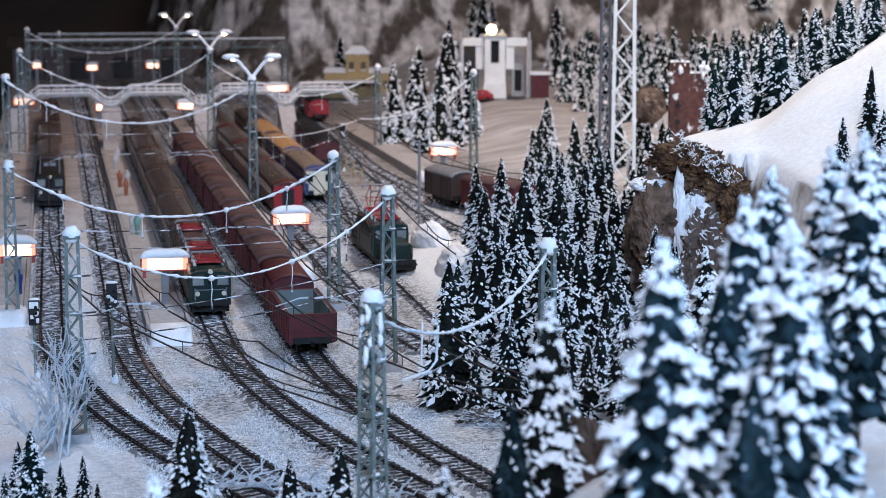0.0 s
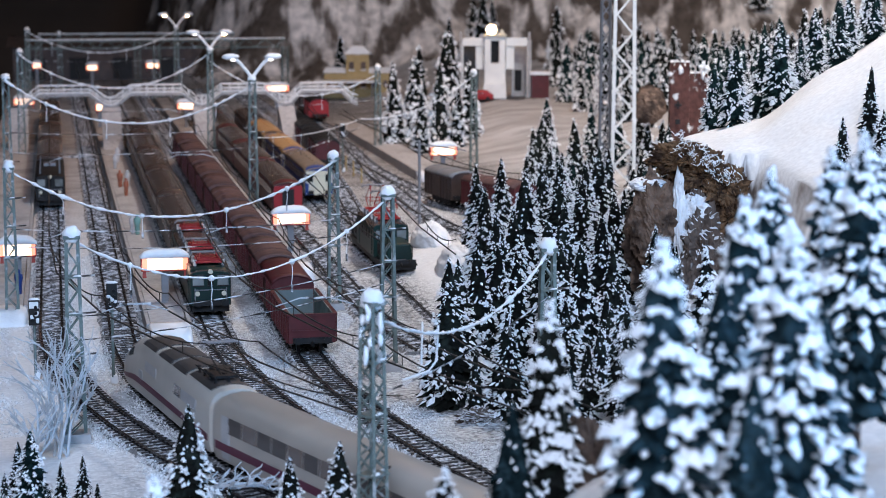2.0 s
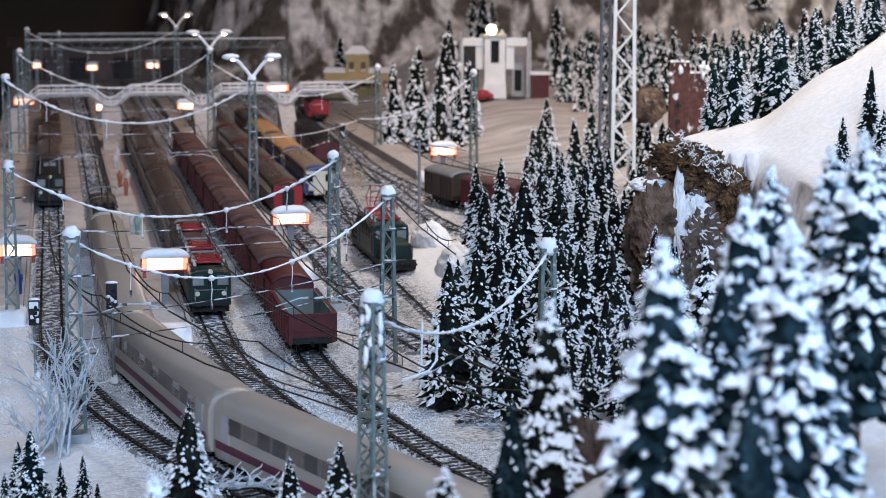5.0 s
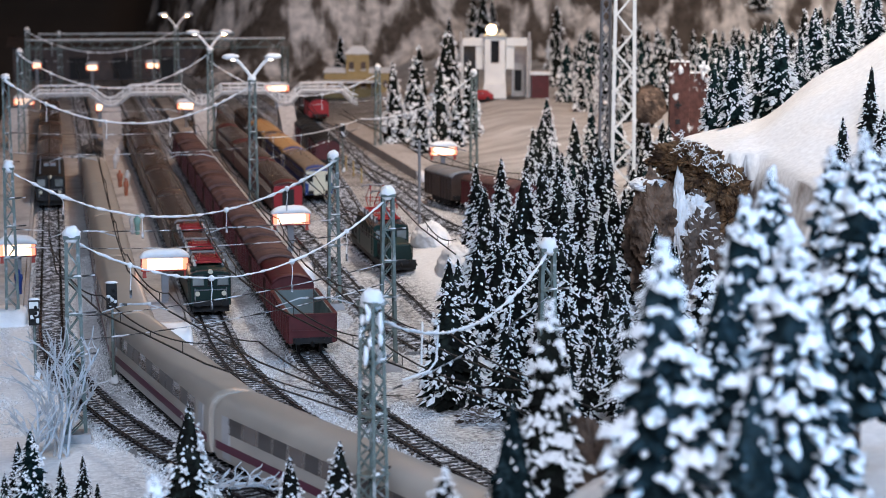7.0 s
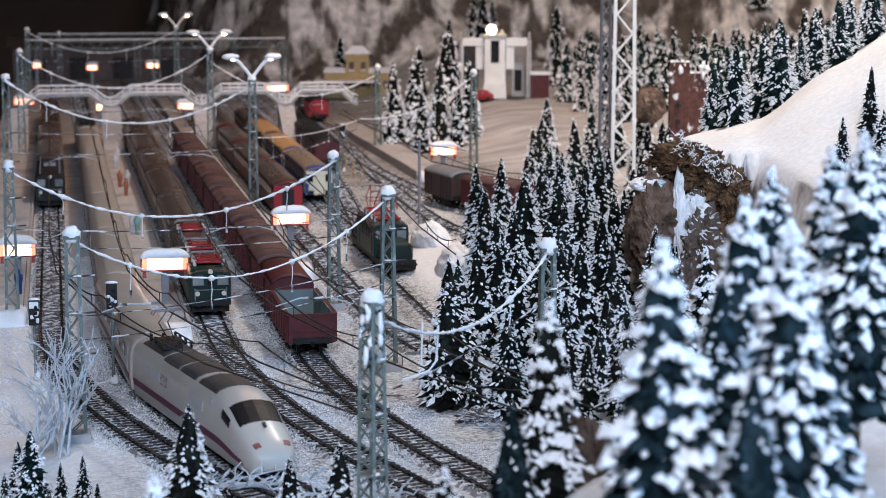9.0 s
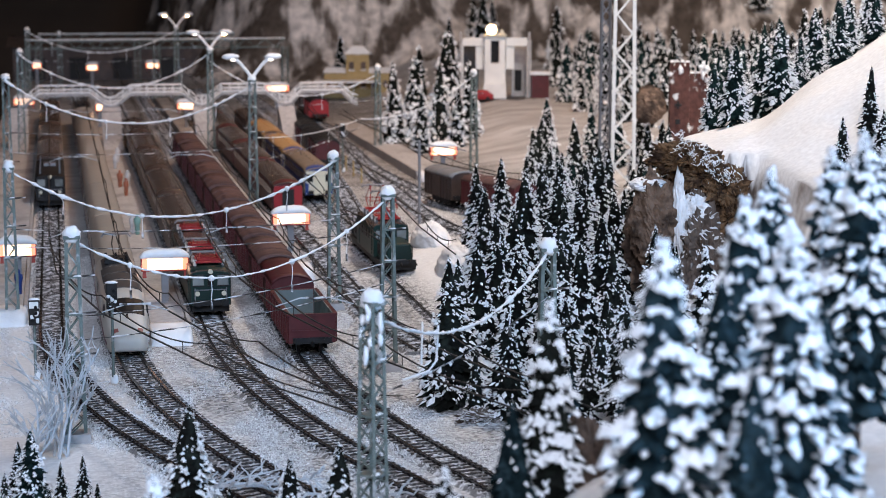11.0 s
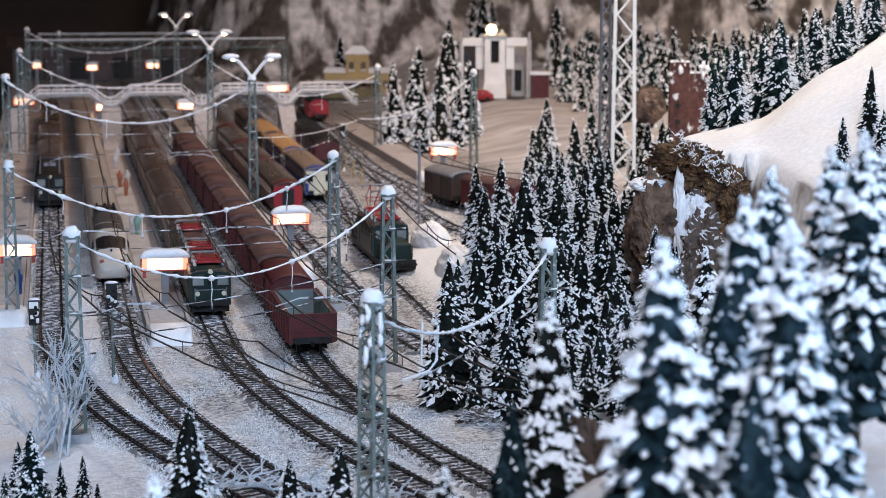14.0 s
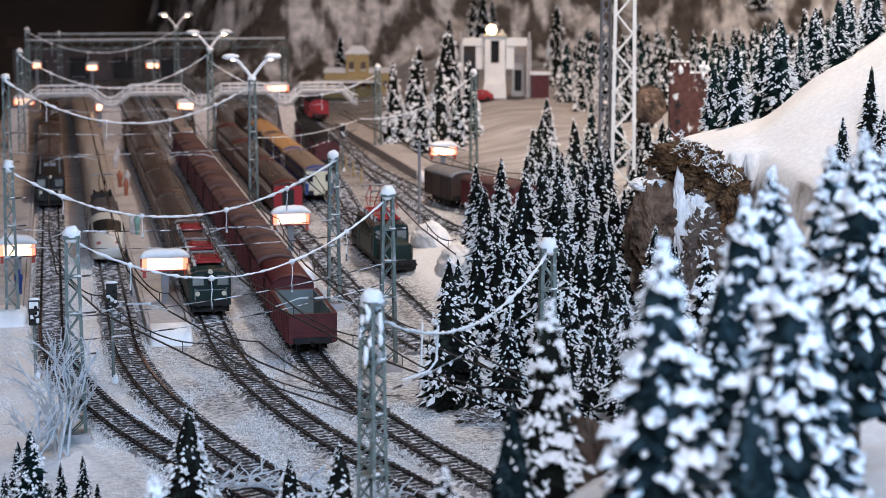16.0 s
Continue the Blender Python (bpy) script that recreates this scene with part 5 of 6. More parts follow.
# ---------------------------------------------------------------- trees
def spruce_meshes(seed, r, needles, layers=22, around=14, flecks=320, fleck=0.0018, patchy=0.5, pillows=0, full=0.72, frost=0.30, h=0.10):
    """Trunk, needle sprays and snow of one bottle-brush spruce, foot at the origin."""
    rng = random.Random(seed)
    off = Vector((seed * 7.3, seed * 2.9, 0))
    trunk = Shape().tube([(0, 0, -0.012), (0, 0, h * 0.5), (0, 0, h * 0.97)], h * 0.022, 6, h * 0.004)
    green, white = Shape(), Shape()

    def radius(t):
        return r * (max(0.0, 1 - t) ** full + 0.04) * (0.90 + 0.12 * math.sin(t * layers * 2.1))

    # dense inner brush, and blades that break its outline
    rings = []
    for i in range(12):
        t = i / 11
        k = radius(t) * 0.66
        rings.append([(math.cos(a) * k * rng.uniform(0.75, 1.2), math.sin(a) * k * rng.uniform(0.75, 1.2), h * (0.09 + 0.88 * t)) for a in (j * math.pi / 5 for j in range(10))])
    green.loft(rings)
    for i in range(layers):
        t = i / (layers - 1)
        n = max(5, int(around * (0.45 + 0.55 * (1 - t))))
        a0 = rng.random() * 6.28
        for k in range(n):
            a = a0 + 2 * math.pi * k / n + rng.uniform(-0.25, 0.25)
            L = radius(t) * rng.uniform(0.84, 1.14)
            ca, sa = math.cos(a), math.sin(a)
            z = h * (0.06 + 0.91 * t) + rng.uniform(-0.5, 0.5) * h / layers
            out, side = Vector((ca, sa, 0)), Vector((-sa, ca, 0))
            drop = L * rng.uniform(0.10, 0.34)
            w = L * rng.uniform(0.13, 0.22) + h * 0.006
            p0, p1 = Vector((0, 0, z + L * 0.10)) + out * L * 0.25, Vector((ca * L, sa * L, z - drop))
            m = p0.lerp(p1, 0.6)
            up = Vector((0, 0, w * 0.55))
            green.add([p0, m + side * w - up * 0.5, p1, m - side * w - up * 0.5, m + up * 0.5], [(0, 1, 4), (1, 2, 4), (2, 3, 4), (3, 0, 4), (0, 3, 2, 1)])
            if rng.random() < frost * (1 + 1.6 * noise.noise(Vector((ca * 1.6, sa * 1.6, t * 9)) + off)):
                # snow lying along the bough
                q0, q1 = p0.lerp(p1, rng.uniform(0.35, 0.6)) + up * 0.6, p1 + up * 0.15
                m2, w2 = q0.lerp(q1, rng.uniform(0.4, 0.7)), w * rng.uniform(0.30, 0.62)
                white.add([q0, m2 + side * w2, q1, m2 - side * w2, m2 + up * 0.8], [(0, 1, 4), (1, 2, 4), (2, 3, 4), (3, 0, 4), (0, 3, 2, 1)])

    def lump(q, out, side, sz):
        """One ragged fleck of snow."""
        o2, s2 = out * sz * rng.uniform(0.5, 1.1), side * sz * rng.uniform(0.40, 1.05) + Vector((0, 0, sz * rng.uniform(-0.7, 0.7)))
        dz, tilt = Vector((0, 0, sz * rng.uniform(0.4, 0.8))), Vector((0, 0, -sz * rng.uniform(0.2, 0.9)))
        white.add([q + o2 + tilt, q + s2 + tilt * 0.3 + o2 * rng.uniform(-0.3, 0.5), q - o2, q - s2 + tilt * 0.3 + o2 * rng.uniform(-0.3, 0.5), q + dz + o2 * 0.3],
                  [(0, 1, 4), (1, 2, 4), (2, 3, 4), (3, 0, 4), (0, 3, 2, 1)])

    made = 0
    while made < flecks:
        t = 1 - math.sqrt(rng.uniform(0.0005, 1.0))
        a = rng.random() * 6.2832
        if rng.random() > 0.5 + patchy * 2.0 * noise.noise(Vector((math.cos(a) * 1.6, math.sin(a) * 1.6, t * 9)) + off):
            continue
        made += 1
        step = layers * 0.62
        t = min(0.985, max(0.0, 0.45 * t + 0.55 * round(t * step) / step + rng.uniform(-0.02, 0.02)))
        R = radius(t) * rng.uniform(0.72, 1.04)
        out, side = Vector((math.cos(a), math.sin(a), 0)), Vector((-math.sin(a), math.cos(a), 0))
        q = out * R + Vector((0, 0, h * (0.065 + 0.91 * t) - R * 0.10 + 0.0008))
        for k in range(rng.choice((1, 1, 2, 3, 5, 7))):
            lump(q, out, side, fleck * rng.uniform(0.5, 1.1) * (0.75 + 0.4 * (1 - t)))
            q = q + side * fleck * rng.uniform(-1.1, 1.1) + out * fleck * rng.uniform(-0.7, 0.5) + Vector((0, 0, fleck * rng.uniform(-1.0, 0.4)))
            made += 1
    # thick rounded pads lying on the boughs
    for i in range(pillows):
        t = (i + rng.random()) / pillows
        t = 0.26 + 0.68 * t
        a = i * 2.39996 + rng.uniform(-0.5, 0.5)
        R = radius(t)
        c = Vector((math.cos(a) * R * 0.66, math.sin(a) * R * 0.66, h * (0.085 + 0.90 * t)))
        wid = (0.0020 + R * 0.36) * rng.uniform(0.6, 1.2)
        out, side = Vector((math.cos(a), math.sin(a), 0)), Vector((-math.sin(a), math.cos(a), 0))
        for k in range(16):
            u, v = rng.gauss(0, 0.45), rng.gauss(0, 0.55)
            lump(c + out * u * wid + side * v * wid - Vector((0, 0, wid * (0.30 * abs(v) + 0.35 * u))), out, side, wid * rng.uniform(0.28, 0.62))
    if pillows:
        for k in range(14):
            a = k * 2.4
            out, side = Vector((math.cos(a), math.sin(a), 0)), Vector((-math.sin(a), math.cos(a), 0))
            lump(out * 0.0011 + Vector((0, 0, h * (0.925 + 0.0048 * k))), out, side, 0.0026 - 0.00009 * k)
    tip = Vector((0, 0, h * 0.965))
    for i in range(5):
        a = i * 1.3
        lump(tip + Vector((0, 0, -h * 0.012 * i)) + Vector((math.cos(a), math.sin(a), 0)) * 0.0006 * i, Vector((math.cos(a), math.sin(a), 0)), Vector((-math.sin(a), math.cos(a), 0)), 0.0014)
    return trunk.mesh("trunk", BARK), green.mesh("crown", needles), white.mesh("snow", SNOW_ICE)


KINDS = {}
for kk, spec in {"mid": dict(seed=1, r=0.0250, needles=NEEDLES, layers=26, around=15, flecks=900, fleck=0.0018, patchy=1.2, frost=0.5, full=0.92), "mid2": dict(seed=2, r=0.0220, needles=NEEDLES, layers=26, around=15, flecks=800, fleck=0.0018, patchy=1.2, frost=0.5, full=0.88),
                 "mid3": dict(seed=3, r=0.0270, needles=NEEDLES, layers=26, around=15, flecks=1150, fleck=0.0019, patchy=1.3, frost=0.6, full=0.95), "thin": dict(seed=4, r=0.0195, needles=NEEDLES, layers=17, around=12, flecks=330, fleck=0.0020, patchy=0.7, frost=0.5),
                 "far": dict(seed=5, r=0.0200, needles=NEEDLES, layers=15, around=11, flecks=430, fleck=0.0029, patchy=0.6, frost=0.8), "far2": dict(seed=6, r=0.0215, needles=TEAL_NEEDLES, layers=15, around=11, flecks=400, fleck=0.0029, patchy=0.8, frost=0.7),
                 "dark": dict(seed=12, r=0.026, needles=BLUE_NEEDLES, layers=22, flecks=300, fleck=0.0020, frost=0.35), "teal": dict(seed=7, r=0.0235, needles=TEAL_NEEDLES, layers=20, around=15, flecks=560, fleck=0.0026, patchy=1.1, frost=0.65),
                 "heavy": dict(seed=8, r=0.0235, needles=BLUE_NEEDLES, layers=26, around=20, flecks=240, fleck=0.0021, pillows=26, frost=0.42), "heavy2": dict(seed=9, r=0.025, needles=BLUE_NEEDLES, layers=26, around=20, flecks=250, fleck=0.0021, pillows=28, frost=0.42),
                 "front": dict(seed=10, r=0.0195, needles=NEEDLES, layers=22, around=16, flecks=280, fleck=0.0021, pillows=22, frost=0.35)}.items():
    KINDS[kk] = spruce_meshes(**spec)
TREE_WORDS = {"dark": "dense blue-green spruce with little snow", "mid": "dark spruce speckled with snow", "mid2": "slender dark spruce speckled with snow", "mid3": "broad dark spruce with patches of snow", "thin": "small snowy spruce on the snowfield",
              "far": "frosted spruce on the far hillside", "far2": "frosted green spruce on the far hillside", "teal": "blue-green spruce laden with snow", "heavy": "blue-green spruce with heavy snow on its boughs",
              "heavy2": "broad blue-green spruce with heavy snow on its boughs", "front": "dark spruce with heavy snow on its boughs"}
TREES = random.Random(11)


def spruce(kind, x, y, h, z=None, wide=1.0):
    z = hill(x, y) if z is None else z
    tr = thing("spruce_tree", Matrix.Translation((x, y, z)) @ Matrix.Rotation(TREES.random() * 6.28, 4, "Z") @ Matrix.Rotation(TREES.uniform(-0.03, 0.03), 4, "X") @ Matrix.Diagonal((h * 10 * wide, h * 10 * wide, h * 10, 1)),
               TREE_WORDS[kind], "spruce", group="model spruces")
    a, b, c = KINDS[kind]
    part("trunk", a, BARK, tr)
    part("crown", b, NEEDLES, tr)
    part("snow", c, SNOW_ICE, tr)
    return tr


# wood beside the curve
for k_, x_, y_, h_ in (("mid", 0.247, 1.236, 0.100), ("mid2", 0.289, 1.225, 0.104), ("mid3", 0.330, 1.27, 0.100), ("mid", 0.360, 1.50, 0.108), ("mid2", 0.380, 1.77, 0.078), ("mid", 0.410, 1.80, 0.075),
                       ("mid3", 0.449, 1.73, 0.080), ("mid2", 0.446, 1.60, 0.098), ("mid", 0.405, 1.50, 0.082), ("mid3", 0.408, 1.41, 0.088), ("mid", 0.474, 1.56, 0.070), ("mid2", 0.300, 1.33, 0.092),
                       ("mid", 0.345, 1.36, 0.096), ("mid3", 0.372, 1.42, 0.090), ("mid", 0.310, 1.18, 0.080), ("mid2", 0.375, 1.30, 0.082), ("mid", 0.415, 1.33, 0.078), ("mid2", 0.345, 1.21, 0.072),
                       ("mid3", 0.385, 1.60, 0.092), ("mid", 0.420, 1.68, 0.084), ("mid2", 0.352, 1.62, 0.086), ("mid", 0.330, 1.46, 0.088), ("mid2", 0.435, 1.48, 0.078), ("mid3", 0.268, 1.33, 0.060),
                       ("mid", 0.44, 1.37, 0.066), ("mid2", 0.395, 1.22, 0.062), ("mid", 0.36, 1.15, 0.062), ("thin", 0.255, 1.19, 0.045), ("mid", 0.46, 1.66, 0.085), ("mid2", 0.49, 1.72, 0.085), ("mid3", 0.47, 1.85, 0.085)):
    spruce(k_, x_, y_, h_)
for k_, x_, y_, h_ in (("mid3", 0.262, 1.28, 0.092), ("mid", 0.281, 1.30, 0.098), ("mid3", 0.318, 1.245, 0.095), ("mid", 0.275, 1.19, 0.075), ("mid3", 0.330, 1.41, 0.100), ("mid2", 0.395, 1.46, 0.098), ("mid3", 0.425, 1.56, 0.095),
                       ("mid", 0.350, 1.29, 0.092), ("mid3", 0.385, 1.36, 0.088), ("mid", 0.315, 1.38, 0.088), ("mid2", 0.40, 1.55, 0.100), ("mid3", 0.340, 1.55, 0.095), ("mid", 0.405, 1.27, 0.072), ("mid3", 0.327, 1.14, 0.066), ("mid2", 0.298, 1.14, 0.060)):
    spruce(k_, x_, y_, h_)
# behind the wood, towards the snowfield
for k_, x_, y_, h_ in (("thin", 0.588, 2.38, 0.080), ("thin", 0.664, 2.37, 0.074), ("far", 0.560, 2.30, 0.066), ("far", 0.610, 2.45, 0.085), ("far", 0.635, 2.30, 0.070), ("thin", 0.530, 2.20, 0.062),
                       ("far", 0.690, 2.30, 0.075), ("far2", 0.560, 2.10, 0.070), ("thin", 0.510, 2.02, 0.070), ("thin", 0.54, 1.95, 0.070), ("far", 0.60, 2.00, 0.072), ("thin", 0.65, 2.15, 0.070), ("far2", 0.58, 1.90, 0.070)):
    spruce(k_, x_, y_, h_)
for i in range(20):
    y_ = TREES.uniform(2.22, 2.75)
    spruce(TREES.choice(("far", "thin", "far2")), TREES.uniform(0.243, 0.315) * y_, y_, TREES.uniform(0.06, 0.09))
# clump beside the station yard
for k_, x_, y_, h_ in (("far", 0.500, 2.92, 0.125), ("far", 0.520, 3.05, 0.130), ("far", 0.545, 2.98, 0.138), ("far", 0.575, 2.95, 0.128), ("far", 0.600, 3.02, 0.165), ("far", 0.615, 2.92, 0.120), ("far", 0.560, 3.10, 0.130),
                       ("far", 0.53, 2.86, 0.095), ("far", 0.585, 2.86, 0.095), ("far", 0.618, 3.08, 0.155), ("far", 0.590, 3.2, 0.14)):
    spruce(k_, x_, y_, h_, wide=0.95)
# hillside beyond the snowfield
for i in range(150):
    x_, y_ = TREES.uniform(0.80, 1.28), TREES.uniform(2.75, 3.75)
    if x_ < 0.23 * y_ + 0.09 or x_ > 0.43 * y_:
        continue
    spruce(TREES.choice(("far", "far", "far2")), x_, y_, TREES.uniform(0.075, 0.12))
# ridge behind the open slope and beside the castle
for k_, x_, y_, h_ in (("teal", 0.5600, 1.580, 0.069), ("teal", 0.5690, 1.66, 0.061), ("teal", 0.6306, 1.70, 0.080), ("teal", 0.6069, 1.60, 0.078), ("teal", 0.641, 1.64, 0.050), ("teal", 0.6615, 1.66, 0.067),
                       ("teal", 0.6607, 1.60, 0.058), ("teal", 0.6926, 1.66, 0.060), ("teal", 0.6911, 1.60, 0.050), ("teal", 0.675, 1.70, 0.066), ("teal", 0.72, 1.68, 0.06), ("far2", 0.700, 2.20, 0.09),
                       ("thin", 0.505, 1.22, 0.046), ("mid3", 0.535, 1.22, 0.060), ("thin", 0.560, 1.30, 0.050), ("mid3", 0.575, 1.22, 0.058), ("mid", 0.520, 1.25, 0.050)):
    spruce(k_, x_, y_, h_)
for i in range(30):
    y_ = TREES.uniform(1.95, 2.55)
    x_ = TREES.uniform(0.335, 0.42) * y_ + 0.02
    if 0.66 < x_ < 0.83 and y_ < 2.32:
        continue
    spruce(TREES.choice(("far2", "far2", "far")), x_, y_, TREES.uniform(0.070, 0.10))
# trees on the bank in front
for k_, x_, y_, tip_, h_ in (("front", 0.1726, 0.6800, 0.1638, 0.0918), ("heavy", 0.1592, 0.5005, 0.2122, 0.0862), ("heavy", 0.2006, 0.5544, 0.2159, 0.0862), ("heavy2", 0.2183, 0.5775, 0.2219, 0.0886), ("heavy2", 0.1911, 0.4928, 0.2154, 0.0832),
                             ("heavy", 0.2472, 0.6006, 0.2254, 0.0832), ("heavy2", 0.2440, 0.5698, 0.2330, 0.0909), ("dark", 0.1763, 0.5544, 0.1890, 0.0631), ("heavy", 0.2716, 0.6160, 0.2226, 0.0809), ("heavy2", 0.2310, 0.6391, 0.1967, 0.0693),
                             ("dark", 0.1870, 0.5390, 0.1951, 0.0655), ("dark", 0.1748, 0.4736, 0.1813, 0.0539), ("dark", 0.2079, 0.5082, 0.1890, 0.0616), ("dark", 0.1555, 0.6622, 0.1312, 0.0601), ("front", 0.335, 0.98, 0.135, 0.08),
                             ("dark", 0.285, 0.90, 0.12, 0.075), ("dark", 0.2017, 0.6545, 0.1582, 0.0577)):
    spruce(k_, x_, y_, h_, z=tip_ - h_)
for k_, x_, y_, h_ in (("mid3", 0.262, 0.955, 0.056), ("mid", 0.281, 1.00, 0.060), ("mid3", 0.302, 1.025, 0.066), ("dark", 0.247, 0.93, 0.050), ("mid", 0.275, 0.93, 0.056)):
    spruce(k_, x_, y_, h_)
# two close to the lens below
spruce("front", 0.1182, 0.60, 0.1257 - hill(0.1182, 0.60), wide=1.3)
spruce("front", 0.0275, 0.62, 0.1227 - hill(0.0275, 0.62))
# small trees along the front edge
for k_, x_, y_, h_ in (("mid3", 0.0571, 0.903, 0.0847), ("teal", -0.0165, 1.02, 0.047), ("mid2", 0.0095, 1.025, 0.031), ("mid3", 0.1022, 0.887, 0.061), ("mid3", 0.1228, 0.870, 0.072), ("mid2", -0.002, 1.015, 0.030),
                       ("thin", 0.0747, 0.887, 0.048), ("thin", 0.0165, 1.015, 0.018), ("mid", -0.030, 1.00, 0.030), ("thin", 0.098, 0.80, 0.058), ("thin", -0.008, 0.98, 0.026), ("thin", 0.038, 0.93, 0.022), ("mid", -0.024, 1.05, 0.034), ("thin", 0.0882, 0.865, 0.045)):
    spruce(k_, x_, y_, h_, z=-0.003, wide=1.1)
# dim trees on the far mountain
for i in range(26):
    x_, y_ = TREES.uniform(0.55, 1.9), TREES.uniform(3.9, 4.75)
    if x_ > 0.42 * y_:
        continue
    spruce("far", x_, y_, TREES.uniform(0.10, 0.16))


def frosted_bush(x, y, h, seed, n=16, spread=0.55):
    rng = random.Random(seed)
    b = thing("frosted_bush", pose(x, y, -0.004), "bare bush with every twig covered in frost", "bush")
    s = Shape()

    def grow(p, d, L, r, depth):
        q = p + d * L
        s.tube([p, (p + q) / 2 + Vector((rng.uniform(-1, 1), rng.uniform(-1, 1), 0)) * L * 0.08, q], r, 5, r * 0.7)
        if depth:
            for _ in range(3 if depth > 1 else 2):
                nd = (d + Vector((rng.uniform(-1, 1), rng.uniform(-1, 1), rng.uniform(-0.5, 0.6))) * 0.75).normalized()
                grow(p + d * L * rng.uniform(0.45, 1.0), nd, L * rng.uniform(0.5, 0.8), r * 0.7, depth - 1)
    for k in range(n):
        a = rng.random() * 6.28
        d = Vector((math.cos(a) * spread * rng.random(), math.sin(a) * spread * rng.random(), 1)).normalized()
        grow(Vector((rng.uniform(-1, 1) * 0.004, rng.uniform(-1, 1) * 0.004, 0)), d, h * rng.uniform(0.40, 0.7), 0.0010, 3)
    part("branchwork", s, TWIG, b)


frosted_bush(-0.002, 1.145, 0.060, 5, n=5, spread=0.55)
frosted_bush(-0.016, 1.13, 0.042, 6, n=4, spread=0.9)


def fallen_branch(x, y, z, turn, seed):
    rng = random.Random(seed)
    b = thing("fallen_branch", pose(x, y, z, 0, 0, turn), "bare frosted branch lying beside the track", "branch")
    s = Shape()
    p = Vector((-0.028, 0, 0.002))
    d = Vector((1, 0, 0.06))
    for k in range(7):
        q = p + d.normalized() * 0.0085 + Vector((0, rng.uniform(-1, 1) * 0.002, rng.uniform(-0.6, 1) * 0.0016))
        s.tube([p, q], 0.0010 - 0.0001 * k, 5)
        for sg in (-1, 1):
            if rng.random() < 0.75:
                e = q + Vector((0.005, sg * rng.uniform(0.004, 0.010), rng.uniform(0, 0.006)))
                s.tube([q, (q + e) / 2 + Vector((0, 0, 0.001)), e], 0.0006, 4)
                s.tube([e, e + Vector((0.003, sg * -0.001, 0.003))], 0.00045, 4)
        p = q
    part("branchwork", s, TWIG, b)


fallen_branch(0.105, 1.02, 0.004, -12, 3)
fallen_branch(0.085, 1.03, 0.002, 24, 4)
fallen_branch(0.125, 1.00, 0.003, 160, 7)


fallen_branch(0.140, 0.985, 0.003, 8, 9)
fallen_branch(0.075, 1.015, 0.003, -30, 12)


# ---------------------------------------------------------------- rocks
def crag(c, r, mat, seed, label, snow_top=False, strata=0.0, rough=0.3, name="rock"):
    """A crag with layered, broken faces."""
    s = Shape()
    n, m = 84, 54
    off = Vector((seed * 3.1, seed * 1.7, seed))
    verts, faces = [], []
    for i in range(m + 1):
        a = math.pi * i / m
        for j in range(n):
            w = 2 * math.pi * j / n
            d = Vector((math.sin(a) * math.cos(w), math.sin(a) * math.sin(w), math.cos(a)))
            k = 1 + 0.5 * rough * noise.fractal(d * 1.7 + off, 0.9, 2.0, 5) + 0.4 * rough * noise.noise(d * 4.5 + off) + 0.25 * rough * noise.noise(d * 13 + off) + 0.16 * rough * noise.noise(d * 29 + off)
            k += strata * math.sin(d.z * 26 + 3 * noise.noise(d * 2 + off))
            verts.append((c[0] + d.x * r[0] * k, c[1] + d.y * r[1] * k, c[2] + d.z * r[2] * k))
    for i in range(m):
        for j in range(n):
            faces.append((i * n + j, (i + 1) * n + j, (i + 1) * n + (j + 1) % n, i * n + (j + 1) % n))
    s.add(verts, faces)
    t = thing(name, Matrix.Identity(4), label, "rock")
    part("stone", s, mat, t, smooth=mat is SNOW)
    return t


def snow_rock():
    """Rock with snow lying where it is level enough."""
    m = terrain_material()
    m.name = "snowy_rock"
    for n in m.node_tree.nodes:
        if n.bl_idname == "ShaderNodeMapRange" and n.interpolation_type == "SMOOTHSTEP":
            n.inputs[1].default_value, n.inputs[2].default_value = 0.80, 0.95
    return m


ROCK_SNOWY = snow_rock()


crag((0.4260, 1.370, 0.0930), (0.0170, 0.018, 0.034), ROCK, 1, "brown layered rock face below the snow slope", strata=0.045, rough=0.34)
crag((0.4215, 1.372, 0.1205), (0.0125, 0.013, 0.0055), SNOW, 8, "rounded snow on the layered rock", rough=0.3, name="snow_bank")
crag((0.4600, 1.366, 0.0780), (0.0200, 0.018, 0.036), ROCK_SNOWY, 2, "dark broken rock with snow in its cracks", rough=0.6)
crag((0.4430, 1.395, 0.0700), (0.0300, 0.026, 0.048), ROCK, 14, "dark rock wall behind the trees", strata=0.02, rough=0.3)
crag((0.4410, 1.360, 0.1000), (0.0050, 0.007, 0.0270), SNOW, 9, "snow slipped down the rock face", rough=0.45, name="snow_bank")
crag((0.4550, 1.362, 0.1030), (0.0125, 0.010, 0.0110), SNOW, 5, "snow lying below the mossy overhang", rough=0.5, name="snow_bank")
for k_, (cx_, cy_, cz_, sx_, sy_, sz_) in enumerate(((0.4470, 1.380, 0.1390, 0.0200, 0.016, 0.0105), (0.4630, 1.368, 0.1280, 0.0160, 0.014, 0.0150), (0.4750, 1.362, 0.1150, 0.0150, 0.013, 0.0170), (0.4830, 1.358, 0.0980, 0.0120, 0.013, 0.0180))):
    crag((cx_, cy_, cz_), (sx_, sy_, sz_), MOSS, 3 + 4 * k_, "brown mossy overhang at the edge of the snow", rough=0.8)
crag((0.4850, 1.372, 0.1000), (0.0150, 0.016, 0.0300), ROCK_SNOWY, 16, "brown broken bank at the edge of the slope", rough=0.5)


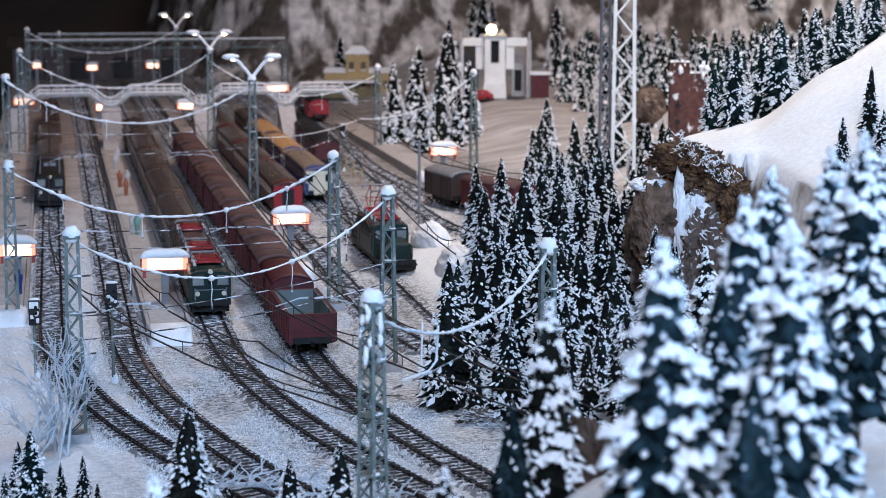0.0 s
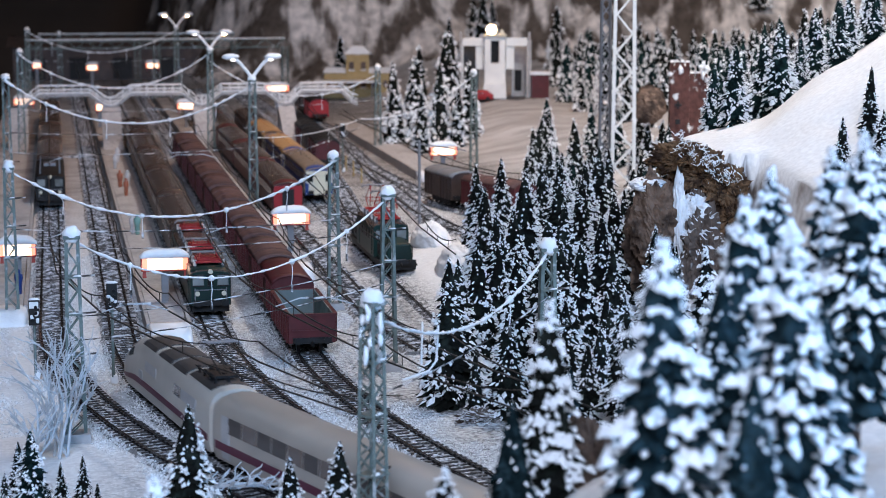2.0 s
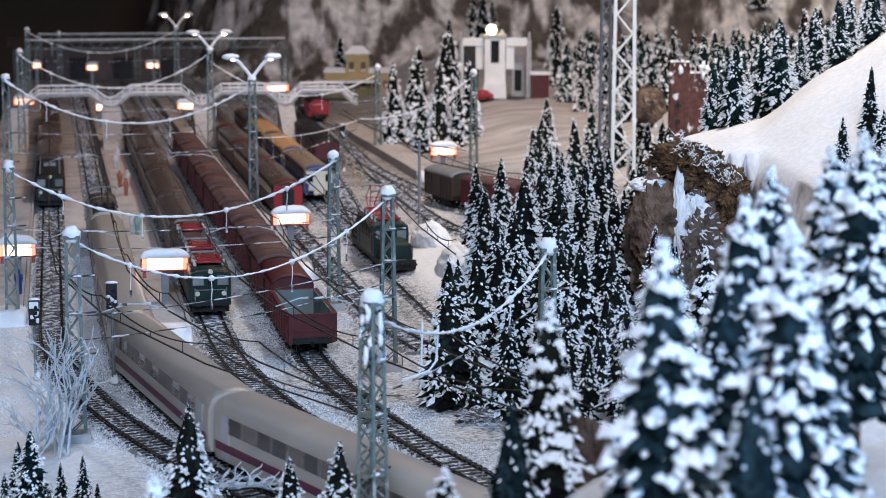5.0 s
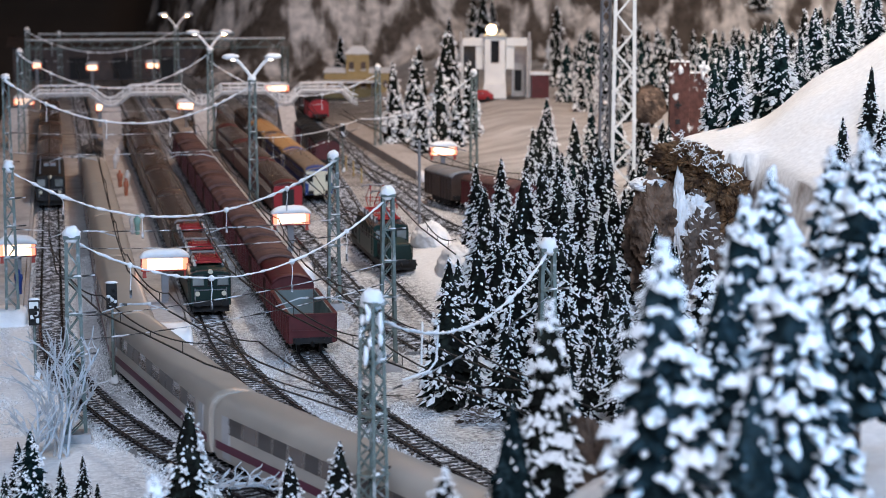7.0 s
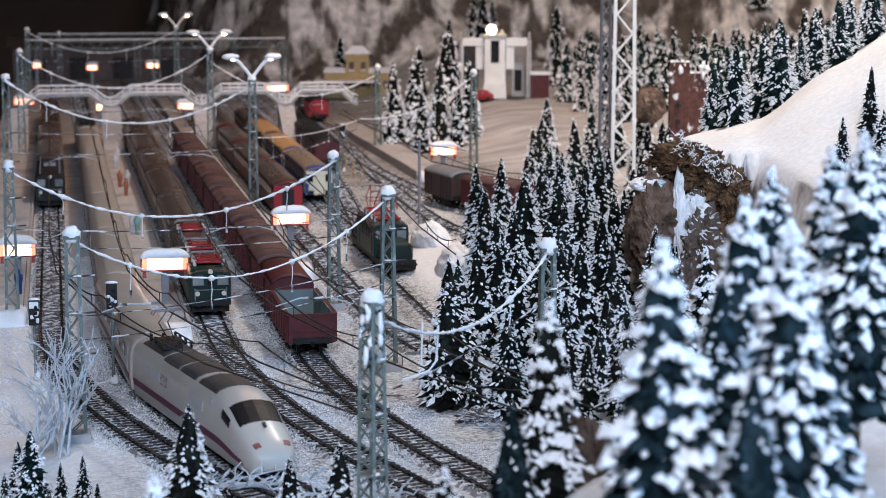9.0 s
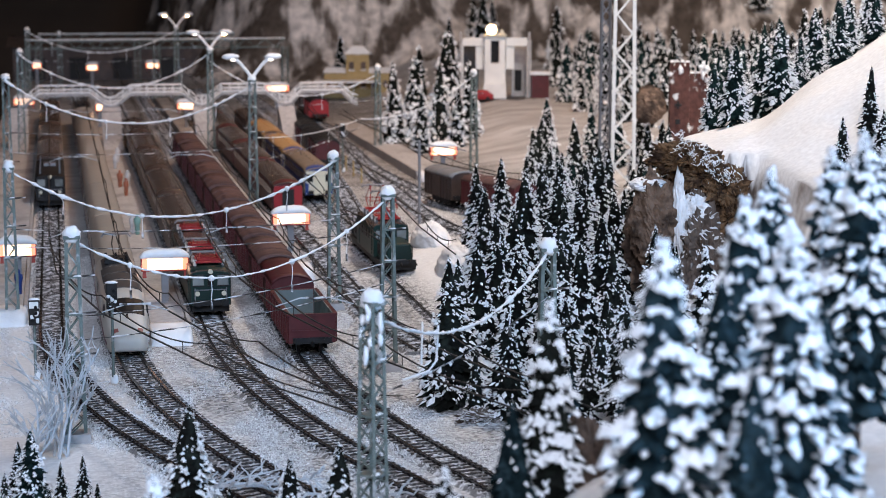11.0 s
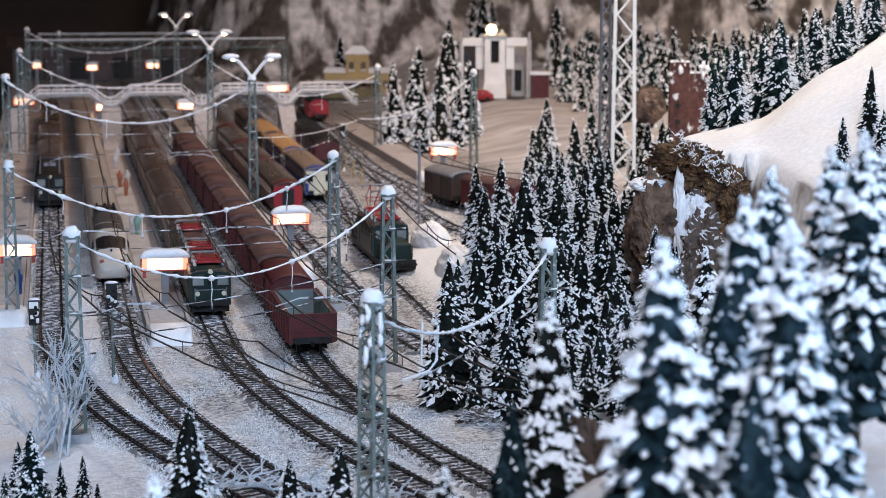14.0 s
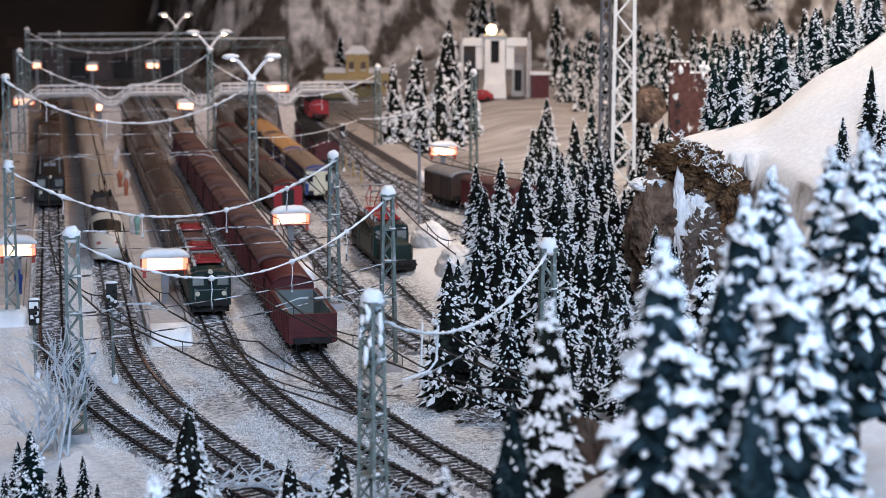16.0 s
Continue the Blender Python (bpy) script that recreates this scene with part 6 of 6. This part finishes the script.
def root_tangle():
    """Dry roots hanging over the edge of the snow."""
    rng = random.Random(21)
    t = thing("root_tangle", pose(0.460, 1.352, 0.132), "tangle of dry brown roots with frost", "roots")
    for mat, label, n, lift in ((MOSS, "dry brown roots", 130, 0.0), (SNOW_ICE, "frosted roots", 120, 0.007)):
        sh = Shape()
        for _ in range(n):
            u = rng.uniform(-0.5, 0.5)
            p = Vector((u * 0.050, rng.uniform(-0.006, 0.006), -u * 0.034 + lift + rng.uniform(-0.008, 0.008)))
            pts = [p]
            for _k in range(3):
                p = p + Vector((rng.uniform(-1, 1), rng.uniform(-1, 0.4), rng.uniform(-1, 0.8))) * 0.0030
                pts.append(p)
            sh.tube(pts, 0.00042, 4, 0.0002)
        part("root", sh, mat, t, label)


root_tangle()
crag((0.698, 2.27, 0.108), (0.020, 0.018, 0.022), ROCK, 7, "round brown boulder with a snow cap", rough=0.25)
crag((0.352, 1.70, 0.004), (0.022, 0.055, 0.026), SNOW, 10, "snow heap beside the siding", rough=0.2, name="snow_bank")
crag((0.362, 1.90, 0.004), (0.018, 0.045, 0.020), SNOW, 12, "snow bank between the sidings", rough=0.2, name="snow_bank")
crag((0.2560, 0.86, 0.026), (0.034, 0.060, 0.028), BARK, 15, "brown earth bank under the trees", rough=0.35, name="earth_bank")
crag((0.2080, 0.745, 0.072), (0.024, 0.050, 0.026), BARK, 17, "dark brown earth bank below the snowy spruces", rough=0.35, name="earth_bank")
crag((0.258, 1.185, -0.002), (0.014, 0.009, 0.006), ROCK_SNOWY, 13, "small snowy stones beside the track", rough=0.7, name="snow_bank")
for i, (x_, y_, s_) in enumerate(((0.56, 2.0, 0.016), (0.595, 2.12, 0.013), (0.42, 1.98, 0.012))):
    crag((x_, y_, hill(x_, y_) + s_ * 0.3), (s_, s_, s_ * 0.8), ROCK_SNOWY, 20 + i, "small snowy rock among the trees")


# ---------------------------------------------------------------- buildings
def hill_station():
    b = thing("hill_station", pose(0.746, 3.33, 0.040, 0, 0, -13), "white station building with a tall narrow tower and a lamp", "building")
    part("tower_wall", Shape().box((0, -0.006, 0.030), (0.036, 0.03, 0.064)).box((-0.0125, -0.006, 0.081), (0.011, 0.03, 0.038)).box((0.0125, -0.006, 0.081), (0.011, 0.03, 0.038)).box((0, -0.004, 0.104), (0.036, 0.026, 0.008)), WHITE_WALL, b, bevel=0.001)
    part("window", Shape().box((0, -0.002, 0.081), (0.0138, 0.016, 0.0376)), GLASS_DARK, b, "tall narrow dark window")
    part("plinth", Shape().box((0, -0.012, 0.012), (0.040, 0.036, 0.030), top=(0.94, 0.94)), WHITE_WALL, b, "white stepped foot of the tower")
    part("roof", Shape().box((0, -0.006, 0.1095), (0.040, 0.034, 0.003)), CREAM, b, "flat cream roof lit by the lamp")
    for sx in (-1, 1):
        # left back wall is coloured dark for the shade inside its open bay
        w = part("wing_wall", Shape().box((sx * 0.046, 0.030, 0.050), (0.034, 0.004, 0.100)), ICE_DARK if sx < 0 else CONCRETE, b, "back wall of the open bay")
        part("bay_lintel", Shape().box((sx * 0.037, -0.004, 0.098), (0.036, 0.008, 0.014)), WHITE_WALL, b)
        part("bay_screen", Shape().box((sx * 0.026, -0.002, 0.071), (0.014, 0.005, 0.040)), WHITE_WALL, b)
        part("bay_side", Shape().box((sx * 0.056, 0.012, 0.050), (0.003, 0.034, 0.098)), WHITE_WALL, w)
        part("pillar", Shape().box((sx * 0.0585, -0.010, 0.056), (0.004, 0.004, 0.118)), CONCRETE, b)
        part("doorway", Shape().box((sx * 0.040, 0.0274, 0.030), (0.012, 0.0016, 0.036)), GLASS_DARK, w)
    part("forecourt", Shape().box((0.006, -0.010, 0.0005), (0.126, 0.070, 0.004)), ICE_DARK, b, "dark swept forecourt")
    part("annex", Shape().box((0.078, 0.0, 0.020), (0.030, 0.03, 0.044)), RED_OXIDE, b, "dark red annex")
    part("annex_roof", Shape().box((0.078, 0.0, 0.0445), (0.036, 0.036, 0.005)), SNOW, b)
    part("roof_lamp", Shape().blob((-0.006, -0.014, 0.119), (0.009, 0.008, 0.0085), 14, 10), BULB_WARM, b, "glowing round lamp", smooth=True)
    part("lamp_holder", Shape().box((0.012, -0.014, 0.115), (0.010, 0.006, 0.008), top=(0.4, 0.8)), CREAM, b)


BULB_WARM = material("lamp_globe", (0.9, 0.75, 0.5), 0.4, vary=0.02, emit=(1.0, 0.66, 0.34), strength=14.0)
hill_station()


def small_car(x, y, z, turn):
    c = thing("small_car", pose(x, y, z, 0, 0, turn), "small bright red car in the snow", "car")
    h = Hull([(-0.022, 0.008, 0.003, 0.010), (-0.019, 0.009, 0.0025, 0.012), (-0.011, 0.009, 0.0025, 0.018), (0.006, 0.009, 0.0025, 0.018), (0.012, 0.009, 0.0025, 0.0125), (0.021, 0.0085, 0.0025, 0.0105), (0.023, 0.008, 0.003, 0.009)], BOXY)
    part("body", h.shell(), RED_BRIGHT, c, smooth=True)
    part("windscreen", h.patch(0.0065, 0.0115, 0.30, 0.70, 0.0003), GLASS_DARK, c)
    for sx in (-1, 1):
        for sy in (-0.013, 0.013):
            part("wheel", Shape().tube([(sx * 0.007, sy, 0.0036), (sx * 0.0095, sy, 0.0036)], 0.0036, 12), BLACK, c)


small_car(0.712, 3.29, 0.0405, 75)


def station_house():
    b = thing("station_house", pose(0.605, 3.97, 0.0, 0, 0, -10), "ochre station house with a snow-covered roof", "house")
    part("wall", Shape().box((0, 0, 0.045), (0.046, 0.05, 0.09)), OCHRE, b)
    r = Shape()
    r.add([(-0.028, -0.03, 0.088), (0.028, -0.03, 0.088), (0.028, 0.03, 0.088), (-0.028, 0.03, 0.088), (-0.012, -0.012, 0.104), (0.012, -0.012, 0.104), (0.012, 0.012, 0.104), (-0.012, 0.012, 0.104)],
          [(0, 3, 2, 1), (4, 5, 6, 7), (0, 1, 5, 4), (1, 2, 6, 5), (2, 3, 7, 6), (3, 0, 4, 7)])
    part("roof", r, SNOW, b, "hipped roof under snow", bevel=0.002)
    for sx in (-1, 1):
        part("wing_wall", Shape().box((sx * 0.045, 0.004, 0.025), (0.044, 0.045, 0.052)), OCHRE, b)
        part("wing_roof", Shape().box((sx * 0.045, 0.004, 0.055), (0.050, 0.052, 0.010), top=(0.8, 0.3)), SNOW, b)
    for x in (-0.012, 0.012):
        for z in (0.03, 0.065):
            w = part("window", Shape().box((x, -0.0252, z), (0.010, 0.0016, 0.015)), GLASS_BROWN, b)
            part("sill", Shape().box((x, -0.0262, z - 0.009), (0.012, 0.0025, 0.0016)), SNOW, w)
    for sx in (-1, 1):
        for x in (0.035, 0.056):
            part("window", Shape().box((sx * x, -0.0192, 0.028), (0.009, 0.0016, 0.014)), GLASS_BROWN, b)
    part("canopy", Shape().box((-0.02, -0.05, 0.035), (0.13, 0.05, 0.003)), SNOW, b, "platform canopy under snow")
    for x in (-0.07, -0.02, 0.03):
        part("canopy_post", Shape().tube([(x, -0.07, 0), (x, -0.07, 0.034)], 0.0012, 6), GREY_POST, b)


station_house()


def castle():
    b = thing("castle_ruin", pose(0.7545, 2.30, 0.076, 0, 0, -14), "dark red stone castle ruin with snow on its battlements", "castle")
    part("keep_wall", Shape().box((-0.010, 0, 0.014), (0.025, 0.026, 0.125), top=(0.92, 0.92)), BRICK_RED, b, bevel=0.001)
    part("curtain_wall", Shape().box((0.010, 0.004, 0.004), (0.026, 0.02, 0.115)), BRICK_RED, b, bevel=0.001)
    for k in range(4):
        o = part("merlon", Shape().box((-0.0195 + k * 0.0062, -0.011, 0.0785), (0.0042, 0.005, 0.007)), BRICK_RED, b)
        part("snow_cap", Shape().blob((-0.0195 + k * 0.0062, -0.011, 0.0822), (0.003, 0.0034, 0.0018), 8, 5, 0.2), SNOW, o)
    for k in range(3):
        o = part("merlon", Shape().box((0.005 + k * 0.008, -0.003, 0.0645), (0.005, 0.006, 0.007)), BRICK_RED, b)
        part("snow_cap", Shape().blob((0.005 + k * 0.008, -0.003, 0.0682), (0.003, 0.0034, 0.0018), 8, 5, 0.2), SNOW, o)
    top = Shape()
    rng = random.Random(31)
    for k in range(26):
        top.blob((rng.uniform(-0.022, 0.023), rng.uniform(-0.0135, 0.004), rng.uniform(0.060, 0.079)), (rng.uniform(0.002, 0.004), 0.002, rng.uniform(0.002, 0.006)), 7, 5, 0.3, rng=rng)
    part("snow_crust", top, SNOW, b, "snow frozen to the battlements", smooth=True)
    for x, z, w, h in ((-0.012, 0.030, 0.0024, 0.009), (-0.012, 0.030, 0.008, 0.003), (-0.012, 0.010, 0.006, 0.006)):
        part("loophole", Shape().box((x, -0.0144, z), (w, 0.002, h)), BLACK, b)


castle()

tw = thing("lattice_tower", pose(0.622, 2.12, 0.01, 0, 0, -15), "tall white lattice tower in front of the forest", "tower")
part("tower_frame", channel_lattice(Shape(), 0.0285, 0.0215, 0.0, 0.40, leg=0.0038, bar=0.0013, panels=19, deep=0.5), WHITE_WALL, tw)
part("footing", Shape().box((0, 0, -0.004), (0.036, 0.036, 0.012)), CONCRETE, tw)
tw2 = thing("lattice_tower", pose(0.606, 2.14, 0.01, 0, 0, -15), "dark lattice pole beside the white tower", "tower")
part("tower_frame", lattice(Shape(), 0.012, 0.008, 0.0, 0.36, 0.0010, 26), GREY_POST, tw2)

pole = thing("line_pole", pose(0.374, 2.03, -0.004), "thin grey pole beside the siding", "pole")
part("shaft", Shape().tube([(0, 0, 0), (0, 0, 0.098)], 0.0016, 8), GREY_POST, pole)
part("cross_arm", Shape().tube([(0, 0, 0.094), (0.05, 0.0, 0.086)], 0.0007, 5), GREY_POST, pole)

# yellow posts of a low fence behind the sidings
for k in range(7):
    f = part("fence_post", Shape().box((0, 0, 0.008), (0.0026, 0.0026, 0.024), top=(0.8, 0.8)), OCHRE)
    f.matrix_world = pose(0.385 + 0.001 * k, 2.50 + 0.075 * k, -0.004)
    tagged(f, "short yellow fence post in the snow", "fence post", "yellow fence posts")

# goods shed and wagons in the dark yard
shed = thing("engine_shed", pose(0.16, 4.75, -0.004), "dark engine shed in the shade at the end of the yard", "shed")
part("wall", Shape().box((0, 0, 0.04), (0.50, 0.12, 0.08)), COACH_DARK, shed)
part("roof", Shape().box((0, 0, 0.09), (0.53, 0.15, 0.022), top=(0.98, 0.2)), ROOF_DARK, shed)
for k in range(5):
    part("gate", Shape().box((-0.20 + k * 0.1, -0.0605, 0.028), (0.045, 0.002, 0.05)), BLACK, shed)
goods_van(pose(0.448, 3.42, 0.0), "small red wagon in the far yard", 0.08, RED_BRIGHT, BLACK)
goods_van(pose(0.455, 3.6, 0.0), "dark wagon in the far yard", 0.10, COACH_DARK, ROOF_DARK)


# ---------------------------------------------------------------- loose gravel of the yard
def gravel():
    rng = np.random.default_rng(5)
    lines = (T1, T2, T3, T4)
    s = Shape()
    n = 0
    while n < 46000:
        y = 0.98 + 0.95 * rng.random() ** 1.5
        x = -0.05 + 0.40 * rng.random()
        near = min(abs(x - t.x_at(y)) for t in lines)
        if near < 0.0135 or x > 0.285 or (y < 1.2 and x < T1.x_at(y) - 0.03) or hill(x, y) > 0.004:
            continue
        if (0.066 < x < 0.0975 and y > 1.46) or (x < -0.027 and y > 1.6) or (0.1975 < x < 0.2265 and y > 1.78):
            continue
        if noise.noise(Vector((x * 26, y * 13, 8.0))) < -0.30 + 0.5 * rng.random():
            continue
        n += 1
        k = 0.00030 + 0.00038 * rng.random()
        a = rng.random() * 6.28
        c, d = math.cos(a) * k, math.sin(a) * k
        z = -0.0046 + 0.0030 * max(0.0, 1 - (near - 0.0135) / 0.006)
        s.add([(x + c, y + d, z), (x - d, y + c, z), (x - c, y - d, z), (x + d, y - c, z), (x + 0.3 * c, y + 0.2 * d, z + k * 1.5)], [(0, 1, 4), (1, 2, 4), (2, 3, 4), (3, 0, 4)])
    me = bpy.data.meshes.new("gravel")
    me.from_pydata(s.v, [], s.f)
    me.materials.append(GRAVEL)
    tagged(part("gravel", me, GRAVEL), "loose pale gravel strewn between the tracks", "gravel", kind="stuff")


def gravel_material():
    m = material("gravel_stone", (0.5, 0.5, 0.5), 0.85, vary=0.1, scale=500)
    nt = m.node_tree
    geo, ramp = nt.nodes.new("ShaderNodeNewGeometry"), nt.nodes.new("ShaderNodeMapRange")
    ramp.inputs[3].default_value, ramp.inputs[4].default_value = 0.38, 0.84
    nt.links.new(geo.outputs["Random Per Island"], ramp.inputs[0])
    nt.links.new(ramp.outputs[0], nt.nodes["Principled BSDF"].inputs["Base Color"])
    return m


GRAVEL = gravel_material()
gravel()


# ---------------------------------------------------------------- what moves
# seconds, way of the express's last coupling along the second track (metres beyond the bend)
RUN = ((0.0, -2.550), (1.0, -2.281), (2.0, -2.013), (3.0, -1.745), (4.0, -1.477), (5.0, -1.209), (6.0, -0.941), (7.0, -0.674), (7.7, -0.508), (8.2, -0.394), (8.6, -0.309), (9.0, -0.2285),
       (9.4, -0.153), (10.0, -0.046), (10.6, 0.062), (11.3, 0.175), (12.0, 0.246), (12.5, 0.306), (13.2, 0.387), (14.0, 0.461), (14.5, 0.503), (15.0, 0.536), (15.5, 0.560), (16.0, 0.575))


def run_at(t):
    i = max(0, min(len(RUN) - 2, next((k for k, q in enumerate(RUN) if q[0] > t), len(RUN)) - 1))
    p0, p1, p2, p3 = RUN[max(0, i - 1)], RUN[i], RUN[i + 1], RUN[min(len(RUN) - 1, i + 2)]
    h = p2[0] - p1[0]
    m1 = (p2[1] - p0[1]) / (p2[0] - p0[0])
    m2 = (p3[1] - p1[1]) / (p3[0] - p1[0])
    u = (t - p1[0]) / h
    return (2 * u ** 3 - 3 * u * u + 1) * p1[1] + (u ** 3 - 2 * u * u + u) * h * m1 + (3 * u * u - 2 * u ** 3) * p2[1] + (u ** 3 - u * u) * h * m2


def motions():
    # distance of each vehicle's middle ahead of the last coupling, and half its wheelbase
    places = [(6 * 0.268 + 0.117, 0.07)] + [(0.134 + 0.268 * (5 - k), 0.088) for k in range(6)] + [(-0.117, 0.07)]
    times = [0.25 * k for k in range(65)]
    for car, (ahead, base) in zip(EXPRESS, places):
        rows = []
        for t in times:
            s = run_at(t) + ahead
            (xa, ya, _), (xb, yb, _) = T2.at(s + base), T2.at(s - base)
            a = math.atan2(-(xa - xb), ya - yb)
            rows.append((t, Matrix.Translation(((xa + xb) / 2, (ya + yb) / 2, 0)) @ Matrix.Rotation(a, 4, "Z")))
        walk(car, rows)


motions()
